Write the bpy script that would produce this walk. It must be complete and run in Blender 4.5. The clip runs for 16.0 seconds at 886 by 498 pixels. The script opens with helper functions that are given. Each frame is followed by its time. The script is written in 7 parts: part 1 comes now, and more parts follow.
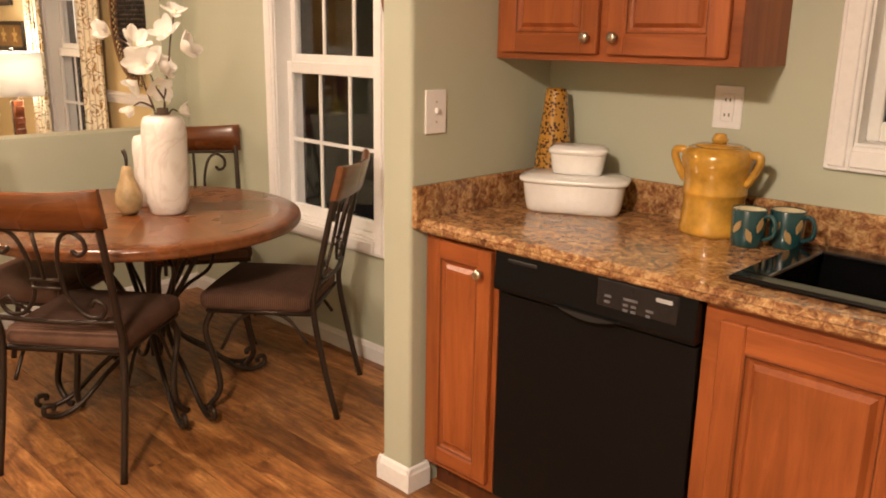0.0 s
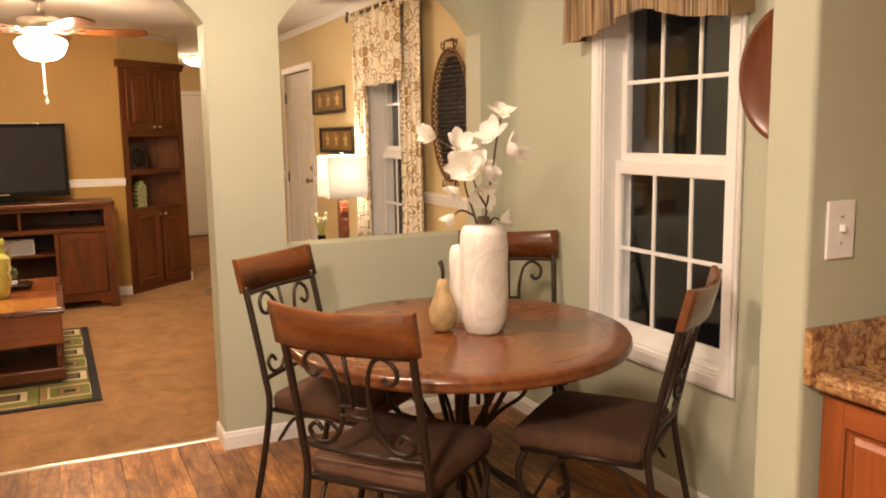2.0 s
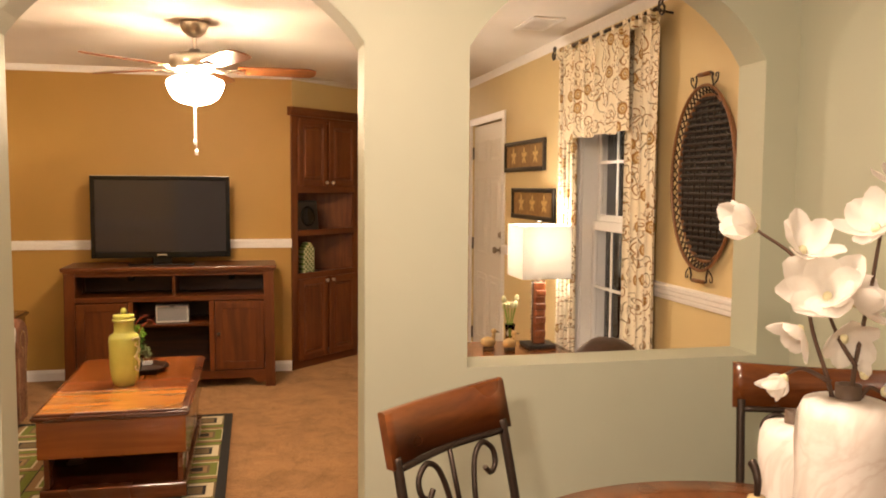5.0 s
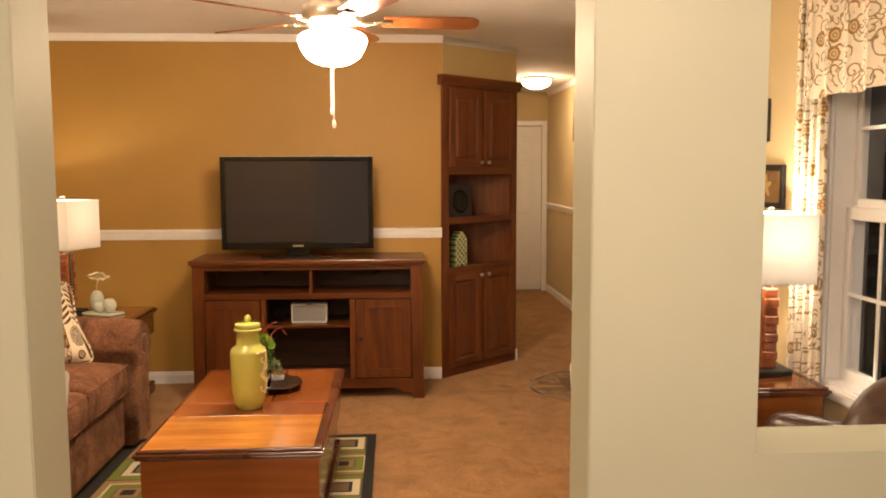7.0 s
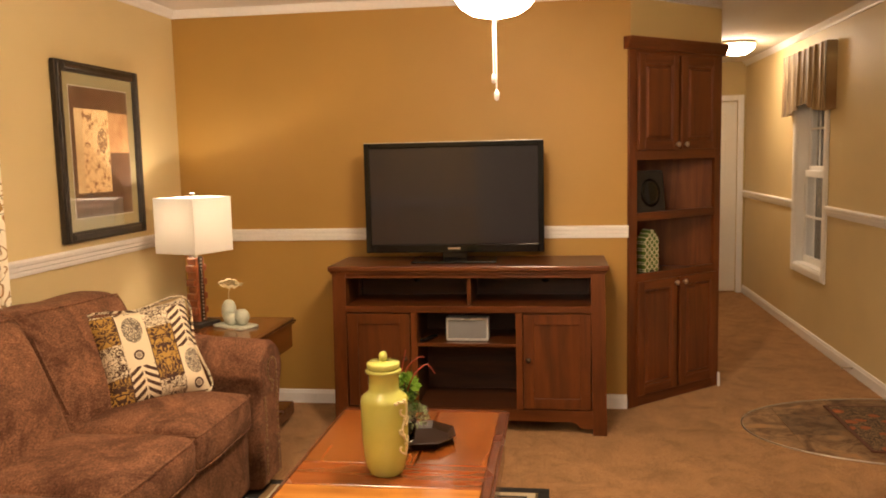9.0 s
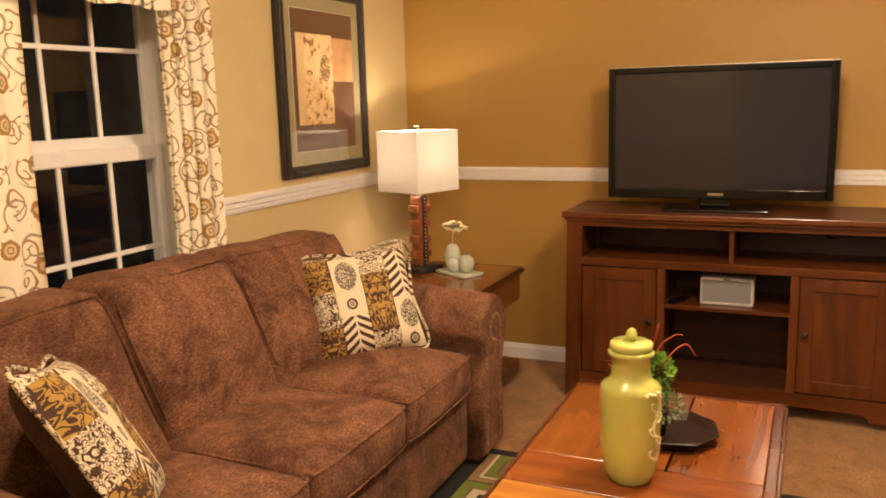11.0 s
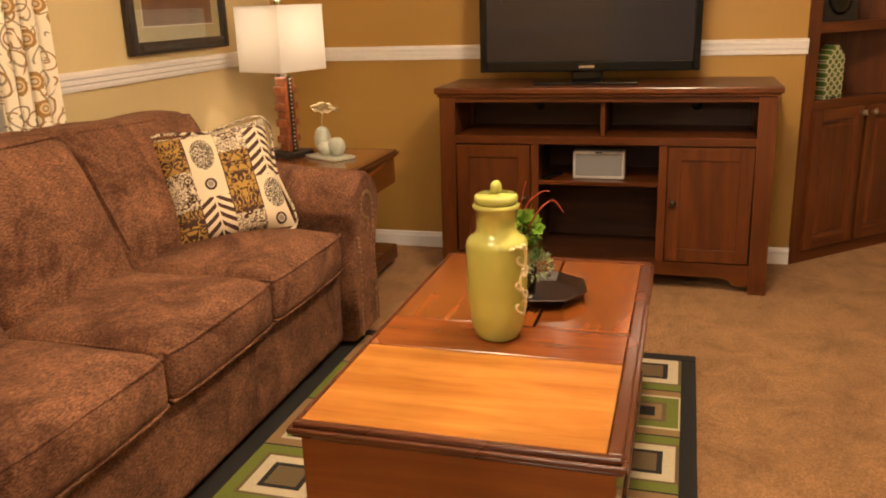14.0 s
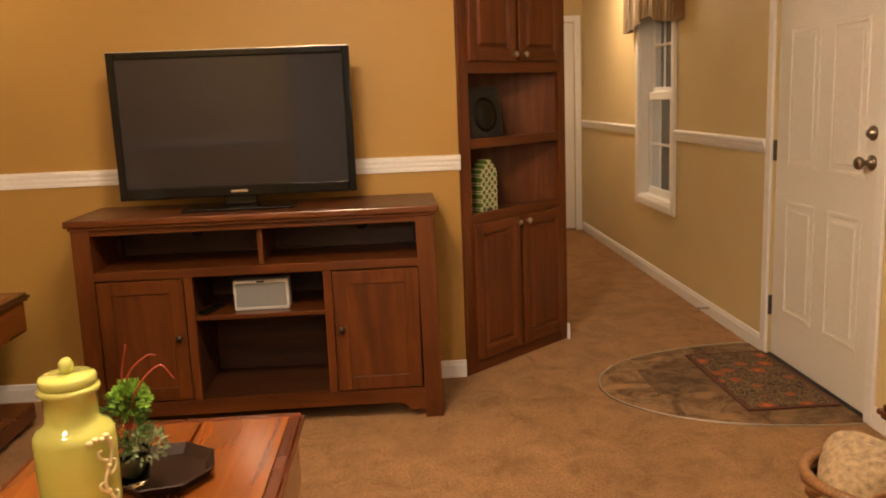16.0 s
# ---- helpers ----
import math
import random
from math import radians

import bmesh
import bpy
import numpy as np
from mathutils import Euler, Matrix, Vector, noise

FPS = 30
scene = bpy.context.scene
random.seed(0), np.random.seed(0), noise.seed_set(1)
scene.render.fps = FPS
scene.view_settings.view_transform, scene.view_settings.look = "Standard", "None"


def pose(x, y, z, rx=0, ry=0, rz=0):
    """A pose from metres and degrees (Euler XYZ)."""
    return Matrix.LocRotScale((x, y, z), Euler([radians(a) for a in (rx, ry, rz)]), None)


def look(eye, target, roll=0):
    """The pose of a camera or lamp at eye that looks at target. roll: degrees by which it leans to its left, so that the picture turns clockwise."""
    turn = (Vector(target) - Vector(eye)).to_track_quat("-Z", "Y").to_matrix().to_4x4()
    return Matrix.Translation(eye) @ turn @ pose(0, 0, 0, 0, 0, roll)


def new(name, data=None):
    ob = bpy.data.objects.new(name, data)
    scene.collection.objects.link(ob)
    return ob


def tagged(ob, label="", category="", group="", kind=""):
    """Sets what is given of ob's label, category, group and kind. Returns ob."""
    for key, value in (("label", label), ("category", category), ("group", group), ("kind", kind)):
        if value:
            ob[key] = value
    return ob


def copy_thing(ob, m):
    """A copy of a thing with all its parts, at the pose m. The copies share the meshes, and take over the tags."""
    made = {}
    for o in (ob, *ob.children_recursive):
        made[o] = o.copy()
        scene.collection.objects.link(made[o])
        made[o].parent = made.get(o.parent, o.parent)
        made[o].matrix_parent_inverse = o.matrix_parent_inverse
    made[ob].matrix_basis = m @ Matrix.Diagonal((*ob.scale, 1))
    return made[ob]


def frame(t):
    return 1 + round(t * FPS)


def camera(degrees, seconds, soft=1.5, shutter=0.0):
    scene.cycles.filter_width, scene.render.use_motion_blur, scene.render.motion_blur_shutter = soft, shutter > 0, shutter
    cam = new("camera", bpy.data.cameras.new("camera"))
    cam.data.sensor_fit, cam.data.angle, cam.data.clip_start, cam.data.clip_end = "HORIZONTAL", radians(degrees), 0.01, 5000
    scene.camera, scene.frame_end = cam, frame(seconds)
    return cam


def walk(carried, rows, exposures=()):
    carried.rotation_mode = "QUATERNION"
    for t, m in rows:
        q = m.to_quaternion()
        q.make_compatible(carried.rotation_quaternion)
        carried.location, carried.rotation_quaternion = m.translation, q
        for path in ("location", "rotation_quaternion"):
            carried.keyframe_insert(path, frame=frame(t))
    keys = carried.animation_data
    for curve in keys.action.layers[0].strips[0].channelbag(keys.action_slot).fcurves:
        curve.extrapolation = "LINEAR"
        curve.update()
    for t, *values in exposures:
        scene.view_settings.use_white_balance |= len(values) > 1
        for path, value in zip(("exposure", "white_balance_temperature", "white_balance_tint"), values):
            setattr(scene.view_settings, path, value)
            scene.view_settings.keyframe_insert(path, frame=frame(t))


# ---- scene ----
cam = camera(56.7, 16.0, soft=1.9)
METRES, EYE, TILT, LEAN, TURN = 8.0, 1.5, 0.0, 0.0, 44.1
PATH = [
    (0, (1.112, 0.286, 1.472), (-0.233, 1.677, 0.969), 1.0),
    (0.5, (0.986, 0.29, 1.477), (-0.492, 1.563, 1.036), 1.2),
    (1, (0.863, 0.344, 1.481), (-0.739, 1.475, 1.092), 1.0),
    (1.5, (0.756, 0.418, 1.481), (-0.956, 1.395, 1.138), 0.1),
    (2, (0.622, 0.47, 1.485), (-1.166, 1.319, 1.198), -0.9),
    (2.5, (0.455, 0.501, 1.518), (-1.383, 1.259, 1.302), -1.8),
    (3, (0.276, 0.525, 1.533), (-1.593, 1.219, 1.383), -1.8),
    (3.2, (0.203, 0.549, 1.534), (-1.677, 1.218, 1.399), -1.7),
    (5.3, (-0.796, 0.816, 1.532), (-2.748, 1.216, 1.364), -0.0),
    (5.5, (-0.882, 0.824, 1.547), (-2.841, 1.189, 1.371), -0.4),
    (6, (-1.131, 0.841, 1.542), (-3.106, 1.1, 1.369), -0.4),
    (6.5, (-1.393, 0.787, 1.531), (-3.376, 0.968, 1.348), -0.4),
    (7, (-1.665, 0.757, 1.505), (-3.652, 0.873, 1.312), -0.2),
    (7.5, (-1.912, 0.773, 1.493), (-3.9, 0.814, 1.282), -0.6),
    (8, (-2.174, 0.774, 1.488), (-4.162, 0.727, 1.268), -1.2),
    (8.5, (-2.43, 0.744, 1.492), (-4.411, 0.589, 1.267), -1.3),
    (9, (-2.631, 0.689, 1.507), (-4.599, 0.41, 1.286), -1.3),
    (9.5, (-2.826, 0.66, 1.51), (-4.764, 0.217, 1.295), -1.4),
    (10, (-2.955, 0.619, 1.498), (-4.85, 0.02, 1.277), -1.3),
    (10.2, (-3.018, 0.587, 1.502), (-4.892, -0.071, 1.266), -1.3),
    (12.3, (-3.214, 0.499, 1.349), (-4.919, -0.403, 0.821), -1.7),
    (12.5, (-3.217, 0.503, 1.336), (-4.922, -0.386, 0.785), -1.7),
    (13, (-3.227, 0.517, 1.322), (-4.954, -0.303, 0.734), -1.7),
    (13.5, (-3.237, 0.539, 1.311), (-5.013, -0.162, 0.717), -1.9),
    (14, (-3.266, 0.556, 1.307), (-5.101, 0.007, 0.732), -2.0),
    (14.5, (-3.318, 0.609, 1.311), (-5.201, 0.197, 0.779), -2.7),
    (15, (-3.411, 0.659, 1.333), (-5.335, 0.397, 0.851), -2.9),
    (15.5, (-3.531, 0.726, 1.354), (-5.484, 0.628, 0.935), -2.7),
    (16, (-3.604, 0.79, 1.357), (-5.569, 0.892, 0.996), -2.3),
]
walk(cam, [(t, look(eye, target, roll)) for t, eye, target, roll in PATH])


# ---- light ----
world = bpy.data.worlds.new("night")
world.use_nodes = True
world.node_tree.nodes["Background"].inputs[0].default_value = (0.010, 0.009, 0.008, 1)
world.node_tree.nodes["Background"].inputs[1].default_value = 0.35
scene.world = world
scene.view_settings.exposure = 0.14


def bulb(name, place, watts, size, colour):
    lamp = bpy.data.lights.new(name, "POINT")
    lamp.energy, lamp.shadow_soft_size, lamp.color = watts, size, colour
    ob = new(name, lamp)
    ob.location = place
    return ob


bulb("lamp_bulb", (-6.935, -1.315, 1.218), 10.0, 0.014, (1.0, 0.80, 0.60))
bulb("lamp_bulb", (-5.20, 2.415, 1.208), 23.0, 0.014, (1.0, 0.87, 0.72))


# ---- materials ----
def nodes_of(name):
    m = bpy.data.materials.new(name)
    m.use_nodes = True
    t = m.node_tree
    return m, t, t.nodes["Principled BSDF"]


def add(t, kind, **inputs):
    n = t.nodes.new(kind)
    for k, v in inputs.items():
        n.inputs[k.replace("_", " ")].default_value = v
    return n


def ramp(t, src, stops):
    r = t.nodes.new("ShaderNodeValToRGB")
    e = r.color_ramp.elements
    while len(e) < len(stops):
        e.new(0.5)
    for el, (p, c) in zip(e, stops):
        el.position, el.color = p, (*c, 1)
    t.links.new(src, r.inputs[0])
    return r


def coords(t, scale=(1, 1, 1), rot=(0, 0, 0), random_shift=False):
    tc, mp = t.nodes.new("ShaderNodeTexCoord"), t.nodes.new("ShaderNodeMapping")
    mp.inputs["Scale"].default_value = scale
    mp.inputs["Rotation"].default_value = rot
    t.links.new(tc.outputs["Object"], mp.inputs["Vector"])
    if random_shift:
        info, vm = t.nodes.new("ShaderNodeObjectInfo"), t.nodes.new("ShaderNodeVectorMath")
        vm.operation = "MULTIPLY"
        vm.inputs[1].default_value = (37.0, 53.0, 71.0)
        cb = t.nodes.new("ShaderNodeCombineXYZ")
        for k in range(3):
            t.links.new(info.outputs["Random"], cb.inputs[k])
        t.links.new(cb.outputs[0], vm.inputs[0])
        t.links.new(vm.outputs[0], mp.inputs["Location"])
    return mp.outputs[0]


def bump(t, p, src, strength, distance=0.002):
    b = add(t, "ShaderNodeBump", Strength=strength, Distance=distance)
    t.links.new(src, b.inputs["Height"])
    t.links.new(b.outputs[0], p.inputs["Normal"])


def mix(t, fac, a, b, kind="MIX"):
    m = t.nodes.new("ShaderNodeMix")
    m.data_type, m.blend_type = "RGBA", kind
    for sock, v in ((m.inputs[0], fac), (m.inputs[6], a), (m.inputs[7], b)):
        if isinstance(v, bpy.types.NodeSocket):
            t.links.new(v, sock)
        else:
            sock.default_value = v if isinstance(v, float) else (*v, 1)
    return m.outputs[2]


def noisy(t, vec, scale, detail=4, rough=0.55, distortion=0.0):
    n = add(t, "ShaderNodeTexNoise", Scale=scale, Detail=detail, Roughness=rough, Distortion=distortion)
    t.links.new(vec, n.inputs["Vector"])
    return n.outputs[0]


def maths(t, op, a, b=None, c=None):
    m = t.nodes.new("ShaderNodeMath")
    m.operation = op
    for k, v in enumerate((a, b, c)):
        if v is None:
            continue
        if isinstance(v, (int, float)):
            m.inputs[k].default_value = v
        else:
            t.links.new(v, m.inputs[k])
    return m.outputs[0]


def paint(name, colour, rough=0.55, grain=0.10, vary=0.05):
    m, t, p = nodes_of(name)
    v = coords(t)
    big, fine = noisy(t, v, 1.3, 3), noisy(t, v, 190, 3)
    lo, hi = [c * (1 - vary) for c in colour], [min(1, c * (1 + vary)) for c in colour]
    r = ramp(t, big, [(0.3, lo), (0.7, hi)])
    t.links.new(r.outputs[0], p.inputs["Base Color"])
    p.inputs["Roughness"].default_value = rough
    bump(t, p, fine, grain, 0.0015)
    return m


def wood(name, dark, light, along="x", scale=1.0, rough=0.35, coat=0.15, per_object=True, fleck_amount=0.35):
    """Stained wood whose grain runs along one local axis."""
    m, t, p = nodes_of(name)
    k = {"x": (0.09, 1, 1), "y": (1, 0.09, 1), "z": (1, 1, 0.09)}[along]
    v = coords(t, tuple(s * scale for s in k), random_shift=per_object)
    grain = noisy(t, v, 26, 6, 0.62, 0.6)
    pores = noisy(t, v, 150, 3)
    cloud = noisy(t, coords(t, random_shift=per_object), 2.4, 3)
    mid = [(a + b) / 2 for a, b in zip(dark, light)]
    base = ramp(t, grain, [(0.28, dark), (0.52, mid), (0.75, light)]).outputs[0]
    shade = ramp(t, cloud, [(0.3, (0.78, 0.76, 0.74)), (0.7, (1.08, 1.06, 1.04))]).outputs[0]
    base = mix(t, 1.0, base, shade, "MULTIPLY")
    fleck = ramp(t, pores, [(0.34, (0.62, 0.6, 0.58)), (0.48, (1, 1, 1))]).outputs[0]
    t.links.new(mix(t, fleck_amount, base, fleck, "MULTIPLY"), p.inputs["Base Color"])
    rr = maths(t, "MULTIPLY_ADD", cloud, 0.18, rough - 0.08)
    t.links.new(rr, p.inputs["Roughness"])
    p.inputs["Coat Weight"].default_value = coat
    p.inputs["Coat Roughness"].default_value = 0.16
    bump(t, p, grain, 0.08, 0.001)
    return m


def plain(name, colour, rough=0.5, metal=0.0, grain=0.05, scale=60, coat=0.0, vary=0.08):
    m, t, p = nodes_of(name)
    n = noisy(t, coords(t), scale, 4)
    lo, hi = [c * (1 - vary) for c in colour], [min(1, c * (1 + vary)) for c in colour]
    t.links.new(ramp(t, n, [(0.3, lo), (0.7, hi)]).outputs[0], p.inputs["Base Color"])
    p.inputs["Roughness"].default_value, p.inputs["Metallic"].default_value = rough, metal
    p.inputs["Coat Weight"].default_value = coat
    bump(t, p, n, grain, 0.001)
    return m


def glow(name, colour, strength, rough=0.4):
    m, t, p = nodes_of(name)
    p.inputs["Base Color"].default_value = (*colour, 1)
    p.inputs["Roughness"].default_value = rough
    p.inputs["Emission Color"].default_value = (*colour, 1)
    p.inputs["Emission Strength"].default_value = strength
    return m


def carpet_material():
    m, t, p = nodes_of("carpet")
    v = coords(t)
    tuft, mid, big = noisy(t, v, 110, 4, 0.75, 0.4), noisy(t, v, 5.0, 8, 0.80, 0.6), noisy(t, v, 1.6, 3)
    c = ramp(t, tuft, [(0.30, (0.115, 0.054, 0.020)), (0.50, (0.240, 0.124, 0.052)), (0.70, (0.420, 0.236, 0.108))]).outputs[0]
    c = mix(t, 1.0, c, ramp(t, mid, [(0.36, (0.52, 0.49, 0.47)), (0.52, (1.0, 1.0, 1.0)), (0.64, (1.30, 1.30, 1.28))]).outputs[0], "MULTIPLY")
    c = mix(t, 1.0, c, ramp(t, big, [(0.3, (0.88, 0.86, 0.84)), (0.7, (1.08, 1.08, 1.08))]).outputs[0], "MULTIPLY")
    t.links.new(c, p.inputs["Base Color"])
    p.inputs["Roughness"].default_value = 0.95
    p.inputs["Specular IOR Level"].default_value = 0.1
    p.inputs["Sheen Weight"].default_value = 0.40
    p.inputs["Sheen Roughness"].default_value = 0.6
    p.inputs["Sheen Tint"].default_value = (0.9, 0.58, 0.33, 1)
    bump(t, p, maths(t, "ADD", tuft, maths(t, "MULTIPLY", mid, 1.5)), 0.7, 0.008)
    return m


def plank_material():
    m, t, p = nodes_of("floor_plank")
    v = coords(t, (0.20, 1, 1), random_shift=True)
    grain, fine = noisy(t, v, 15, 8, 0.70, 1.2), noisy(t, coords(t, (0.06, 1, 1), random_shift=True), 110, 4, 0.6)
    worn = noisy(t, coords(t, (0.55, 1, 1), random_shift=True), 17, 5, 0.7, 0.8)
    c = ramp(t, grain, [(0.30, (0.085, 0.030, 0.011)), (0.43, (0.190, 0.074, 0.023)), (0.57, (0.32, 0.145, 0.048)), (0.72, (0.49, 0.260, 0.100))]).outputs[0]
    c = mix(t, 1.0, c, ramp(t, worn, [(0.33, (0.66, 0.58, 0.54)), (0.48, (1.08, 1.06, 1.04)), (0.68, (1.36, 1.34, 1.30))]).outputs[0], "MULTIPLY")
    c = mix(t, 0.7, c, ramp(t, fine, [(0.35, (0.62, 0.58, 0.55)), (0.6, (1.1, 1.1, 1.1))]).outputs[0], "MULTIPLY")
    info = t.nodes.new("ShaderNodeObjectInfo")
    c = mix(t, 1.0, c, ramp(t, info.outputs["Random"], [(0.0, (0.72, 0.70, 0.68)), (0.5, (0.98, 0.97, 0.95)), (1.0, (1.28, 1.27, 1.24))]).outputs[0], "MULTIPLY")
    t.links.new(c, p.inputs["Base Color"])
    p.inputs["Roughness"].default_value = 0.38
    bump(t, p, fine, 0.12, 0.0012)
    return m


def laminate_material():
    m, t, p = nodes_of("counter_laminate")
    v = coords(t)
    big, mid, fine = noisy(t, v, 8, 5, 0.65, 1.2), noisy(t, v, 38, 5, 0.7, 0.8), noisy(t, v, 150, 3)
    c = ramp(t, mid, [(0.30, (0.080, 0.032, 0.015)), (0.45, (0.27, 0.125, 0.055)), (0.56, (0.46, 0.275, 0.125)), (0.72, (0.66, 0.47, 0.255))]).outputs[0]
    c = mix(t, 0.65, c, ramp(t, big, [(0.32, (0.48, 0.42, 0.38)), (0.5, (1.0, 0.94, 0.88)), (0.68, (1.3, 1.26, 1.18))]).outputs[0], "MULTIPLY")
    c = mix(t, 0.5, c, ramp(t, fine, [(0.35, (0.6, 0.55, 0.5)), (0.55, (1.1, 1.1, 1.1))]).outputs[0], "MULTIPLY")
    t.links.new(c, p.inputs["Base Color"])
    p.inputs["Roughness"].default_value = 0.22
    p.inputs["Coat Weight"].default_value = 0.3
    bump(t, p, fine, 0.05, 0.0006)
    return m


def chenille_material():
    """Brown chenille: pale slubs woven in short rows over a dark ground, with patches of brushed nap."""
    m, t, p = nodes_of("sofa_chenille")
    v = coords(t)
    slub = noisy(t, coords(t, (0.45, 1, 1.2), (0.35, 0.5, 0.785)), 190, 3, 0.6, 0.3)
    yarn = noisy(t, coords(t, (1, 0.5, 1), (0.2, 0.4, -0.6)), 260, 2, 0.6)
    nap, shade = noisy(t, v, 4.2, 6, 0.72, 1.0), noisy(t, v, 24, 5, 0.75, 0.6)
    c = ramp(t, slub, [(0.30, (0.074, 0.031, 0.0165)), (0.49, (0.148, 0.067, 0.037)), (0.66, (0.238, 0.119, 0.068))]).outputs[0]
    c = mix(t, 0.7, c, ramp(t, yarn, [(0.34, (0.78, 0.75, 0.73)), (0.66, (1.20, 1.20, 1.20))]).outputs[0], "MULTIPLY")
    c = mix(t, 0.7, c, ramp(t, shade, [(0.34, (0.78, 0.74, 0.72)), (0.66, (1.20, 1.20, 1.20))]).outputs[0], "MULTIPLY")
    c = mix(t, 1.0, c, ramp(t, nap, [(0.39, (0.56, 0.50, 0.48)), (0.50, (1.0, 1.0, 1.0)), (0.62, (1.42, 1.42, 1.38))]).outputs[0], "MULTIPLY")
    t.links.new(c, p.inputs["Base Color"])
    p.inputs["Roughness"].default_value = 0.85
    p.inputs["Sheen Weight"].default_value = 0.10
    p.inputs["Specular IOR Level"].default_value = 0.2
    p.inputs["Sheen Tint"].default_value = (0.85, 0.48, 0.30, 1)
    bump(t, p, maths(t, "ADD", slub, maths(t, "MULTIPLY", shade, 0.5)), 0.65, 0.004)
    return m


def corduroy_material():
    m, t, p = nodes_of("seat_corduroy")
    w = add(t, "ShaderNodeTexWave", Scale=40.0, Distortion=0.8)
    w.bands_direction = "Y"
    t.links.new(coords(t), w.inputs["Vector"])
    n = noisy(t, coords(t), 9, 4)
    c = ramp(t, w.outputs[1], [(0.1, (0.070, 0.036, 0.025)), (0.8, (0.140, 0.076, 0.051))]).outputs[0]
    c = mix(t, 0.8, c, ramp(t, n, [(0.3, (0.7, 0.68, 0.66)), (0.7, (1.2, 1.2, 1.2))]).outputs[0], "MULTIPLY")
    t.links.new(c, p.inputs["Base Color"])
    p.inputs["Roughness"].default_value = 0.85
    p.inputs["Specular IOR Level"].default_value = 0.15
    bump(t, p, w.outputs[1], 0.5, 0.003)
    return m


def floral_material():
    """Cream cotton with scrolling vines, ochre blossoms and grey leaves, over the cloth's x and z."""
    m, t, p = nodes_of("floral_cotton")
    v = coords(t, (1, 0.0, 1))
    wob = add(t, "ShaderNodeTexNoise", Scale=6.0, Detail=2.0)
    t.links.new(v, wob.inputs["Vector"])
    vm = t.nodes.new("ShaderNodeVectorMath")
    vm.operation = "MULTIPLY_ADD"
    t.links.new(wob.outputs[1], vm.inputs[0])
    vm.inputs[1].default_value = (0.10, 0, 0.10)
    t.links.new(v, vm.inputs[2])

    def cells(scale, vec):
        c = add(t, "ShaderNodeTexVoronoi", Scale=scale, Randomness=0.85)
        t.links.new(vec, c.inputs["Vector"])
        return c

    def ring(d, r0, r1):
        return maths(t, "MULTIPLY", maths(t, "GREATER_THAN", d, r0), maths(t, "LESS_THAN", d, r1))

    def scrolls(scale, pitch, reach, sense, width):
        """A spiral round each cell's middle, fading out into a tail."""
        c = cells(scale, vm.outputs[0])
        off = t.nodes.new("ShaderNodeVectorMath")
        off.operation = "SUBTRACT"
        t.links.new(vm.outputs[0], off.inputs[0])
        t.links.new(c.outputs["Position"], off.inputs[1])
        sp = t.nodes.new("ShaderNodeSeparateXYZ")
        t.links.new(off.outputs[0], sp.inputs[0])
        r = maths(t, "SQRT", maths(t, "ADD", maths(t, "POWER", sp.outputs[0], 2.0), maths(t, "POWER", sp.outputs[2], 2.0)))
        turn = maths(t, "MULTIPLY", maths(t, "ARCTAN2", sp.outputs[2], maths(t, "MULTIPLY", sp.outputs[0], sense)), 1 / (2 * math.pi))
        arm = maths(t, "FRACT", maths(t, "ADD", maths(t, "SUBTRACT", turn, maths(t, "DIVIDE", r, pitch)), 20.0))
        return maths(t, "MULTIPLY", maths(t, "LESS_THAN", arm, width), ring(r, .004, reach))

    cream = (0.86, 0.79, 0.63)
    grey = scrolls(7.5, .034, .060, 1.0, .21)
    tan = scrolls(10.0, .027, .046, -1.0, .24)
    c = mix(t, grey, cream, (0.35, 0.290, 0.190))
    c = mix(t, maths(t, "MULTIPLY", tan, maths(t, "GREATER_THAN", noisy(t, v, 9, 1), 0.44)), c, (0.36, 0.205, 0.080))
    flat = t.nodes.new("ShaderNodeSeparateXYZ")
    t.links.new(v, flat.inputs[0])
    cloth = t.nodes.new("ShaderNodeCombineXYZ")
    t.links.new(flat.outputs[0], cloth.inputs[0])
    t.links.new(flat.outputs[2], cloth.inputs[1])
    a = cells(7.5, cloth.outputs[0])
    a.voronoi_dimensions = "2D"
    sep = t.nodes.new("ShaderNodeSeparateColor")
    t.links.new(a.outputs[1], sep.inputs[0])
    has = maths(t, "GREATER_THAN", sep.outputs[0], 0.35)
    edge = maths(t, "ADD", a.outputs[0], maths(t, "MULTIPLY", noisy(t, v, 75, 1), 0.12))
    c = mix(t, maths(t, "MULTIPLY", maths(t, "LESS_THAN", edge, 0.29), has), c, (0.36, 0.200, 0.060))
    c = mix(t, maths(t, "MULTIPLY", ring(a.outputs[0], 0.09, 0.145), has), c, (0.66, 0.52, 0.29))
    c = mix(t, maths(t, "MULTIPLY", maths(t, "LESS_THAN", a.outputs[0], 0.05), has), c, (0.62, 0.56, 0.44))
    buds = cells(23.0, vm.outputs[0])
    bud = maths(t, "MULTIPLY", maths(t, "LESS_THAN", buds.outputs[0], 0.15), maths(t, "GREATER_THAN", noisy(t, v, 11, 1), 0.50))
    c = mix(t, bud, c, (0.30, 0.21, 0.11))
    t.links.new(c, p.inputs["Base Color"])
    p.inputs["Roughness"].default_value = 0.9
    bump(t, p, noisy(t, v, 500, 2), 0.15, 0.001)
    return m


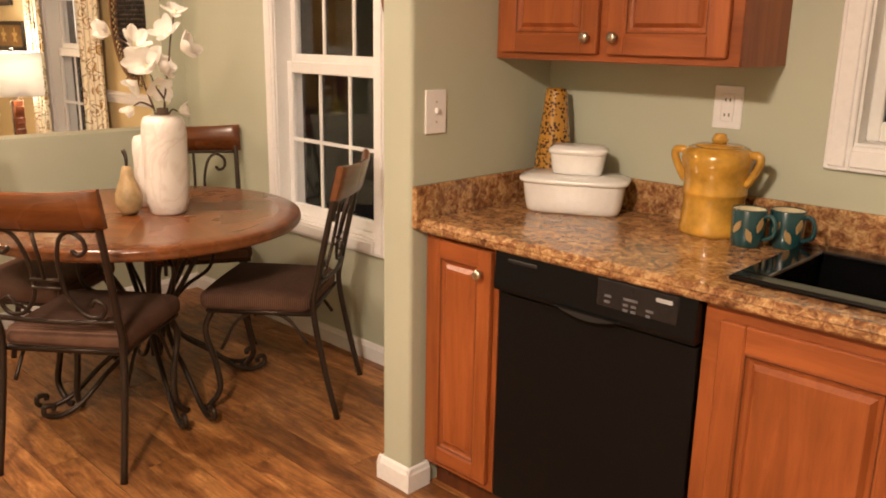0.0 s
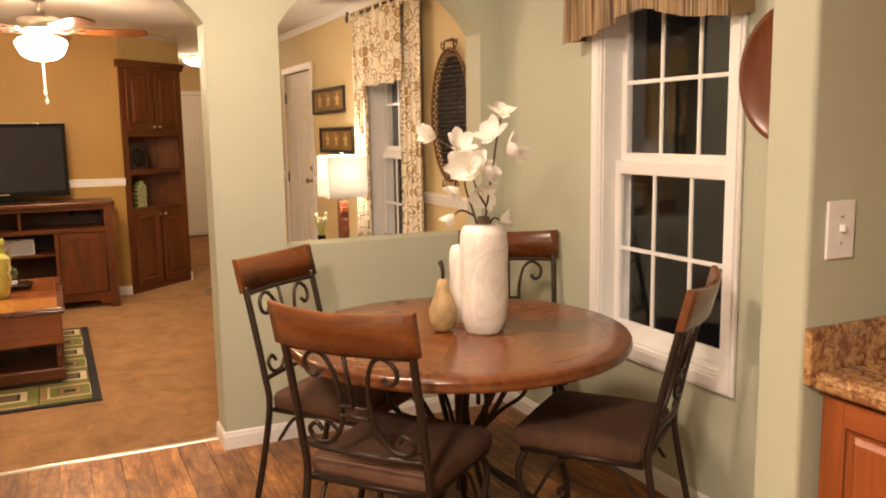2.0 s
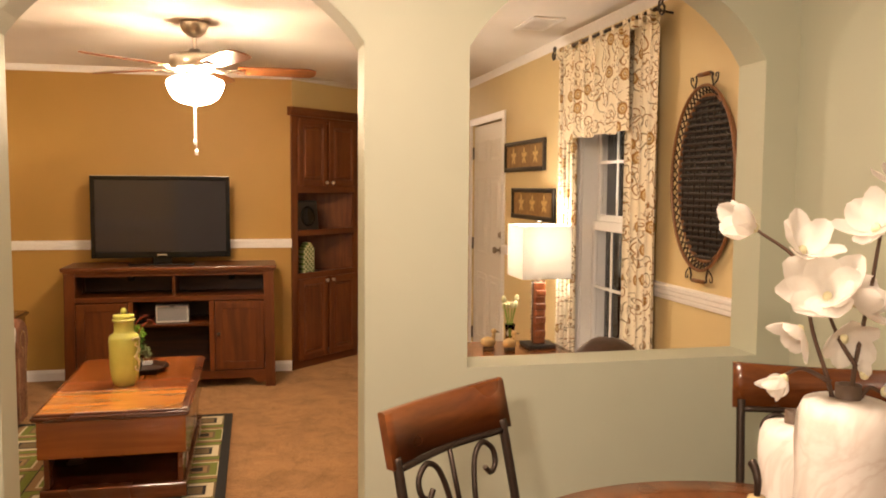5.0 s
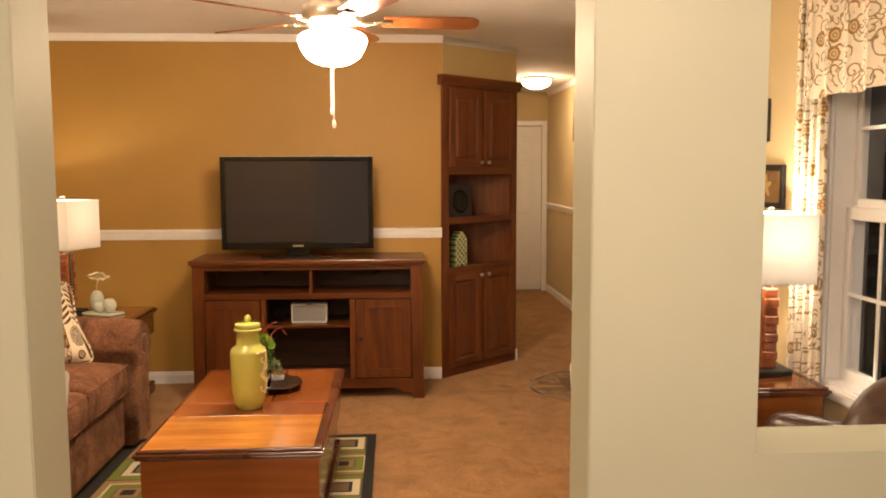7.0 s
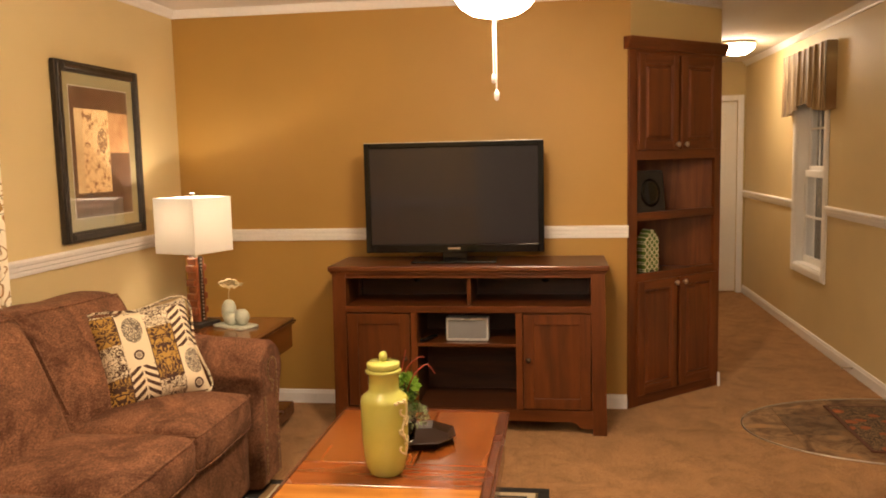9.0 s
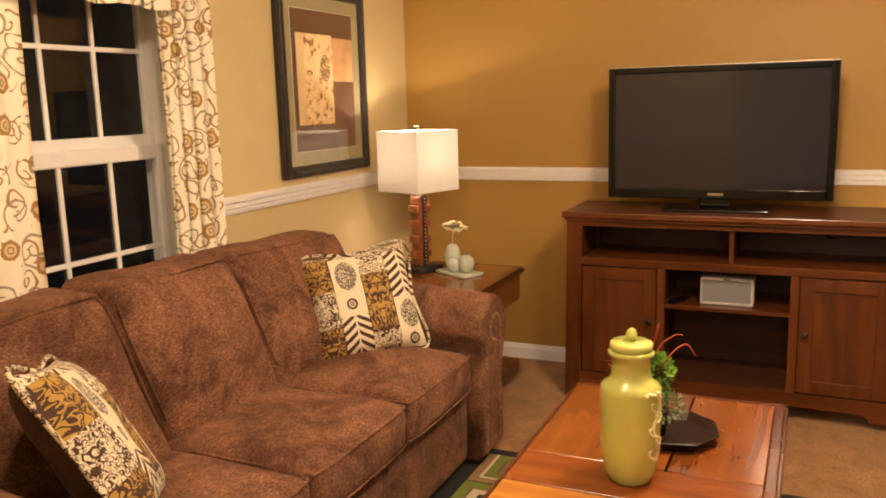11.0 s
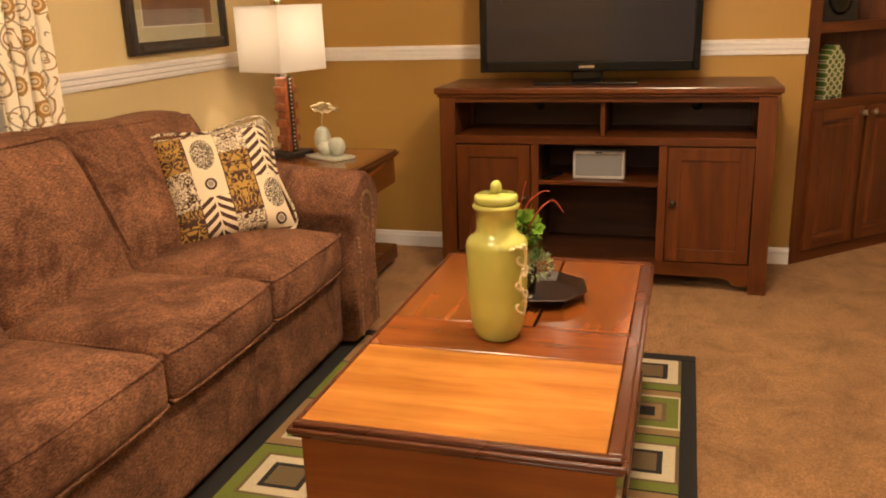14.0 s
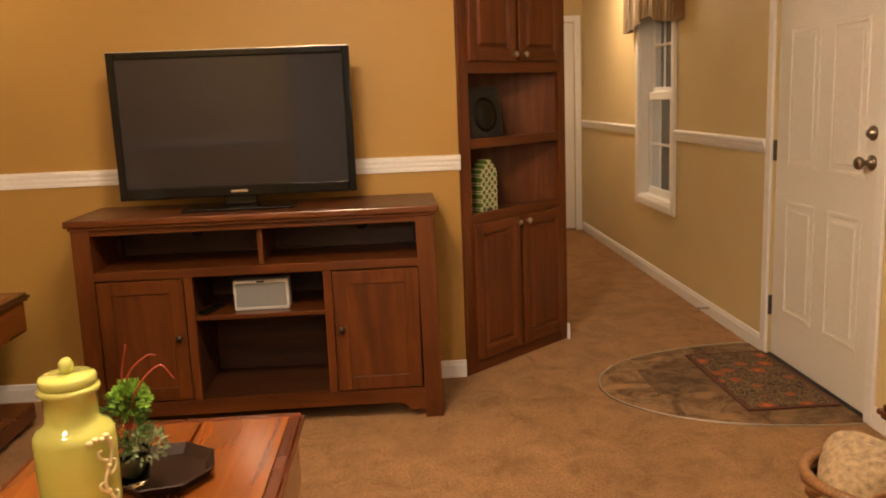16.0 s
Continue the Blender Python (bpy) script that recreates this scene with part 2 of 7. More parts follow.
def stripes_material():
    m, t, p = nodes_of("striped_valance_cloth")
    w = add(t, "ShaderNodeTexNoise", Scale=58.0, Detail=2.0)
    t.links.new(coords(t, (1, 0.0, 0.02)), w.inputs["Vector"])
    r = ramp(t, w.outputs[0], [(0.32, (0.035, 0.016, 0.007)), (0.42, (0.22, 0.115, 0.038)), (0.50, (0.42, 0.31, 0.15)), (0.56, (0.065, 0.030, 0.012)), (0.66, (0.31, 0.19, 0.08))])
    t.links.new(r.outputs[0], p.inputs["Base Color"])
    p.inputs["Roughness"].default_value = 0.6
    p.inputs["Sheen Weight"].default_value = 0.3
    return m


def glass_material(name, tint=(1, 1, 1), rough=0.0):
    m, t, p = nodes_of(name)
    p.inputs["Base Color"].default_value = (*tint, 1)
    p.inputs["Roughness"].default_value = rough
    p.inputs["Transmission Weight"].default_value = 1.0
    p.inputs["IOR"].default_value = 1.45
    return m


SAGE = paint("sage_paint", (0.462, 0.478, 0.368))
BEIGE = paint("beige_paint", (0.640, 0.508, 0.270))
GOLD = paint("golden_brown_paint", (0.392, 0.222, 0.047))
HALL = paint("hall_paint", (0.52, 0.392, 0.175))
CEIL = paint("ceiling_paint", (0.74, 0.70, 0.64), 0.8, 0.25)
WHITE = plain("white_trim", (0.82, 0.80, 0.79), 0.4, grain=0.03, vary=0.03)
DOORW = plain("white_door_paint", (0.78, 0.755, 0.71), 0.42, grain=0.05, vary=0.03)
VINYLW = plain("white_vinyl", (0.80, 0.79, 0.77), 0.35, grain=0.02, vary=0.02)
GLASS = glass_material("window_glass")
CLEAR = glass_material("clear_glass", (0.93, 0.97, 0.94))
CARPET, PLANK, COUNTER = carpet_material(), plank_material(), laminate_material()
SOFA, CORD, FLORAL, STRIPES = chenille_material(), corduroy_material(), floral_material(), stripes_material()
CHERRY = {a: wood("cherry_cabinet_" + a, (0.235, 0.058, 0.013), (0.40, 0.112, 0.028), a, 1.0, 0.42, 0.04, True, 0.15) for a in "xyz"}
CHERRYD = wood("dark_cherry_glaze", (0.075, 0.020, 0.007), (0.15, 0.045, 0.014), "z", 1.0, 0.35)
OAK = {a: wood("brown_oak_" + a, (0.062, 0.0165, 0.0037), (0.146, 0.042, 0.0082), a, 0.7, 0.36, 0.18, True, 0.25) for a in "xyz"}
# oak for the console's inside, the shade of the recess put into its colour
OAK_SHADED = wood("shaded_console_inside", (0.026, 0.008, 0.002), (0.085, 0.026, 0.006), "x", 0.8, 0.5, 0.0)
CORNER = {a: wood("corner_cabinet_wood_" + a, (0.090, 0.023, 0.0055), (0.200, 0.061, 0.0145), a, 0.6, 0.36, 0.15, True, 0.2) for a in "xyz"}
TABLEW = {a: wood("coffee_table_wood_" + a, (0.180, 0.049, 0.009), (0.30, 0.094, 0.019), a, 0.5, 0.18, 0.6, True, 0.08) for a in "xyz"}
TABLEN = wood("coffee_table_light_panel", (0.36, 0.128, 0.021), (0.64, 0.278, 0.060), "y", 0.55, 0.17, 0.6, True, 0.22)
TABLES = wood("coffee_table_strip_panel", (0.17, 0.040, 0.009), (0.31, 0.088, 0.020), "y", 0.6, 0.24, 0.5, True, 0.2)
TABLED = wood("coffee_table_edge_wood", (0.065, 0.016, 0.006), (0.15, 0.042, 0.013), "y", 1.0, 0.25, 0.5)
DINEW = {a: wood("dining_wood_" + a, (0.100, 0.027, 0.007), (0.26, 0.085, 0.021), a, 0.8, 0.27, 0.40, True, 0.15) for a in "xyz"}
for k in "xyz":
    for kind in (OAK, CORNER):
        kind[k].node_tree.nodes["Principled BSDF"].inputs["Specular IOR Level"].default_value = 0.3
IRON = plain("dark_iron", (0.045, 0.030, 0.022), 0.42, 0.6, 0.15, 120)
BLACKG = plain("black_gloss", (0.004, 0.004, 0.0045), 0.10, grain=0.0)
BLACKG.node_tree.nodes["Principled BSDF"].inputs["Specular IOR Level"].default_value = 0.35
DISHBLACK = plain("black_appliance", (0.006, 0.006, 0.006), 0.32, grain=0.0)
DISHBLACK.node_tree.nodes["Principled BSDF"].inputs["Specular IOR Level"].default_value = 0.14
KNOBM = plain("satin_knob_metal", (0.30, 0.25, 0.20), 0.32, 1.0, 0.06, 220)
BLACKM = plain("black_matte", (0.014, 0.013, 0.012), 0.55)
SCREEN = plain("tv_screen", (0.0185, 0.0155, 0.0205), 0.03, grain=0.0, coat=0.12, vary=0.02)
NICKEL = plain("brushed_nickel", (0.58, 0.53, 0.46), 0.28, 1.0, 0.06, 220)
PEWTER = plain("dark_pewter", (0.10, 0.08, 0.06), 0.4, 0.9)
BRASS = plain("aged_brass_nail", (0.32, 0.20, 0.10), 0.38, 0.85)
PORCELAIN = plain("white_porcelain", (0.82, 0.81, 0.79), 0.18, grain=0.02, coat=0.4, vary=0.03)


# ---- building blocks ----
def box(bm, x0, x1, y0, y1, z0, z1, r=0.0, seg=1, turn=0.0):
    m = Matrix.Translation(((x0 + x1) / 2, (y0 + y1) / 2, (z0 + z1) / 2)) @ Matrix.Rotation(turn, 4, "Z") @ Matrix.Diagonal((abs(x1 - x0), abs(y1 - y0), abs(z1 - z0), 1))
    vs = bmesh.ops.create_cube(bm, size=1, matrix=m)["verts"]
    if r:
        es = list({e for v in vs for e in v.link_edges})
        bmesh.ops.bevel(bm, geom=es, offset=r, segments=seg, affect="EDGES", profile=0.5)
    return bm


def prism(bm, pts, axis, a, b):
    """A closed outline in the plane across axis, drawn out from a to b."""
    def at(p, w):
        return {"x": (w, p[0], p[1]), "y": (p[0], w, p[1]), "z": (p[0], p[1], w)}[axis]
    lo, hi = [bm.verts.new(at(p, a)) for p in pts], [bm.verts.new(at(p, b)) for p in pts]
    n = len(pts)
    bm.faces.new(lo), bm.faces.new(hi)
    for i in range(n):
        bm.faces.new((lo[i], lo[(i + 1) % n], hi[(i + 1) % n], hi[i]))
    bmesh.ops.recalc_face_normals(bm, faces=bm.faces)
    return bm


def lathe(bm, profile, seg=28, centre=(0, 0, 0), squash=(1, 1), smooth=True):
    """A profile of (radius, height) turned round the upright axis."""
    rings = []
    for r, z in profile:
        if r < 1e-5:
            rings.append([bm.verts.new((centre[0], centre[1], centre[2] + z))])
        else:
            rings.append([bm.verts.new((centre[0] + squash[0] * r * math.cos(2 * math.pi * k / seg), centre[1] + squash[1] * r * math.sin(2 * math.pi * k / seg), centre[2] + z)) for k in range(seg)])
    for a, b in zip(rings, rings[1:]):
        for k in range(seg):
            q = [a[k % len(a)], a[(k + 1) % len(a)], b[(k + 1) % len(b)], b[k % len(b)]]
            q = list(dict.fromkeys(q))
            if len(q) > 2:
                bm.faces.new(q).smooth = smooth
    return bm


def spline(pts, steps=6):
    """A smooth line through the points."""
    p = [Vector(q) for q in pts]
    p = [2 * p[0] - p[1]] + p + [2 * p[-1] - p[-2]]
    out = []
    for i in range(1, len(p) - 2):
        for s in range(steps):
            u = s / steps
            out.append(0.5 * (2 * p[i] + (p[i + 1] - p[i - 1]) * u + (2 * p[i - 1] - 5 * p[i] + 4 * p[i + 1] - p[i + 2]) * u * u + (3 * p[i] - p[i - 1] - 3 * p[i + 1] + p[i + 2]) * u ** 3))
    out.append(p[-2])
    return out


def tube(bm, pts, r, seg=6, r1=None, flat=1.0):
    pts = [Vector(q) for q in pts]
    rings, up = [], Vector((0.13, 0.97, 0.21)).normalized()
    for i, q in enumerate(pts):
        d = (pts[min(i + 1, len(pts) - 1)] - pts[max(i - 1, 0)]).normalized()
        s = d.cross(up)
        s = s.normalized() if s.length > 1e-4 else d.orthogonal().normalized()
        up = s.cross(d).normalized()
        rad = r if r1 is None else r + (r1 - r) * i / (len(pts) - 1)
        rings.append([bm.verts.new(q + rad * (math.cos(2 * math.pi * k / seg) * s + flat * math.sin(2 * math.pi * k / seg) * up)) for k in range(seg)])
    for a, b in zip(rings, rings[1:]):
        for k in range(seg):
            bm.faces.new((a[k], a[(k + 1) % seg], b[(k + 1) % seg], b[k])).smooth = True
    bm.faces.new(rings[0]), bm.faces.new(rings[-1][::-1])
    return bm


def ball(bm, centre, r, seg=12, squash=(1, 1, 1)):
    n = seg // 2
    prof = [(r * math.sin(math.pi * i / n), -r * squash[2] * math.cos(math.pi * i / n)) for i in range(n + 1)]
    prof[0], prof[-1] = (0, prof[0][1]), (0, prof[-1][1])
    return lathe(bm, prof, seg, centre, squash[:2])


def mesh_of(name, bm, material):
    bmesh.ops.recalc_face_normals(bm, faces=bm.faces)
    me = bpy.data.meshes.new(name)
    bm.to_mesh(me)
    bm.free()
    for m in material if isinstance(material, (list, tuple)) else [material]:
        me.materials.append(m)
    return me


def part(name, bm, material, parent=None, label=""):
    ob = new(name, mesh_of(name, bm, material))
    ob.parent = parent
    return tagged(ob, label)


def thing(name, label, category, m=None, group=""):
    ob = new(name)
    ob.empty_display_size = 0.1
    if m is not None:
        ob.matrix_basis = m
    return tagged(ob, label, category, group)


def single(name, bm, material, label, category, m=None, group=""):
    ob = part(name, bm, material)
    if m is not None:
        ob.matrix_basis = m
    return tagged(ob, label, category, group)


def setting(name, bm, material, label="", category=""):
    return tagged(part(name, bm, material), label, category, kind="structure")


def raised_panel(bm, w, h, t=0.02, stile=0.055):
    """The moulded field of a paneled door in the x-z plane, front towards -y, origin at the door's lower left corner."""
    a, b, c = stile - 0.002, stile + 0.014, stile + 0.032
    loops = [[bm.verts.new(q) for q in ((e, y, e), (w - e, y, e), (w - e, y, h - e), (e, y, h - e))] for e, y in ((a, -.002), (a, -t * .9), (a + .004, -t * .92), (b - .002, -t * .45), (b + .006, -t * .35), (c, -t * .9))]
    for p, q in zip(loops, loops[1:]):
        for i in range(4):
            bm.faces.new((p[i], p[(i + 1) % 4], q[(i + 1) % 4], q[i]))
    bm.faces.new(loops[-1]), bm.faces.new(loops[0][::-1])
    return bm


def door_unit(parent, name, x, y, z, w, h, mats, knob_at, knob_mat, stile=0.055):
    d = part(name, raised_panel(bmesh.new(), w, h, stile=stile), mats["z"], parent)
    d.location = (x, y, z)
    for x0, x1 in ((0, stile), (w - stile, w)):
        part("stile", box(bmesh.new(), x0, x1, -.02, 0, 0, h, .003), mats["z"], d)
    for z0, z1 in ((0, stile), (h - stile, h)):
        part("rail", box(bmesh.new(), stile, w - stile, -.0195, 0, z0, z1, .003), mats["x"], d)
    g = bmesh.new()
    a = stile + 0.002
    for x0, x1, z0, z1 in ((a, a + .005, a, h - a), (w - a - .005, w - a, a, h - a), (a, w - a, a, a + .005), (a, w - a, h - a - .005, h - a)):
        box(g, x0, x1, -0.0165, -0.012, z0, z1)
    part("glaze_line", g, CHERRYD, d)
    k = lathe(bmesh.new(), [(0, 0), (0.006, 0), (0.006, 0.012), (0.015, 0.018), (0.016, 0.024), (0.011, 0.030), (0, 0.031)], 14)
    kn = part("knob", k, knob_mat, d, "small round metal knob")
    kn.matrix_basis = pose(knob_at[0], -0.019, knob_at[1], 90)
    return d


# ---- the shell ----
WIN_Y, BACK_Y, TV_X, PART_X, PART_X2, TOP = 2.64, -1.64, -7.484, -3.192, -3.355, 2.43
END_X, HALL_Y, HALL_X = 3.30, 1.70, -11.69


def arch_top(a, b, spring, rise):
    h = (b - a) / 2
    r = (h * h + rise * rise) / (2 * rise)
    return lambda u: spring + rise - r + math.sqrt(max(0, r * r - (u - (a + b) / 2) ** 2))


def wall(name, along, at0, at1, u0, u1, material, holes=(), label="", z0=0.0, z1=TOP):
    """An upright wall along x or y between two faces; a hole is (from, to, sill, top), its top a height or a curve."""
    bm = bmesh.new()

    def slab(ua, ub, lo, ha, hb):
        pts = [(ua, lo[0]), (ub, lo[1]), (ub, hb), (ua, ha)]
        prism(bm, pts, "y" if along == "x" else "x", at0, at1)

    u = u0
    for a, b, sill, top in sorted(holes):
        slab(u, a, (z0, z0), z1, z1)
        if sill > z0:
            slab(a, b, (z0, z0), sill, sill)
        if callable(top):
            n = 28
            for i in range(n):
                p, q = a + (b - a) * i / n, a + (b - a) * (i + 1) / n
                slab(p, q, (top(p), top(q)), z1, z1)
        else:
            slab(a, b, (top, top), z1, z1)
        u = b
    slab(u, u1, (z0, z0), z1, z1)
    bmesh.ops.remove_doubles(bm, verts=bm.verts, dist=1e-5)
    return setting(name, bm, material, label, "wall")


def planks(parent, x0, x1, y0, y1, w=0.128, length=0.92):
    row, shapes = 0, {}
    y = y0
    while y < y1:
        x = x0 - (row * 0.37 % 1.0) * length
        while x < x1:
            a, b = max(x, x0), min(x + length, x1)
            c = min(y + w, y1)
            if b - a > 0.02:
                key = (round(b - a, 3), round(c - y, 3))
                if key not in shapes:
                    bm = bmesh.new()
                    box(bm, 0, key[0] - 0.002, 0, key[1] - 0.002, -0.006, 0, 0.0012)
                    shapes[key] = mesh_of("plank", bm, PLANK)
                ob = new("plank", shapes[key])
                ob.location, ob.parent = (a, y, 0), parent
            x += length
        y, row = y + w, row + 1


WW = 0.875   # window width over the casing
DOOR_A, DOOR_B = -7.555, -6.655
D_WIN, L_WIN, H_WIN, K_WIN, S_WIN = -2.383, -5.175, -9.84, 0.297, -5.63


def opening(x, sill=0.51, top=2.10, w=WW):
    return (x + 0.055, x + w - 0.055, sill + 0.055, top - 0.055)


KIT_SILL = 1.135
wall("wall_window_side_living", "x", WIN_Y, WIN_Y + 0.16, HALL_X - 0.1, (PART_X + PART_X2) / 2, BEIGE, [opening(L_WIN), opening(H_WIN), (DOOR_A, DOOR_B, 0, 2.045)], "beige painted outer wall with white trim")
wall("wall_window_side_dining", "x", WIN_Y, WIN_Y + 0.16, (PART_X + PART_X2) / 2, END_X, SAGE, [opening(D_WIN), opening(K_WIN, KIT_SILL, 2.10, 1.0)], "sage green painted outer wall")
wall("wall_sofa_side", "x", BACK_Y - 0.16, BACK_Y, TV_X - 0.1, (PART_X + PART_X2) / 2, BEIGE, [opening(S_WIN)], "beige painted wall behind the sofa")
wall("wall_kitchen_back", "x", BACK_Y - 0.16, BACK_Y, (PART_X + PART_X2) / 2, END_X, SAGE, (), "sage green painted wall")
wall("wall_television", "y", TV_X - 0.1, TV_X, BACK_Y, 1.10, GOLD, (), "golden brown accent wall")
wall("wall_hall_side", "x", HALL_Y - 0.1, HALL_Y, HALL_X, -8.05, HALL, (), "tan painted hallway wall")
wall("wall_hall_end", "y", HALL_X - 0.1, HALL_X, HALL_Y - 0.1, WIN_Y, HALL, [(1.80, 2.56, 0, 2.03)], "tan painted hallway end wall")
wall("wall_behind_hall_door", "y", HALL_X - 0.5, HALL_X - 0.4, HALL_Y - 0.1, WIN_Y, HALL)
wall("wall_kitchen_end", "y", END_X, END_X + 0.1, BACK_Y, WIN_Y, SAGE, (), "sage green painted wall")
arch = (0.078, 1.130, 0.0, arch_top(0.078, 1.130, 1.97, 0.275))
hatch = (1.46, 2.51, 0.947, arch_top(1.46, 2.51, 1.97, 0.295))
partition = wall("wall_partition", "y", PART_X2, PART_X, BACK_Y, WIN_Y, [SAGE, BEIGE], [arch, hatch], "sage and beige partition with an arched doorway and arched pass-through")
for face in partition.data.polygons:
    face.material_index = int(face.normal.x < -0.9)
lining = bmesh.new()
curve = [(0.078, 0.0)] + [(y, arch[3](y)) for y in np.linspace(0.078, 1.130, 29)] + [(1.130, 0.0)]
loops = []
for y, z in curve:
    q = Vector((0.61 - y, (1.2 - z) if z > 1.9 else 0.0)).normalized() * 0.004
    loops.append([lining.verts.new((x, y + s * q.x, z + s * q.y)) for x, s in ((PART_X2 + 0.001, 0.2), (PART_X2 + 0.001, 1), (PART_X - 0.001, 1), (PART_X - 0.001, 0.2))])
for p, q in zip(loops, loops[1:]):
    for k in range(4):
        lining.faces.new((p[k], p[(k + 1) % 4], q[(k + 1) % 4], q[k])).smooth = False
setting("trim_arch_lining", lining, SAGE, "sage painted lining inside the arched doorway", "trim")
bm = bmesh.new()
box(bm, -0.79, -0.66, 1.975, WIN_Y, 0, TOP)
bmesh.ops.bevel(bm, geom=[e for e in bm.edges if abs(e.verts[0].co.z - e.verts[1].co.z) > 1 and e.verts[0].co.y < 2], offset=0.012, segments=3, affect="EDGES", profile=0.5)
setting("wall_kitchen_stub", bm, SAGE, "short sage green wall at the end of the kitchen counter", "wall")
bm = bmesh.new()
prism(bm, [(TV_X, 1.10), (-8.03, HALL_Y), (-8.1, HALL_Y - 0.06), (TV_X - 0.1, 1.10)], "z", 2.165, TOP)
setting("wall_above_corner_cabinet", bm, HALL, "slanting tan wall above the corner cabinet", "wall")
bm = box(bmesh.new(), HALL_X - 0.5, END_X + 0.1, BACK_Y - 0.16, WIN_Y + 0.16, TOP, TOP + 0.1)
setting("ceiling", bm, CEIL, "white textured ceiling", "ceiling")
bm = box(bmesh.new(), HALL_X - 0.5, PART_X2, BACK_Y - 0.16, WIN_Y + 0.3, -0.1, 0)
setting("floor_carpet", bm, CARPET, "tan cut-pile carpet", "carpet")
bm = box(bmesh.new(), PART_X2, END_X + 0.1, BACK_Y - 0.16, WIN_Y + 0.16, -0.1, -0.004)
VINYL = setting("floor_wood", bm, BLACKM, "brown wood-look plank floor", "floor")
planks(VINYL, PART_X2 + 0.004, END_X, BACK_Y, WIN_Y)
bm = bmesh.new()
prism(bm, [(PART_X2 - 0.018, 0), (PART_X2 + 0.014, 0), (PART_X2 + 0.008, 0.006), (PART_X2 - 0.010, 0.008)], "y", 0.078, 1.130)
setting("threshold_strip", bm, NICKEL, "metal strip between carpet and plank floor", "threshold")


def skirting(name, along, at, out, u0, u1, h=0.085, t=0.014, material=WHITE, z0=0.0):
    """A moulded board on a wall; out is +1 or -1, the way it stands off."""
    pts = [(at, z0), (at + out * t, z0), (at + out * t, z0 + h * 0.72), (at + out * t * 0.75, z0 + h * 0.80), (at + out * t * 0.55, z0 + h * 0.94), (at + out * t * 0.2, z0 + h), (at, z0 + h)]
    bm = bmesh.new()
    prism(bm, pts, along, u0, u1)
    return setting(name, bm, material, "white moulded baseboard", "baseboard")


def chair_rail(along, at, out, u0, u1, z=1.022):
    pts = [(at, z), (at + out * .010, z), (at + out * .013, z + .012), (at + out * .013, z + .022), (at + out * .020, z + .027), (at + out * .020, z + .044), (at + out * .026, z + .050), (at + out * .026, z + .064), (at + out * .012, z + .072), (at, z + .072)]
    bm = bmesh.new()
    prism(bm, pts, along, u0, u1)
    return setting("chair_rail", bm, WHITE, "white grooved chair rail", "trim")


def crown(along, at, out, u0, u1):
    z = TOP
    pts = [(at, z), (at, z - .048), (at + out * .008, z - .048), (at + out * .014, z - .034), (at + out * .030, z - .014), (at + out * .036, z - .006), (at + out * .036, z)]
    bm = bmesh.new()
    prism(bm, pts, along, u0, u1)
    return setting("crown_moulding", bm, WHITE, "white crown moulding under the ceiling", "trim")


skirting("baseboard", "y", TV_X, 1, BACK_Y, 1.085)
skirting("baseboard", "x", BACK_Y, 1, TV_X, PART_X2)
skirting("baseboard", "x", WIN_Y, -1, HALL_X, DOOR_A - 0.06)
skirting("baseboard", "x", WIN_Y, -1, DOOR_B + 0.06, PART_X2)
skirting("baseboard", "x", WIN_Y, -1, PART_X, -0.79)
skirting("baseboard", "y", PART_X, 1, 1.1145, WIN_Y)
skirting("baseboard", "y", PART_X, 1, BACK_Y, 0.0935)
skirting("baseboard", "y", PART_X2, -1, 1.1145, WIN_Y)
skirting("baseboard", "y", PART_X2, -1, BACK_Y, 0.0935)
skirting("baseboard", "x", 1.130, -1, PART_X2 - 0.0125, PART_X + 0.0125)
skirting("baseboard", "x", 0.078, 1, PART_X2 - 0.0125, PART_X + 0.0125)
skirting("baseboard", "y", -0.79, -1, 1.9595, WIN_Y)
skirting("baseboard", "x", 1.975, -1, -0.8025, -0.6475)
skirting("baseboard", "y", -0.66, 1, 1.9595, 2.06)
skirting("baseboard", "x", HALL_Y, 1, HALL_X, -8.0)
chair_rail("y", TV_X, 1, BACK_Y, 1.09)
chair_rail("x", BACK_Y, 1, TV_X, S_WIN, 1.032)
chair_rail("x", BACK_Y, 1, S_WIN + WW, PART_X2, 1.032)
chair_rail("y", PART_X2, -1, BACK_Y, 0.078)
chair_rail("y", PART_X2, -1, 1.130, 1.455)
chair_rail("x", WIN_Y, -1, HALL_X, H_WIN)
chair_rail("x", WIN_Y, -1, H_WIN + WW, DOOR_A - 0.06)
chair_rail("x", WIN_Y, -1, DOOR_B + 0.06, L_WIN)
chair_rail("x", WIN_Y, -1, L_WIN + WW, PART_X2)
crown("y", TV_X, 1, BACK_Y, 1.10)
crown("x", BACK_Y, 1, TV_X, PART_X2)
crown("x", WIN_Y, -1, HALL_X, PART_X2)
crown("y", PART_X2, -1, BACK_Y, WIN_Y)
bm = bmesh.new()
d = Vector((-8.03 - TV_X, HALL_Y - 1.10, 0)).normalized()
prism(bm, [(0, TOP), (0, TOP - .048), (.012, TOP - .045), (.036, TOP - .006), (.036, TOP)], "x", 0, 0.82)
bmesh.ops.transform(bm, verts=bm.verts, matrix=Matrix.Translation((-8.03, HALL_Y, 0)) @ Matrix.Rotation(math.atan2(-d.y, -d.x), 4, "Z") @ Matrix.Scale(-1, 4, (0, 1, 0)))
setting("crown_moulding", bm, WHITE, "white crown moulding under the ceiling", "trim")


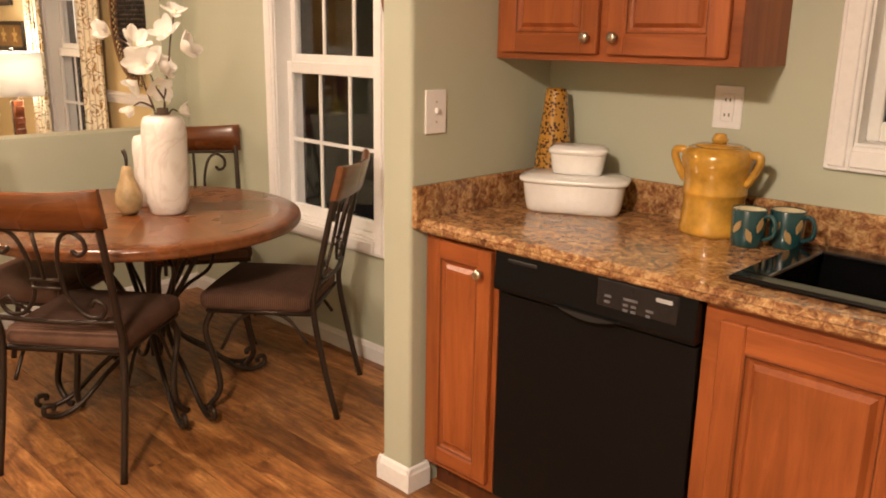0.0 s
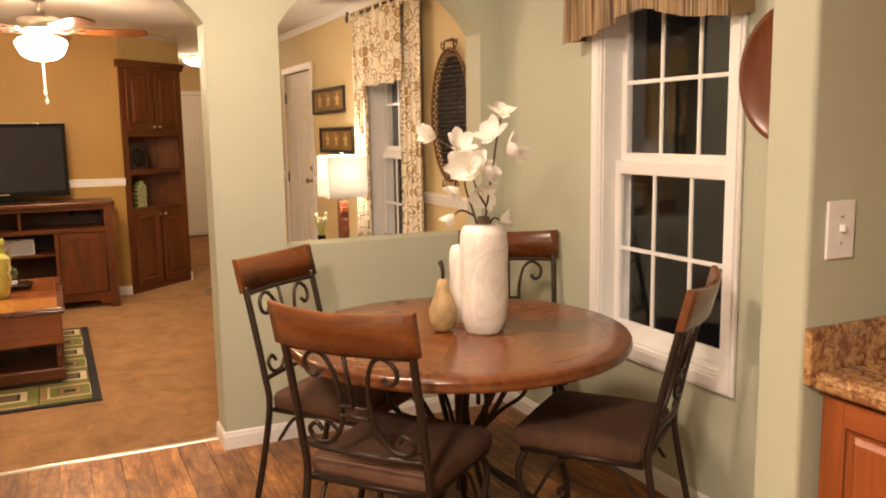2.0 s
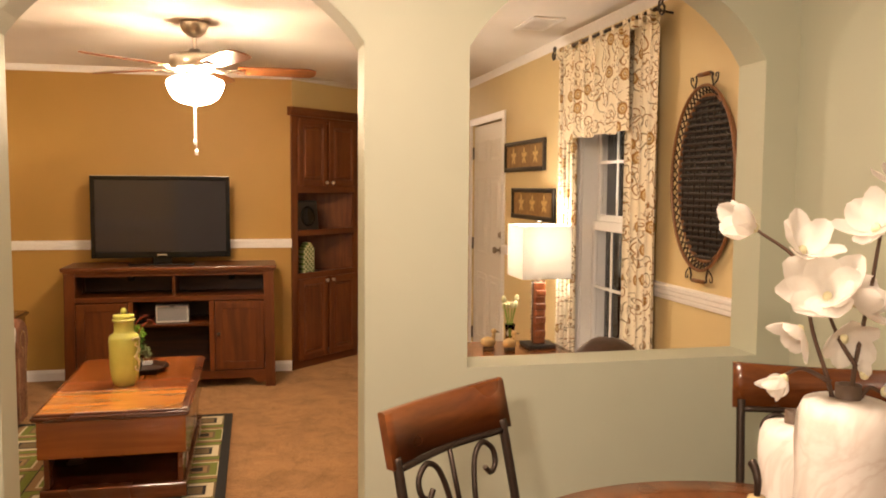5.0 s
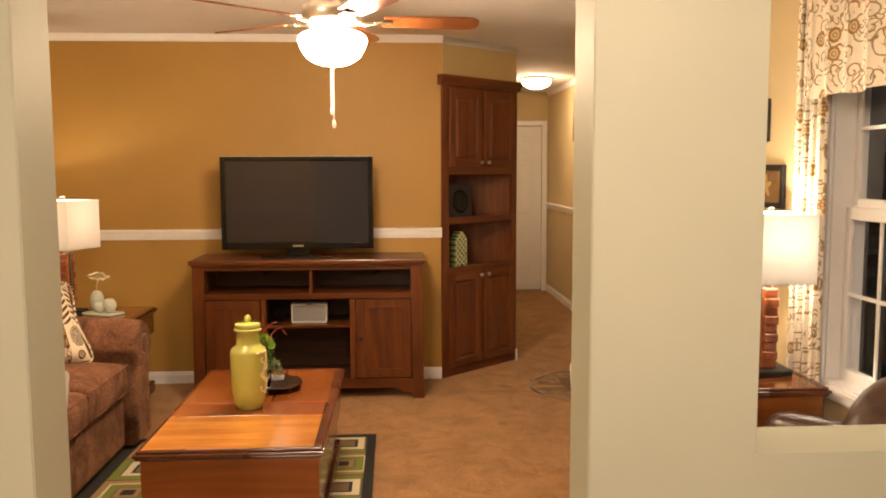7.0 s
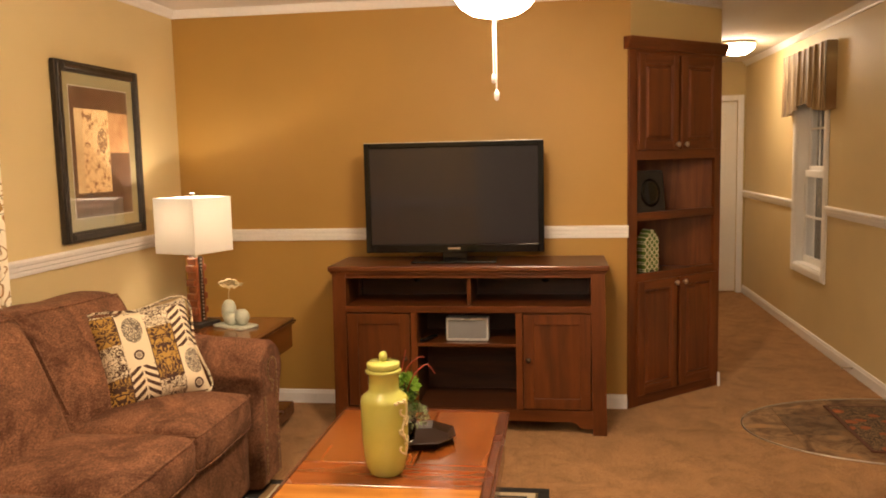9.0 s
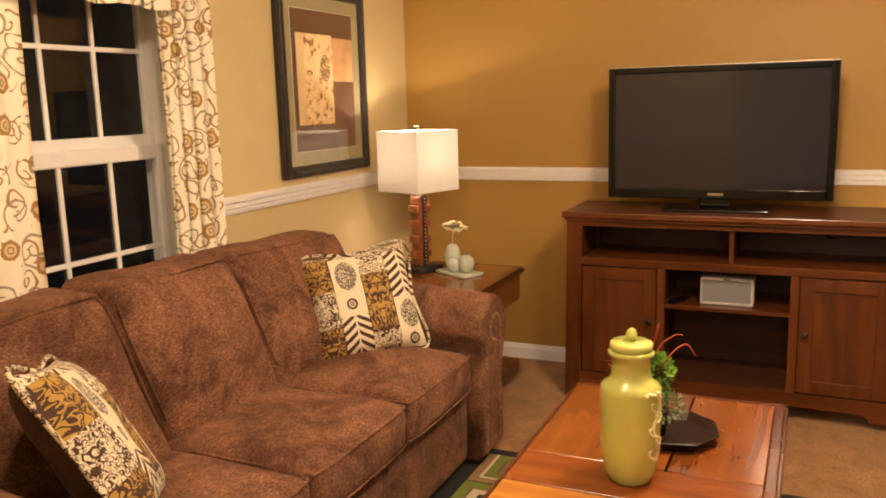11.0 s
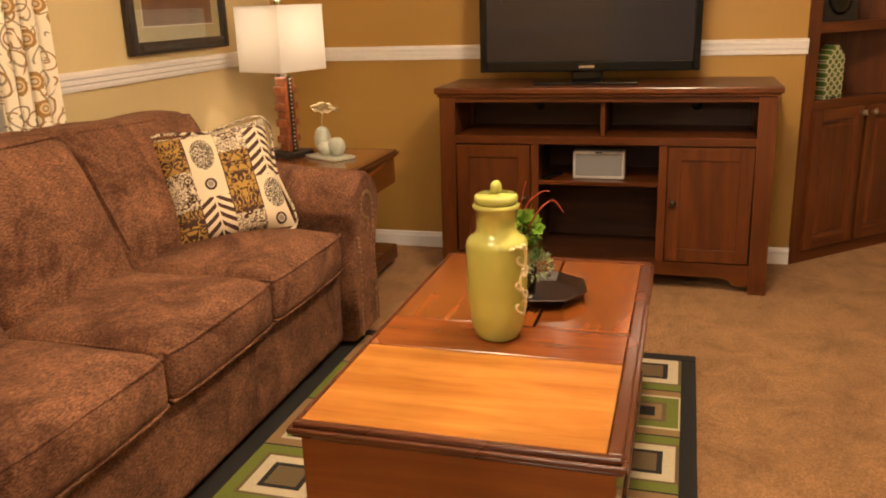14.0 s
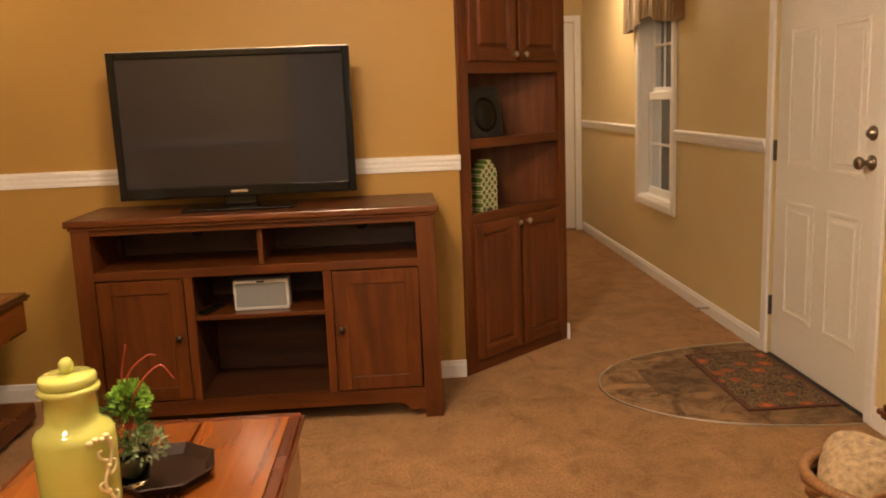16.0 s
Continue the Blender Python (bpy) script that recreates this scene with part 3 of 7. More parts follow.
# ---- windows and doors ----
def window(name, m, w=WW, z0=0.51, z1=2.10):
    """A double-hung window with grilles; local x along the wall, y outwards, origin at the casing's lower left."""
    root = tagged(thing(name, "white double-hung window with grilles, dark night outside", "window", m), kind="structure")
    h, c = z1 - z0, 0.07
    bm = bmesh.new()
    for x0, x1, a, b in ((0, c, 0, h), (w - c, w, 0, h), (c, w - c, 0, c), (c, w - c, h - c, h)):
        box(bm, x0, x1, -0.018, 0.0, a, b, 0.004)
        box(bm, x0 + .012 * (x1 - x0 < .1), x1 - .012 * (x1 - x0 < .1), -0.024, -0.017, a + .012, b - .012, 0.003)
    part("window_frame", bm, WHITE, root)
    bm = bmesh.new()
    e = c - 0.005
    for x0, x1, a, b in ((e, e + .012, e, h - e), (w - e - .012, w - e, e, h - e), (e + .012, w - e - .012, e, e + .012), (e + .012, w - e - .012, h - e - .012, h - e)):
        box(bm, x0, x1, -0.002, 0.15, a, b)
    part("reveal", bm, VINYLW, root)
    i0, i1, mid = e + .012, w - e - .012, 0.522 * h
    for nm, a, b, y in (("lower_sash", e + .012, mid, 0.060), ("upper_sash", mid - 0.02, h - e - .012, 0.088)):
        f, g = 0.055, 0.034
        bm = bmesh.new()
        for x0, x1, p, q in ((i0, i0 + g, a, b), (i1 - g, i1, a, b), (i0 + g, i1 - g, a, a + f), (i0 + g, i1 - g, b - f, b)):
            box(bm, x0, x1, y, y + 0.028, p, q, 0.004)
        s = part(nm, bm, VINYLW, root)
        bm = bmesh.new()
        gw, gh = i1 - i0 - 2 * g, b - a - 2 * f
        for k in (1, 2):
            box(bm, i0 + g + gw * k / 3 - .008, i0 + g + gw * k / 3 + .008, y + .006, y + .014, a + f, b - f)
        box(bm, i0 + g, i1 - g, y + .005, y + .015, a + f + gh / 2 - .008, a + f + gh / 2 + .008)
        part("grille", bm, VINYLW, s)
        pane = part("pane", box(bmesh.new(), i0 + g, i1 - g, y + .016, y + .020, a + f, b - f), GLASS, s)
        pane.visible_shadow = False
    return root


window("window_1", pose(D_WIN, WIN_Y, 0.51))
window("window_2", pose(L_WIN, WIN_Y, 0.51))
window("window_3", pose(H_WIN, WIN_Y, 0.51))
window("window_4", pose(K_WIN, WIN_Y, KIT_SILL), 1.0, KIT_SILL, 2.10)
window("window_5", pose(S_WIN + WW, BACK_Y, 0.51, 0, 0, 180))


def six_panel(root, w, h, t, material):
    slab = part("slab", box(bmesh.new(), 0, w, 0, t, 0, h, 0.002), material, root)
    st = 0.115
    cols = ((st, w / 2 - 0.05), (w / 2 + 0.05, w - st))
    for z0, z1 in ((0.24, 0.80), (0.96, 1.60), (1.72, h - 0.13)):
        for a, b in cols:
            bm = bmesh.new()
            for x0, x1, p, q in ((a, a + .022, z0, z1), (b - .022, b, z0, z1), (a + .022, b - .022, z0, z0 + .022), (a + .022, b - .022, z1 - .022, z1)):
                box(bm, x0, x1, -0.006, 0.001, p, q, 0.003)
            box(bm, a + .045, b - .045, -0.006, 0.001, z0 + .045, z1 - .045, 0.005)
            part("panel", bm, material, slab)
    return slab


def casing(bm, w, h, c=0.06):
    for x0, x1, z0, z1 in ((-c, 0, 0, h + c), (w, w + c, 0, h + c), (0, w, h, h + c)):
        box(bm, x0, x1, -0.017, 0, z0, z1, 0.004)
    return bm


def knob_set(root, x, z, flip=1):
    bm = lathe(bmesh.new(), [(0, 0), (.031, 0), (.031, .006), (.024, .010), (.011, .014), (.011, .036), (.022, .044), (.027, .056), (.022, .066), (0, .068)], 18)
    part("door_handle", bm, KNOBM, root, "dark nickel door knob").matrix_basis = pose(x, 0, z, 90)
    return root


w_door = DOOR_B - DOOR_A
front = tagged(thing("door_1", "closed white six-panel front door with a nickel knob", "door", pose(DOOR_A, WIN_Y + 0.012, 0.012)), kind="structure")
slab = six_panel(front, w_door - 0.012, 2.025, 0.045, DOORW)
slab.location.x = 0.006
knob_set(front, w_door - 0.075, 1.03)
bm = lathe(bmesh.new(), [(0, 0), (.030, 0), (.030, .008), (.020, .014), (.018, .024), (0, .025)], 18)
part("deadbolt", bm, KNOBM, front, "dark nickel deadbolt").matrix_basis = pose(w_door - 0.075, 0, 1.145, 90)
for z in (0.25, 1.03, 1.80):
    part("hinge", box(bmesh.new(), -0.006, 0.012, -0.016, 0.0, z - .05, z + .05, .002), PEWTER, front, "dark metal hinge")
bm = casing(bmesh.new(), w_door, 2.045)
bmesh.ops.translate(bm, verts=bm.verts, vec=(DOOR_A, WIN_Y, 0))
setting("door_casing", bm, WHITE, "white door casing", "trim")
bm = bmesh.new()
box(bm, DOOR_A, DOOR_B, WIN_Y + .0, WIN_Y + .16, 0.0, 0.010, .002)
setting("door_sill", bm, BLACKM, "dark metal door sill", "threshold")
setting("porch_wall", box(bmesh.new(), DOOR_A - .1, DOOR_B + .1, WIN_Y + .165, WIN_Y + .18, 0, 2.1), BLACKM)

hall_door = tagged(thing("door_2", "closed white six-panel hallway door", "door", pose(HALL_X - 0.03, 1.80, 0.012, 0, 0, 90)), kind="structure")
six_panel(hall_door, 0.76, 2.015, 0.035, DOORW)
knob_set(hall_door, 0.07, 0.95)
bm = casing(bmesh.new(), 0.76, 2.03)
bmesh.ops.transform(bm, verts=bm.verts, matrix=pose(HALL_X, 1.80, 0, 0, 0, 90))
setting("door_casing", bm, WHITE, "white door casing", "trim")


# ---- lamps of the ceiling ----
GLOW = glow("lit_glass_bowl", (1.0, 0.735, 0.485), 150.0)
GLOW_SOFT = glow("softly_lit_glass_collar", (1.0, 0.735, 0.485), 95.0)
GLOW_HALL = glow("lit_hall_glass", (1.0, 0.75, 0.52), 68.0)
GLOW_KITCHEN = glow("lit_kitchen_glass", (1.0, 0.785, 0.61), 395.0)
GLOW_DINING = glow("lit_dining_glass", (1.0, 0.74, 0.55), 149.0)
BLADE = wood("fan_blade_wood", (0.16, 0.050, 0.014), (0.36, 0.13, 0.04), "x", 1.0, 0.3, 0.4)


def dome_light(x, y, glass, r=0.15):
    root = thing("ceiling_light", "lit white glass dome light on the ceiling", "ceiling light", pose(x, y, TOP), "dome lights on the ceiling")
    part("base", lathe(bmesh.new(), [(0, 0), (r * 1.04, 0), (r * 1.04, -0.022), (r * 0.98, -0.030), (0, -0.030)], 32), NICKEL, root, "brushed nickel ring")
    prof = [(r, -0.030)] + [(r * math.cos(a), -0.030 - 0.085 * math.sin(a)) for a in np.linspace(0.15, math.pi / 2, 8)]
    prof[-1] = (0, prof[-1][1])
    part("glass_bowl", lathe(bmesh.new(), prof, 32), glass, root)
    return root


dome_light(-10.05, 2.20, GLOW_HALL)
dome_light(-4.35, -0.30, GLOW_SOFT)
dome_light(-2.0, 1.08, GLOW_DINING)
dome_light(0.50, -0.30, GLOW_KITCHEN, 0.17)

fan = thing("ceiling_fan", "brushed nickel ceiling fan with five wooden blades and a lit bowl", "ceiling fan", pose(-5.48, 0.482, TOP))
part("canopy", lathe(bmesh.new(), [(0, 0), (.078, 0), (.078, -.018), (.066, -.050), (.040, -.078), (.018, -.088), (0, -.088)], 28), NICKEL, fan)
part("downrod", lathe(bmesh.new(), [(0.011, -.085), (0.011, -.165)], 12), NICKEL, fan)
part("motor", lathe(bmesh.new(), [(0, -.150), (.030, -.150), (.036, -.168), (.105, -.176), (.135, -.190), (.138, -.250), (.120, -.268), (.060, -.275), (0, -.275)], 36), NICKEL, fan)
part("light_fitting", lathe(bmesh.new(), [(.050, -.270), (.055, -.290), (.052, -.300), (0, -.302)], 36), NICKEL, fan)
part("glass_collar", lathe(bmesh.new(), [(.054, -.292), (.100, -.300), (.140, -.316), (.152, -.330)], 36), GLOW_SOFT, fan, "lit frosted glass collar")
bowl = [(.152, -.330), (.156, -.345), (.146, -.372), (.138, -.390), (.118, -.420), (.080, -.444), (.03, -.455), (0, -.456)]
part("glass_bowl", lathe(bmesh.new(), bowl, 36), GLOW, fan, "lit frosted glass bowl")
part("finial", lathe(bmesh.new(), [(0, -.455), (.012, -.456), (.010, -.468), (0, -.474)], 12), NICKEL, fan)
bm = bmesh.new()
tube(bm, spline([(.05, -.003, -.45), (.05, -.005, -.55), (.052, -.004, -.66)]), .0028, 5)
tube(bm, spline([(.05, .003, -.45), (.05, .004, -.56), (.052, .005, -.72)]), .0028, 5)
part("pull_chain", bm, WHITE, fan, "white pull chain")
part("chain_pull", lathe(bmesh.new(), [(0, -.68), (.006, -.676), (.009, -.66), (.004, -.648), (0, -.646)], 10, (.052, -.004, 0)), WHITE, fan)
part("chain_pull", lathe(bmesh.new(), [(0, -.738), (.007, -.734), (.010, -.716), (.005, -.702), (0, -.70)], 10, (.052, .005, 0)), WHITE, fan)
for k in range(5):
    # nought points along +y, turning towards +x
    a = math.radians(90 + 5 - 72 * k)
    turn = Matrix.Rotation(a, 4, "Z")
    bm = bmesh.new()
    tube(bm, spline([(.11, 0, -.262), (.15, 0, -.268), (.20, 0, -.262)]), .009, 8, flat=0.5)
    box(bm, .185, .275, -.035, .035, -.266, -.258, .004)
    part("blade_arm", bm, NICKEL, fan).matrix_basis = turn
    bm = bmesh.new()
    out = [(.23, -.052), (.40, -.062), (.60, -.068), (.645, -.060), (.668, -.035), (.672, 0), (.668, .035), (.645, .060), (.60, .068), (.40, .062), (.23, .052)]
    prism(bm, out, "z", -.004, .004)
    part("blade", bm, BLADE, fan).matrix_basis = turn @ Matrix.Translation((0, 0, -.254)) @ Matrix.Rotation(radians(-12), 4, "X")


# ---- soft shapes ----
def soft_box(bm, x0, x1, y0, y1, z0, z1, r=0.05, n=10, crown=0.0, lumpy=0.0, seed=0, sides=0.0):
    """A cushion: a box with well-rounded edges, a crowned top and slightly uneven faces."""
    c = Vector(((x0 + x1) / 2, (y0 + y1) / 2, (z0 + z1) / 2))
    h = Vector(((x1 - x0) / 2, (y1 - y0) / 2, (z1 - z0) / 2))
    r = min(r, *[v * 0.98 for v in h])

    def spread(k):
        u = -1 + 2 * k / n
        return math.copysign(abs(u) ** 0.75, u)

    def place(p):
        q = Vector([max(-h[i] + r, min(h[i] - r, p[i])) for i in range(3)])
        d = p - q
        if d.length > 1e-9:
            d = d.normalized() * r
        v = q + d
        u, w = v.x / h.x, v.y / h.y
        if v.z > 0:
            v.z += crown * max(0, 1 - u * u) ** 0.6 * max(0, 1 - w * w) ** 0.6
        if sides:
            v.y += math.copysign(sides, v.y) * max(0, 1 - u * u) * max(0, 1 - (v.z / h.z) ** 2) * (abs(w) > 0.6)
        if lumpy:
            k = noise.noise_vector(Vector((v.x * 4 + seed * 7.1, v.y * 4, v.z * 4)))
            v += lumpy * k
        return c + v

    made = []
    for ax in range(3):
        for s in (-1, 1):
            grid = {}
            for i in range(n + 1):
                for j in range(n + 1):
                    p = [0, 0, 0]
                    p[ax], p[(ax + 1) % 3], p[(ax + 2) % 3] = s * h[ax], spread(i) * h[(ax + 1) % 3], spread(j) * h[(ax + 2) % 3]
                    grid[i, j] = bm.verts.new(place(Vector(p)))
            for i in range(n):
                for j in range(n):
                    q = (grid[i, j], grid[i + 1, j], grid[i + 1, j + 1], grid[i, j + 1])
                    made.append(bm.faces.new(q if s > 0 else q[::-1]))
    bmesh.ops.remove_doubles(bm, verts=list({v for f in made for v in f.verts}), dist=1e-5)
    for f in bm.faces:
        f.smooth = True
    return bm


def patchwork_material():
    """Four printed columns of patches: gold damask, chevron leaves, medallions, rings and dark filigree on cream."""
    m, t, p = nodes_of("patchwork_print")
    v = coords(t)
    sp = t.nodes.new("ShaderNodeSeparateXYZ")
    t.links.new(v, sp.inputs[0])
    z = sp.outputs[2]
    cx = maths(t, "MULTIPLY_ADD", sp.outputs[0], 1 / .108, 2.0)
    col = maths(t, "FLOOR", cx)
    fx = maths(t, "SUBTRACT", maths(t, "SUBTRACT", cx, col), 0.5)
    ax = maths(t, "ABSOLUTE", fx)
    cream, brown, gold = (0.70, 0.60, 0.43), (0.060, 0.026, 0.016), (0.40, 0.235, 0.050)

    def within(src, lo, hi):
        return maths(t, "MULTIPLY", maths(t, "GREATER_THAN", src, lo), maths(t, "LESS_THAN", src, hi))

    def patches(*places):
        out = None
        for k, lo, hi in places:
            one = maths(t, "MULTIPLY", within(col, k - .5, k + .5), within(z, lo, hi))
            out = one if out is None else maths(t, "MAXIMUM", out, one)
        return out

    def disc(zc, rx, rz):
        return maths(t, "SQRT", maths(t, "ADD", maths(t, "POWER", maths(t, "DIVIDE", ax, rx), 2.0), maths(t, "POWER", maths(t, "DIVIDE", maths(t, "SUBTRACT", z, zc), rz), 2.0)))

    curl = maths(t, "ABSOLUTE", maths(t, "SUBTRACT", noisy(t, v, 46, 1, 0.4, 2.2), 0.5))
    vor = add(t, "ShaderNodeTexVoronoi", Scale=21.0)
    t.links.new(v, vor.inputs["Vector"])
    eye = maths(t, "MAXIMUM", within(vor.outputs[0], .24, .34), maths(t, "LESS_THAN", vor.outputs[0], .10))
    filigree = mix(t, maths(t, "MAXIMUM", eye, maths(t, "LESS_THAN", curl, 0.062)), cream, brown)
    wave = maths(t, "SINE", maths(t, "ADD", maths(t, "MULTIPLY", z, 190.0), maths(t, "MULTIPLY", maths(t, "POWER", ax, 0.8), 13.0)))
    chevron = mix(t, maths(t, "GREATER_THAN", wave, 0.0), cream, brown)
    chevron = mix(t, maths(t, "LESS_THAN", ax, .03), chevron, cream)
    half = t.nodes.new("ShaderNodeCombineXYZ")
    t.links.new(ax, half.inputs[0])
    t.links.new(maths(t, "MULTIPLY", z, 11.0), half.inputs[1])
    scroll = noisy(t, half.outputs[0], 3.3, 1, 0.4, 1.1)
    damask = mix(t, within(scroll, .40, .50), gold, brown)
    damask = mix(t, maths(t, "GREATER_THAN", scroll, .60), damask, brown)
    damask = mix(t, maths(t, "GREATER_THAN", ax, .46), damask, brown)
    speck = maths(t, "GREATER_THAN", noisy(t, v, 210, 2), 0.46)
    oval = maths(t, "MINIMUM", disc(.325, .38, .058), disc(.135, .36, .056))
    medal = mix(t, maths(t, "MULTIPLY", maths(t, "LESS_THAN", oval, 1.0), speck), cream, (0.115, 0.090, 0.068))
    rings = maths(t, "MINIMUM", disc(.212, .20, .0215), disc(.038, .20, .0215))
    ringed = mix(t, within(rings, .62, 1.0), cream, brown)
    ringed = mix(t, maths(t, "LESS_THAN", rings, .50), ringed, (0.30, 0.24, 0.18))
    c = filigree
    for mask, print_ in ((patches((0, -.1, .135), (0, .275, .415), (2, .085, .315)), damask),
                         (patches((1, -.1, .165), (1, .40, .6), (3, .205, .395)), chevron),
                         (patches((1, .262, .40), (3, .072, .205)), medal),
                         (patches((1, .165, .262), (3, -.1, .072)), ringed)):
        c = mix(t, mask, c, print_)
    t.links.new(c, p.inputs["Base Color"])
    p.inputs["Roughness"].default_value = 0.9
    bump(t, p, noisy(t, v, 420, 2), 0.25, 0.001)
    return m


PATCH = patchwork_material()
PLUSH = plain("dark_brown_plush", (0.045, 0.018, 0.010), 0.9, grain=0.4, scale=160, vary=0.4)


# ---- sofa ----
sofa = thing("sofa", "three-seat brown chenille sofa with rolled arms and nailhead trim", "sofa", pose(0, 0, 0))
bm = bmesh.new()
soft_box(bm, -6.10, -4.28, -1.56, -0.695, 0.030, 0.338, 0.02, 10)
part("base", bm, SOFA, sofa)
part("plinth", box(bmesh.new(), -6.20, -4.18, -1.50, -0.73, 0.0, 0.034, .004), BLACKM, sofa, "dark plinth under the sofa")
for k, (a, b) in enumerate(((-4.325, -4.885), (-4.895, -5.452), (-5.462, -6.022))):
    bm = soft_box(bmesh.new(), b, a, -1.22, -0.655, 0.334, 0.490, 0.040, 18, 0.042, 0.008, k, 0.012)
    seat = part("seat_cushion", bm, SOFA, sofa)
    bm = bmesh.new()
    for z in (0.480, 0.346):
        tube(bm, spline([(a - .012, -1.10, z), (a - .012, -0.72, z), (a - .035, -0.664, z), ((a + b) / 2, -0.655, z + .003), (b + .035, -0.664, z), (b + .012, -0.72, z), (b + .012, -1.10, z)]), .0055, 6)
    part("piping", bm, SOFA, seat)
tops = ((-4.26, -4.925, 0.940, 0.962), (-4.927, -5.484, 0.962, 0.958), (-5.486, -6.17, 0.958, 0.925))
for k, (a, b, za, zb) in enumerate(tops):
    bm = soft_box(bmesh.new(), b, a, -0.12, 0.12, 0.0, 0.58, 0.060, 20, 0.0, 0.016, 10 + k, 0.040)
    for v in bm.verts:
        f = (v.co.z / 0.58)
        u = (v.co.x - a) / (b - a)
        v.co.z = 0.40 + f * (za + (zb - za) * u - 0.40)
        v.co.y = v.co.y - 1.245 - 0.20 * f
        v.co.x += 0.05 * f * (1 - u * (k == 2))
    cushion = part("back_cushion", bm, SOFA, sofa)
    line = []
    for x, y, z in ((b + .014, .106, .16), (b + .014, .106, .45), (b + .030, .104, .550), (b + .075, .107, .567), ((a + b) / 2, .109, .567), (a - .075, .107, .567), (a - .030, .104, .550), (a - .014, .106, .45), (a - .014, .106, .16)):
        f, u = z / 0.58, (x - a) / (b - a)
        line.append((x + 0.05 * f * (1 - u * (k == 2)), y - 1.245 - 0.20 * f, 0.40 + f * (za + (zb - za) * u - 0.40)))
    part("piping", tube(bmesh.new(), spline(line, 5), .0055, 6), SOFA, cushion)
bm = soft_box(bmesh.new(), -6.12, -4.26, -1.60, -1.44, 0.04, 0.895, 0.05, 10)
part("back", bm, SOFA, sofa)


def rolled_arm(parent, x, out):
    """An arm along y whose roll turns outwards."""
    bm = bmesh.new()
    prof = [(-0.135 * out, 0.035), (0.095 * out, 0.035), (0.090 * out, 0.36)]
    for a in np.linspace(-35, 215, 18):
        prof.append(((0.015 + 0.138 * math.cos(math.radians(a))) * out, 0.568 + 0.128 * math.sin(math.radians(a))))
    prof += [(-0.125 * out, 0.38)]
    prof = prof if out > 0 else prof[::-1]
    ys = [-1.52, -1.2, -0.9, -0.70, -0.645, -0.625]
    sc = [0.97, 1.0, 1.0, 1.0, 0.985, 0.93]
    rings = []
    for y, s in zip(ys, sc):
        rings.append([bm.verts.new((x + px * s, y, (pz - 0.36) * s + 0.36 + 0.10 * max(0, (-y - 0.8)) * (pz > .4))) for px, pz in prof])
    n = len(prof)
    for a, b in zip(rings, rings[1:]):
        for k in range(n):
            bm.faces.new((a[k], a[(k + 1) % n], b[(k + 1) % n], b[k])).smooth = True
    bm.faces.new(rings[0]), bm.faces.new(rings[-1][::-1])
    arm = part("arm", bm, SOFA, parent, "rolled arm")
    scroll = [(0.060, 0.06), (0.060, 0.25), (0.064, 0.40), (0.066, 0.50)]
    scroll += [(0.012 + 0.055 * math.cos(math.radians(a)), 0.560 + 0.052 * math.sin(math.radians(a))) for a in np.linspace(0, 220, 10)]
    scroll += [(-0.012, 0.510), (0.012, 0.512), (0.016, 0.488), (-0.004, 0.466)]
    inner = [(-0.095, 0.06), (-0.090, 0.25), (-0.084, 0.36), (-0.092, 0.46)]
    for pts in (scroll, inner):
        prev = None
        for q in spline([(x + out * px, -0.624, pz) for px, pz in pts], 10):
            if prev is None or (q - prev).length > 0.0195:
                prev = q
                nail = new("nailhead", NAIL)
                nail.location, nail.parent = q, arm
    return arm


NAIL = mesh_of("nailhead", ball(bmesh.new(), (0, 0, 0), 0.0085, 8, (1, 0.6, 1)), BRASS)
rolled_arm(sofa, -4.175, 1)
rolled_arm(sofa, -6.170, -1)


def pillow(m, size=0.44, label=""):
    root = thing("throw_pillow", label, "pillow", m, "patterned pillows on the sofa")
    n, T = 18, 0.075
    for side, mat, nm in ((-1, PATCH, "printed_front"), (1, PLUSH, "plain_back")):
        bm = bmesh.new()
        g = {}
        for i in range(n + 1):
            for j in range(n + 1):
                u, w = -1 + 2 * i / n, -1 + 2 * j / n
                f = (max(0, 1 - u ** 4) * max(0, 1 - w ** 4)) ** 0.55
                pinch = 1 - 0.07 * (1 - u * u) * abs(w) ** 3
                pinch2 = 1 - 0.07 * (1 - w * w) * abs(u) ** 3
                k = noise.noise(Vector((u * 2.1, w * 2.1, 3 + size))) * 0.012
                g[i, j] = bm.verts.new((u * size / 2 * pinch2, side * (T * f + k * f), w * size / 2 * pinch + size / 2))
        for i in range(n):
            for j in range(n):
                bm.faces.new((g[i, j], g[i + 1, j], g[i + 1, j + 1], g[i, j + 1])).smooth = True
        part(nm, bm, mat, root)
    bm = bmesh.new()
    s = size / 2
    tube(bm, spline([(-s, 0, 0), (0, 0, .028 * size / .44), (s, 0, 0), (s * .94, 0, s), (s, 0, 2 * s), (0, 0, 2 * s * .97), (-s, 0, 2 * s), (-s * .94, 0, s), (-s, 0, 0)], 8), .006, 6)
    part("piping", bm, PATCH, root)
    return root


pillow(pose(-5.83, -0.985, 0.498, -24, -6, 133), 0.43, "square patchwork-print pillow leaning in the sofa's corner")
pillow(pose(-4.515, -0.865, 0.508, -31, 13, 219), 0.455, "square patchwork-print pillow tilted against the sofa's arm")


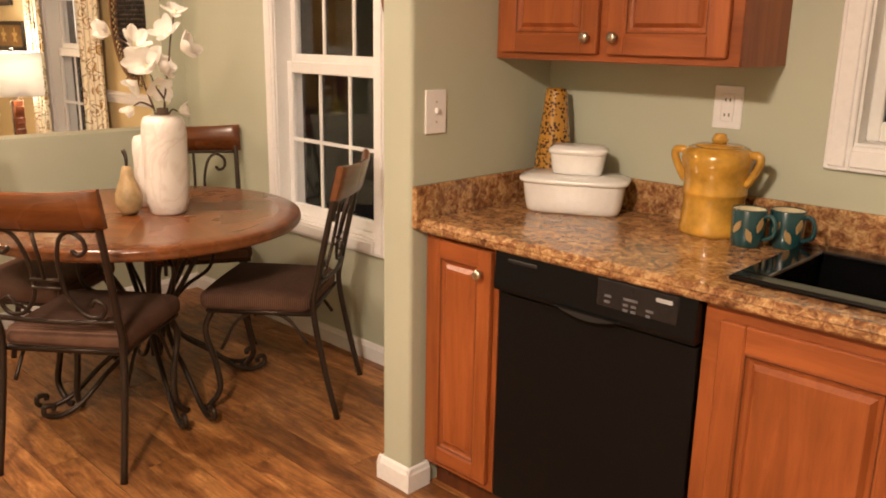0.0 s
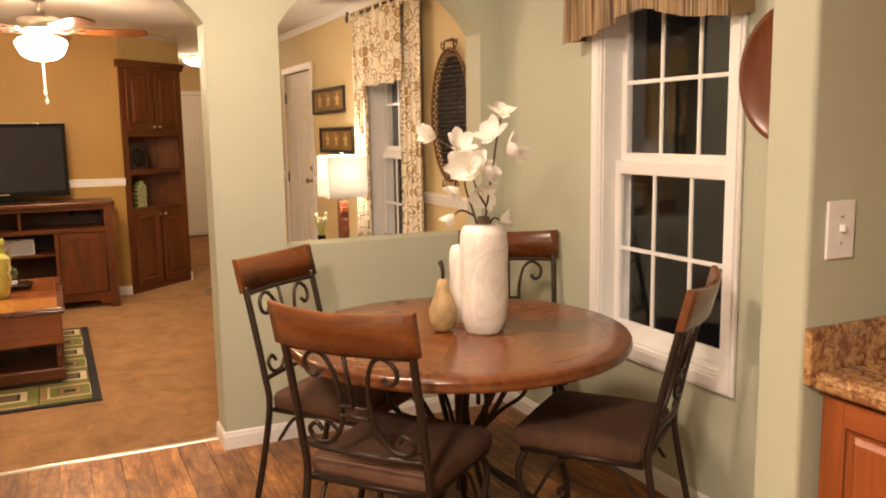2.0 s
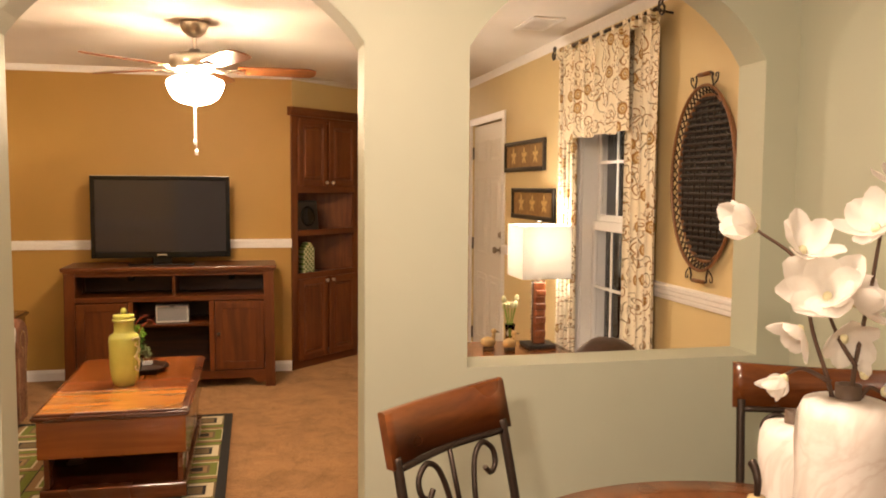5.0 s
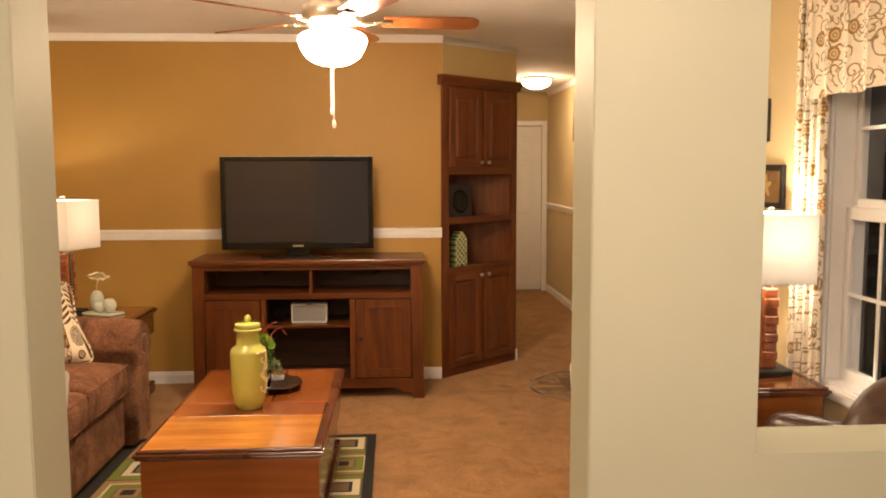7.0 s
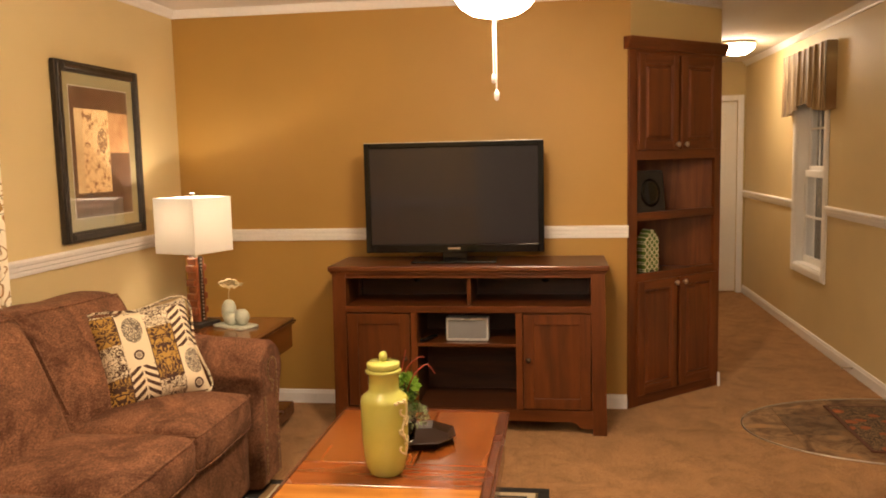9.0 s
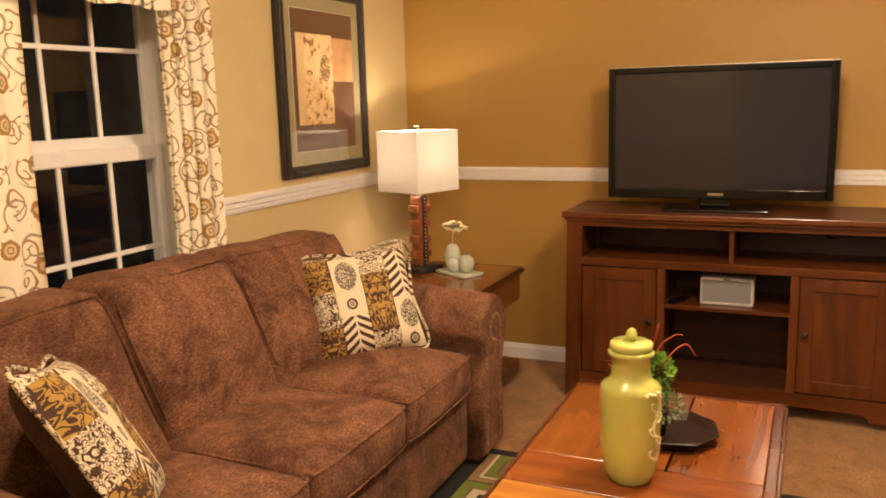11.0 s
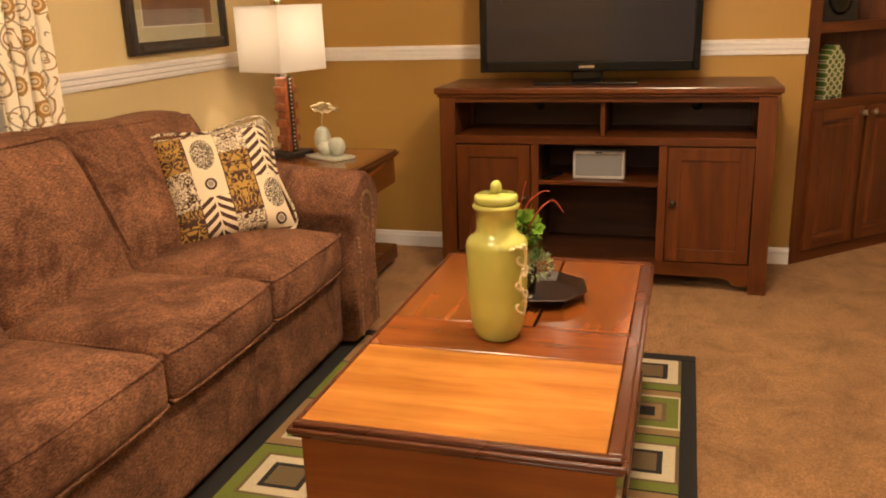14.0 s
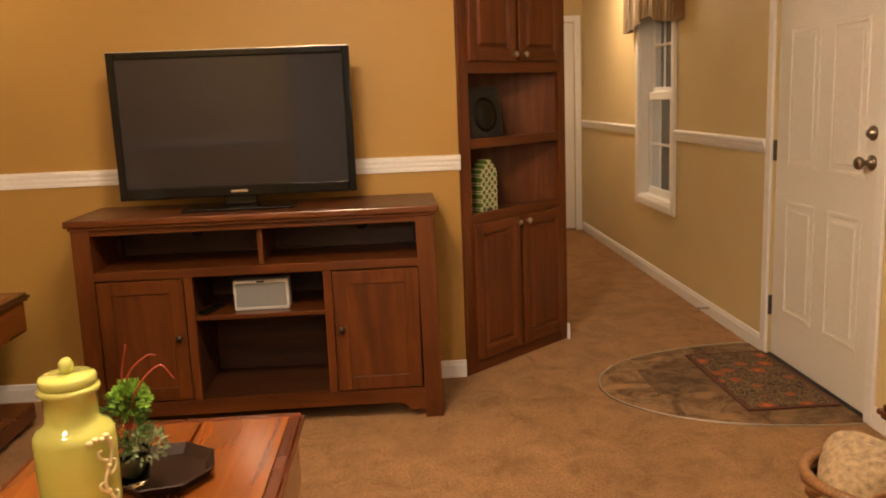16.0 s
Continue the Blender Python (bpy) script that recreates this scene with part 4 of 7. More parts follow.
# ---- coffee table and end tables ----
def lift_table(root, x0, x1, y0, y1, top, apron, base_in, seams=(), y_in=0.03):
    """A box table with a moulded top, a deep apron and an open base on a plinth."""
    el, er, ef, eb = 0.012, 0.030, 0.018, 0.030
    bm = bmesh.new()
    for grow, za, zb in ((0.0, top - .012, top), (.010, top - .026, top - .012), (.003, top - .036, top - .026)):
        for a, b, c, d in ((x0 - grow, x0 + eb, y0 - grow, y1 + grow), (x1 - ef, x1 + grow, y0 - grow, y1 + grow), (x0 + eb, x1 - ef, y0 - grow, y0 + el), (x0 + eb, x1 - ef, y1 - er, y1 + grow)):
            box(bm, a, b, c, d, za, zb, .004, 2)
    part("edge_moulding", bm, TABLED, root, "dark moulded edge")
    cuts = seams or ((x0 + eb, x1 - ef, y0 + el, y1 - er, "y"),)
    for a, b, c, d, g in cuts:
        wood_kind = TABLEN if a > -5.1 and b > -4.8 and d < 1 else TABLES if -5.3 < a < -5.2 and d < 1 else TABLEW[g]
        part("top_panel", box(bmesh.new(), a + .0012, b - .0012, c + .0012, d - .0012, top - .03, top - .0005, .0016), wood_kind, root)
    t = .022
    for a, b, c, d in ((x0 + .012, x0 + .012 + t, y0 + .012, y1 - .012), (x1 - .012 - t, x1 - .012, y0 + .012, y1 - .012)):
        part("apron_end", box(bmesh.new(), a, b, c, d, apron, top - .034, .003), TABLEW["y"], root)
    for c, d in ((y0 + .012, y0 + .012 + t), (y1 - .012 - t, y1 - .012)):
        part("apron_side", box(bmesh.new(), x0 + .036, x1 - .036, c, d, apron, top - .034, .003), TABLEW["x"], root)
    i = base_in
    part("apron_floor", box(bmesh.new(), x0 + .04, x1 - .04, y0 + .04, y1 - .04, apron + .012, apron + .02), TABLED, root)
    for c, d in ((y0 + y_in, y0 + y_in + .025), (y1 - y_in - .025, y1 - y_in)):
        part("side_panel", box(bmesh.new(), x0 + i, x1 - i, c, d, .11, apron + .012, .003), TABLED, root)
    part("divider", box(bmesh.new(), (x0 + x1) / 2 - .01, (x0 + x1) / 2 + .01, y0 + y_in + .02, y1 - y_in - .02, .11, apron + .012), TABLED, root)
    part("plinth", box(bmesh.new(), x0 + min(i, .05) * .6, x1 - min(i, .05) * .6, y0 + .012, y1 - .012, .035, .11, .008, 2), TABLED, root)
    part("plinth_foot", box(bmesh.new(), x0 + i, x1 - i, y0 + .04, y1 - .04, 0.012, .036), BLACKM, root)
    return root


ct = thing("coffee_table", "polished cherry wood lift-top coffee table on the rug", "coffee table", pose(0, 0, 0))
X0, X1, Y0, Y1 = -5.886, -4.652, -0.203, 0.477
lift_table(ct, X0, X1, Y0, Y1, 0.478, 0.262, 0.05, (
    (-5.075, X1 - .018, Y0 + .012, Y1 - .030, "y"), (-5.268, -5.079, Y0 + .012, Y1 - .030, "y"),
    (X0 + .030, -5.272, Y0 + .012, .197, "x"), (X0 + .030, -5.272, .203, Y1 - .030, "x")))
et = thing("end_table", "cherry wood end table between sofa and television wall", "end table", pose(0, 0, 0), "matching cherry end tables")
lift_table(et, -7.18, -6.53, -1.52, -0.842, 0.602, 0.43, 0.14, (), 0.15)
et2 = thing("end_table", "cherry wood end table with a lamp under the window", "end table", pose(0, 0, 0), "matching cherry end tables")
lift_table(et2, -5.42, -4.93, 1.93, 2.565, 0.590, 0.42, 0.14, (), 0.15)


# ---- rug ----
def rug_material():
    m, t, p = nodes_of("rug_squares")
    v = coords(t)
    sp = t.nodes.new("ShaderNodeSeparateXYZ")
    t.links.new(v, sp.inputs[0])
    cx, cy = maths(t, "MULTIPLY", sp.outputs[0], 1 / 0.312), maths(t, "MULTIPLY", sp.outputs[1], 1 / 0.325)
    kx, ky = maths(t, "FLOOR", cx), maths(t, "FLOOR", cy)
    fx, fy = maths(t, "ABSOLUTE", maths(t, "SUBTRACT", maths(t, "FRACT", cx), 0.5)), maths(t, "ABSOLUTE", maths(t, "SUBTRACT", maths(t, "FRACT", cy), 0.5))
    ring = maths(t, "MAXIMUM", fx, fy)
    green, brown, tan, cream, black = (0.135, 0.160, 0.022), (0.130, 0.090, 0.040), (0.25, 0.150, 0.065), (0.52, 0.45, 0.31), (0.010, 0.009, 0.008)

    def nested(stops):
        r = ramp(t, ring, stops)
        r.color_ramp.interpolation = "CONSTANT"
        return r.outputs[0]

    a = nested([(0.0, black), (0.10, tan), (0.165, brown), (0.21, green), (0.325, cream), (0.365, tan), (0.485, black)])
    b = nested([(0.0, brown), (0.15, black), (0.20, cream), (0.31, brown), (0.345, green), (0.485, black)])
    odd = maths(t, "MODULO", maths(t, "ADD", maths(t, "ADD", kx, ky), 40.0), 2.0)
    c = mix(t, odd, a, b)
    n = noisy(t, v, 230, 3)
    c = mix(t, 0.5, c, ramp(t, n, [(0.25, (0.6, 0.6, 0.6)), (0.75, (1.25, 1.25, 1.25))]).outputs[0], "MULTIPLY")
    t.links.new(c, p.inputs["Base Color"])
    p.inputs["Roughness"].default_value = 0.95
    bump(t, p, n, 0.5, 0.004)
    return m


rug = thing("area_rug", "black-bordered rug with nested green, tan and cream squares", "rug", pose(-6.225, -0.66, 0))
RL, RW, RB, RS, RN = 1.972, 1.300, 0.05, -0.07, 0.005
part("field", box(bmesh.new(), RB, RL - RB, RN, RW - RB, 0, .011, .003), rug_material(), rug).location = (0, 0, 0)
bm = bmesh.new()
for a, b, c, d in ((0, RB, RS, RW), (RL - RB, RL, RS, RW), (RB, RL - RB, RS, RN), (RB, RL - RB, RW - RB, RW)):
    box(bm, a, b, c, d, 0, .0115, .003)
part("border", bm, plain("rug_black_pile", (0.012, 0.011, 0.010), 0.95, grain=0.5, scale=220, vary=0.4), rug, "black rug border")


# ---- television console ----
con = thing("tv_console", "brown oak television console with two doors and open shelves", "tv stand", pose(-6.957, -0.568, 0, 0, 0, 90))
# local x runs along the wall, local y into it
CW, CD = 1.518, 0.46
top = bmesh.new()
box(top, 0, CW, -.0, CD, .898, .927, .006, 2)
box(top, .012, CW - .012, .012, CD, .884, .898, .003)
part("top", top, OAK["x"], con)
for a in (0.02, CW - .095):
    for b in (0.022, CD - .08):
        bm = bmesh.new()
        lo, hi = (-.010 if a < .5 else .010), 0
        vs = [bm.verts.new(q) for q in ((a + lo, b, 0), (a + lo + .075, b, 0), (a + lo + .075, b + .06, 0), (a + lo, b + .06, 0), (a, b, .884), (a + .075, b, .884), (a + .075, b + .06, .884), (a, b + .06, .884))]
        for q in ((3, 2, 1, 0), (4, 5, 6, 7), (0, 1, 5, 4), (1, 2, 6, 5), (2, 3, 7, 6), (3, 0, 4, 7)):
            bm.faces.new([vs[k] for k in q])
        part("leg", bm, OAK["z"], con)
i0, i1, f = .090, CW - .090, .030
part("top_rail", box(bmesh.new(), i0, i1, f, f + .03, .858, .884, .002), OAK["x"], con)
part("middle_rail", box(bmesh.new(), i0, i1, f - .004, f + .03, .668, .706, .003), OAK["x"], con)
part("upper_shelf", box(bmesh.new(), i0, i1, f + .03, CD - .02, .686, .702), OAK["x"], con)
part("upper_divider", box(bmesh.new(), .762, .782, f + .03, CD - .02, .702, .884), OAK["z"], con)
# back, inner panels and bottom shelf carry the recess's shade in their wood colour
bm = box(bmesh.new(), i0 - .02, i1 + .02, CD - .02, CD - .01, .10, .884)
part("back_panel", bm, OAK_SHADED, con)
for x in (.425, 1.18):
    part("cable_hole", lathe(bmesh.new(), [(0, 0), (.026, 0), (.026, .002), (0, .002)], 18), BLACKM, con).matrix_basis = pose(x, CD - .021, .80, 90)
for a in (i0 - .03, i1 + .01):
    part("side_panel", box(bmesh.new(), a, a + .02, f + .04, CD - .02, .10, .884), OAK["z"], con)
for a in (.470, 1.045):
    part("inner_stile", box(bmesh.new(), a - .02, a + .016, f, f + .03, .135, .668, .002), OAK["z"], con)
    part("inner_panel", box(bmesh.new(), a - .012, a + .006, f + .03, CD - .02, .135, .686), OAK_SHADED, con)
part("middle_shelf", box(bmesh.new(), .478, 1.03, f + .012, CD - .02, .478, .496, .002), OAK["x"], con)
part("bottom_shelf", box(bmesh.new(), i0, i1, f + .03, CD - .02, .118, .135), OAK_SHADED, con)
bm = bmesh.new()
prism(bm, [(i0 - .01, .135), (i1 + .01, .135), (i1 + .01, .035), (i1 - .06, .035), (i1 - .075, .058), (i1 - .11, .072), (i0 + .11, .072), (i0 + .075, .058), (i0 + .06, .035), (i0 - .01, .035)], "y", f - .002, f + .022)
part("base_rail", bm, OAK["x"], con)
for a, b, kx in ((i0 + .004, .446, .446 - .028), (1.064, i1 - .004, 1.064 + .028)):
    bm = bmesh.new()
    s = .058
    for x0, x1, z0, z1 in ((a, a + s, .140, .662), (b - s, b, .140, .662), (a + s, b - s, .140, .198), (a + s, b - s, .604, .662)):
        box(bm, x0, x1, f - .002, f + .018, z0, z1, .002)
    d = part("door", bm, OAK["z"], con)
    part("door_panel", box(bmesh.new(), a + s - .005, b - s + .005, f + .006, f + .014, .193, .609), OAK["z"], d)
    k = lathe(bmesh.new(), [(0, 0), (.006, 0), (.006, .012), (.014, .018), (.014, .026), (0, .031)], 14)
    part("knob", k, PEWTER, d, "dark round knob").matrix_basis = pose(kx, f - .002, .415, 90)

tv = thing("television", "flat black television with a glossy frame, switched off", "television", pose(-7.165, 0.112, 0.927, 0, 0, 91.5))
# local x along the screen, local y into the wall
bm = bmesh.new()
fw, z0, z1 = .50, .052, .668
for a, b, c, d in ((-fw, -fw + .032, z0, z1), (fw - .032, fw, z0, z1), (-fw + .032, fw - .032, z0, z0 + .048), (-fw + .032, fw - .032, z1 - .032, z1)):
    box(bm, a, b, -.012, .03, c, d, .006, 2)
part("frame", bm, BLACKG, tv, "glossy black frame")
part("screen", box(bmesh.new(), -fw + .03, fw - .03, -.003, .02, z0 + .046, z1 - .030), SCREEN, tv)
part("back_shell", soft_box(bmesh.new(), -.42, .42, .02, .075, z0 + .03, z1 - .03, .03, 6), BLACKM, tv)
part("neck", box(bmesh.new(), -.07, .07, .005, .045, .012, .10, .006, 2), BLACKG, tv)
part("stand", box(bmesh.new(), -.235, .235, -.10, .12, 0.0, .013, .005, 2), BLACKG, tv, "glossy black stand plate")
part("badge", box(bmesh.new(), -.035, .035, -.0135, -.0118, z0 + .018, z0 + .028), NICKEL, tv, "small silver bar on the frame")
# nickel strip in place of the lamp's reflection along the glossy top edge
part("edge_glint", box(bmesh.new(), -fw + .004, fw - .004, -.0125, .0, z1 - .002, z1 + .001), NICKEL, tv, "thin silver strip standing in for the reflection on the frame's top edge")

dock = thing("speaker_dock", "silver speaker dock with a grey mesh front on the shelf", "speaker", pose(-7.06, -0.568 + .753, .496, 0, 0, 90))
part("body", box(bmesh.new(), -.118, .118, 0, .09, 0, .132, .008, 2), plain("pale_silver", (.70, .69, .68), .32, .35, .02), dock)
part("grille", box(bmesh.new(), -.106, .106, -.003, .004, .016, .118, .002), plain("grey_mesh", (.27, .275, .29), .5, .4, .5, 420), dock)
part("display", box(bmesh.new(), -.016, .016, -.0035, .003, .122, .127), BLACKG, dock)
single("remote_control", box(bmesh.new(), -.02, .02, -.075, .075, 0, .017, .005, 2), BLACKG, "small black remote control on the console shelf", "remote control", pose(-7.09, -0.568 + .535, .496, 0, 0, 70))


# ---- corner cabinet ----
ang = math.atan2(HALL_Y - 1.10, -8.03 - TV_X)
L = math.hypot(HALL_Y - 1.10, -8.03 - TV_X)
cab = thing("corner_cabinet", "built-in brown corner cabinet with paneled doors and open shelves", "cabinet", pose(TV_X, 1.10, 0, 0, 0, math.degrees(ang)))
bm = bmesh.new()
for a, b, c, d2 in ((-.012, .055, 0, 2.10), (L - .055, L + .004, 0, 2.10)):
    box(bm, a, b, -.004, .018, c, d2, .002)
part("face_stile", bm, CORNER["z"], cab)
for a, b in ((0.0, .075), (.745, .800), (1.112, 1.160), (1.468, 1.530), (2.06, 2.10)):
    part("face_rail", box(bmesh.new(), .055, L - .055, -.003, .018, a, b, .002), CORNER["x"], cab)
bm = bmesh.new()
prism(bm, [(-.004, 2.095), (-.016, 2.10), (-.022, 2.12), (-.036, 2.145), (-.038, 2.165), (.02, 2.165), (.02, 2.095)], "x", -.035, L + .03)
part("crown", bm, CORNER["x"], cab)
for p, q in (((.02, .018), (L / 2, .40)), ((L - .02, .018), (L / 2, .40))):
    bm = bmesh.new()
    w = .012 if p[0] > .4 else -.012
    prism(bm, [p, q, (q[0] + w, q[1] + .012), (p[0] + w, p[1])], "z", 0.0, 2.10)
    part("side_wall", bm, CORNER["z"], cab)
for z in (.075, .782, 1.135, 1.50, 2.085):
    bm = bmesh.new()
    prism(bm, [(.03, .018), (L - .03, .018), (L / 2, .395)], "z", z - .016, z)
    part("shelf", bm, CORNER["x"], cab)
half = (L - .11 - .03) / 2
for z, h, kz in ((1.525, .55, .03), (.068, .685, .655)):
    door_unit(cab, "door", .050, -.004, z, half + .008, h, CORNER, (half - .018, kz), NICKEL, .05)
    door_unit(cab, "door", L - .050 - half - .008, -.004, z, half + .008, h, CORNER, (.026, kz), NICKEL, .05)
bm = box(bmesh.new(), L + .003, L + .016, -.012, .02, 0, .085, .003)
part("trim_end", bm, WHITE, cab, "short white trim end")


def lattice_material():
    """Interlaced pale rings over green, in staggered rows up the canister."""
    m, t, p = nodes_of("green_lattice_glaze")
    sp = t.nodes.new("ShaderNodeSeparateXYZ")
    t.links.new(coords(t), sp.inputs[0])
    cx = maths(t, "MULTIPLY_ADD", sp.outputs[0], 1 / .042, .5)
    cz = maths(t, "MULTIPLY", sp.outputs[2], 1 / .042)

    def ring(shift):
        u = maths(t, "SUBTRACT", maths(t, "FRACT", maths(t, "ADD", cx, shift)), .5)
        w = maths(t, "SUBTRACT", maths(t, "FRACT", maths(t, "ADD", cz, shift)), .5)
        d = maths(t, "SQRT", maths(t, "ADD", maths(t, "MULTIPLY", u, u), maths(t, "MULTIPLY", w, w)))
        return maths(t, "MULTIPLY", maths(t, "GREATER_THAN", d, .29), maths(t, "LESS_THAN", d, .43))

    c = mix(t, maths(t, "MAXIMUM", ring(10.0), ring(10.5)), (0.085, 0.150, 0.018), (0.66, 0.63, 0.45))
    t.links.new(c, p.inputs["Base Color"])
    p.inputs["Roughness"].default_value = 0.3
    return m


spot = Matrix.Translation((TV_X, 1.10, 0)) @ Matrix.Rotation(ang, 4, "Z")
can = thing("canister", "green and white lattice-patterned canister on the cabinet shelf", "canister", spot @ pose(.245, .085, .782))
bm = bmesh.new()
prism(bm, [(-.062, 0), (.062, 0), (.062, .20), (.052, .225), (.036, .24), (.020, .262), (0, .268), (-.020, .262), (-.036, .24), (-.052, .225), (-.062, .20)], "y", -.035, .035)
bmesh.ops.bevel(bm, geom=list(bm.edges), offset=.004, segments=2, affect="EDGES")
part("body", bm, lattice_material(), can)
part("dark_notch", box(bmesh.new(), -.022, .022, -.038, .0, 0, .022, .004), BLACKM, can)
spk = thing("black_plate", "black rounded square plate standing on the shelf", "plate", spot @ pose(.215, .040, 1.135, -6))
bm = soft_box(bmesh.new(), -.13, .13, -.016, .016, 0, .27, .03, 8)
part("rim", bm, BLACKM, spk)
part("face", lathe(bmesh.new(), [(0, .003), (.05, .004), (.085, .0), (.085, -.002), (0, -.002)], 24), BLACKG, spk).matrix_basis = pose(0, -.017, .135, 90)


# ---- table lamps ----
def shade_material():
    m = bpy.data.materials.new("linen_shade")
    m.use_nodes = True
    t = m.node_tree
    t.nodes.remove(t.nodes["Principled BSDF"])
    a, b, s = t.nodes.new("ShaderNodeBsdfTranslucent"), t.nodes.new("ShaderNodeBsdfDiffuse"), t.nodes.new("ShaderNodeMixShader")
    n = noisy(t, coords(t, (1, 1, 3)), 260, 2)
    r = ramp(t, n, [(0.3, (0.80, 0.77, 0.72)), (0.7, (0.86, 0.84, 0.80))])
    for sh in (a, b):
        t.links.new(r.outputs[0], sh.inputs["Color"])
    s.inputs[0].default_value = 0.80
    t.links.new(a.outputs[0], s.inputs[1])
    t.links.new(b.outputs[0], s.inputs[2])
    t.links.new(s.outputs[0], t.nodes["Material Output"].inputs["Surface"])
    return m


SHADE = shade_material()
BLOCK = wood("lamp_block_wood", (0.16, 0.040, 0.012), (0.38, 0.120, 0.040), "x", 1.2, 0.3, 0.3)


def square_ring(bm, s, t, za, zb):
    """A thin square wall, open at top and bottom."""
    loops = [[bm.verts.new((r * x, r * y, z)) for x, y in ((-1, -1), (1, -1), (1, 1), (-1, 1))] for r, z in ((s, za), (s, zb), (s - t, zb), (s - t, za))]
    for a, b in zip(loops, loops[1:] + loops[:1]):
        for k in range(4):
            bm.faces.new((a[k], a[(k + 1) % 4], b[(k + 1) % 4], b[k]))
    return bm


def table_lamp(x, y, z, turn, label):
    root = thing("table_lamp", label, "lamp", pose(x, y, z, 0, 0, turn), "matching table lamps")
    part("base", box(bmesh.new(), -.085, .085, -.085, .085, 0, .026, .004), BLACKM, root)
    part("stem", box(bmesh.new(), -.030, .030, -.034, .034, .026, .385, .002), BLOCK, root)
    for k in range(9):
        o = .018 if k % 2 else 0.0
        z0 = .030 + k * .0395
        part("wood_block", box(bmesh.new(), -.034 - o, .034 + o, -.030, .030, z0, z0 + .036, .003), BLOCK, root)
    for s in (-1, 1):
        bm = box(bmesh.new(), -.014, .014, s * .034 - .004, s * .034 + .004, .026, .392, .001)
        strip = part("metal_strip", bm, PEWTER, root, "dark metal strip with studs")
        bm = bmesh.new()
        for k in range(18):
            ball(bm, (0, s * .040, .040 + k * .0198), .0055, 6)
        part("studs", bm, NICKEL, strip)
    # the wide collar at the socket's top is added to block the bulb's downward light
    part("socket_and_baffle", lathe(bmesh.new(), [(.014, .385), (.014, .45), (.020, .455), (.020, .545), (.037, .556), (.037, .572), (0, .574)], 16), NICKEL, root)
    s, za, zb = .146, .418, .718
    bm = bmesh.new()
    t = .002
    square_ring(bm, s, t, za, zb)
    shade = part("shade", bm, SHADE, root, "square cream linen shade, lit from inside")
    for zz in (za - .001, zb - .003):
        part("shade_trim", square_ring(bmesh.new(), s + .001, t + .002, zz, zz + .004), SHADE, shade)
    bm = bmesh.new()
    tube(bm, [(-s + .003, 0, zb - .012), (s - .003, 0, zb - .012)], .002, 5)
    tube(bm, [(0, -s + .003, zb - .012), (0, s - .003, zb - .012)], .002, 5)
    tube(bm, [(0, 0, .50), (.060, 0, .56), (.060, 0, .66), (0, 0, zb - .012)], .002, 5)
    part("harp", bm, NICKEL, root)
    part("finial", box(bmesh.new(), -.013, .013, -.013, .013, zb - .012, zb + .026, .004), CLEAR, root, "clear block finial")
    return root


table_lamp(-6.935, -1.315, .602, -20, "lit table lamp with stacked wooden blocks beside the sofa")
table_lamp(-5.20, 2.415, .590, 0, "lit table lamp with stacked wooden blocks beside the door")

EGG = plain("celadon_glaze", (0.52, 0.56, 0.47), 0.32, grain=0.2, scale=40, coat=0.2, vary=0.12)
PETALC = plain("cream_petal", (0.84, 0.73, 0.50), 0.7, vary=0.12)
dish = single("ceramic_tray", soft_box(bmesh.new(), -.115, .115, -.066, .066, 0, .017, .006, 6), EGG, "pale green ceramic tray on the end table", "tray", pose(-6.90, -1.085, .602, 0, 0, 62))
for dx, r, h in ((-.050, .041, .132), (.056, .041, .088), (.006, .037, .068)):
    prof = [(0, 0), (r * .62, .004)] + [(r * (math.sin(a) ** .8), h * .5 * (1 - math.cos(a)) + .002) for a in np.linspace(.75, 2.7, 9)] + [(r * .30, h), (r * .24, h - .004), (0, h - .006)]
    m = pose(-6.90, -1.085, .618, 0, 0, 62) @ pose(dx, .0 if dx != .006 else -.030, 0)
    single("bud_vase", lathe(bmesh.new(), prof, 20), EGG, "small egg-shaped pale green vase on the tray", "vase", m, "egg vases on the tray")


def petals(bm, centre, n, r, up, seed, droop=0.2, broad=1.0, only=None):
    rnd = random.Random(seed)
    for k in range(n):
        a = 2 * math.pi * (k + rnd.uniform(-.2, .2)) / n
        d = Vector((math.cos(a), math.sin(a), rnd.uniform(-droop, up))).normalized()
        s = d.cross(Vector((0, 0, 1))).normalized()
        u = s.cross(d)
        L, w = r * rnd.uniform(.85, 1.15), r * rnd.uniform(.50, .68) * broad
        if only is not None and k != only:
            continue
        rows = []
        for i, (f, g, lift) in enumerate(((0, .15, 0), (.3, .85, .06), (.6, 1.0, .05), (.85, .65, -.04), (1.0, .12, -.14))):
            c = Vector(centre) + d * (L * f) + u * (lift * L)
            rows.append([bm.verts.new(c - s * w * g + u * w * g * .35), bm.verts.new(c), bm.verts.new(c + s * w * g + u * w * g * .35)])
        for p, q in zip(rows, rows[1:]):
            for j in (0, 1):
                bm.faces.new((p[j], p[j + 1], q[j + 1], q[j])).smooth = True
    return bm


sprig = thing("dried_flower", "cream dried flower in the tallest egg vase", "flower", pose(-6.90, -1.085, .618, 0, 0, 62) @ pose(-.050, 0, .126))
part("stem", tube(bmesh.new(), [(0, 0, -.03), (.004, 0, .05), (.020, 0, .085)], .002, 5), PETALC, sprig)
bm = bmesh.new()
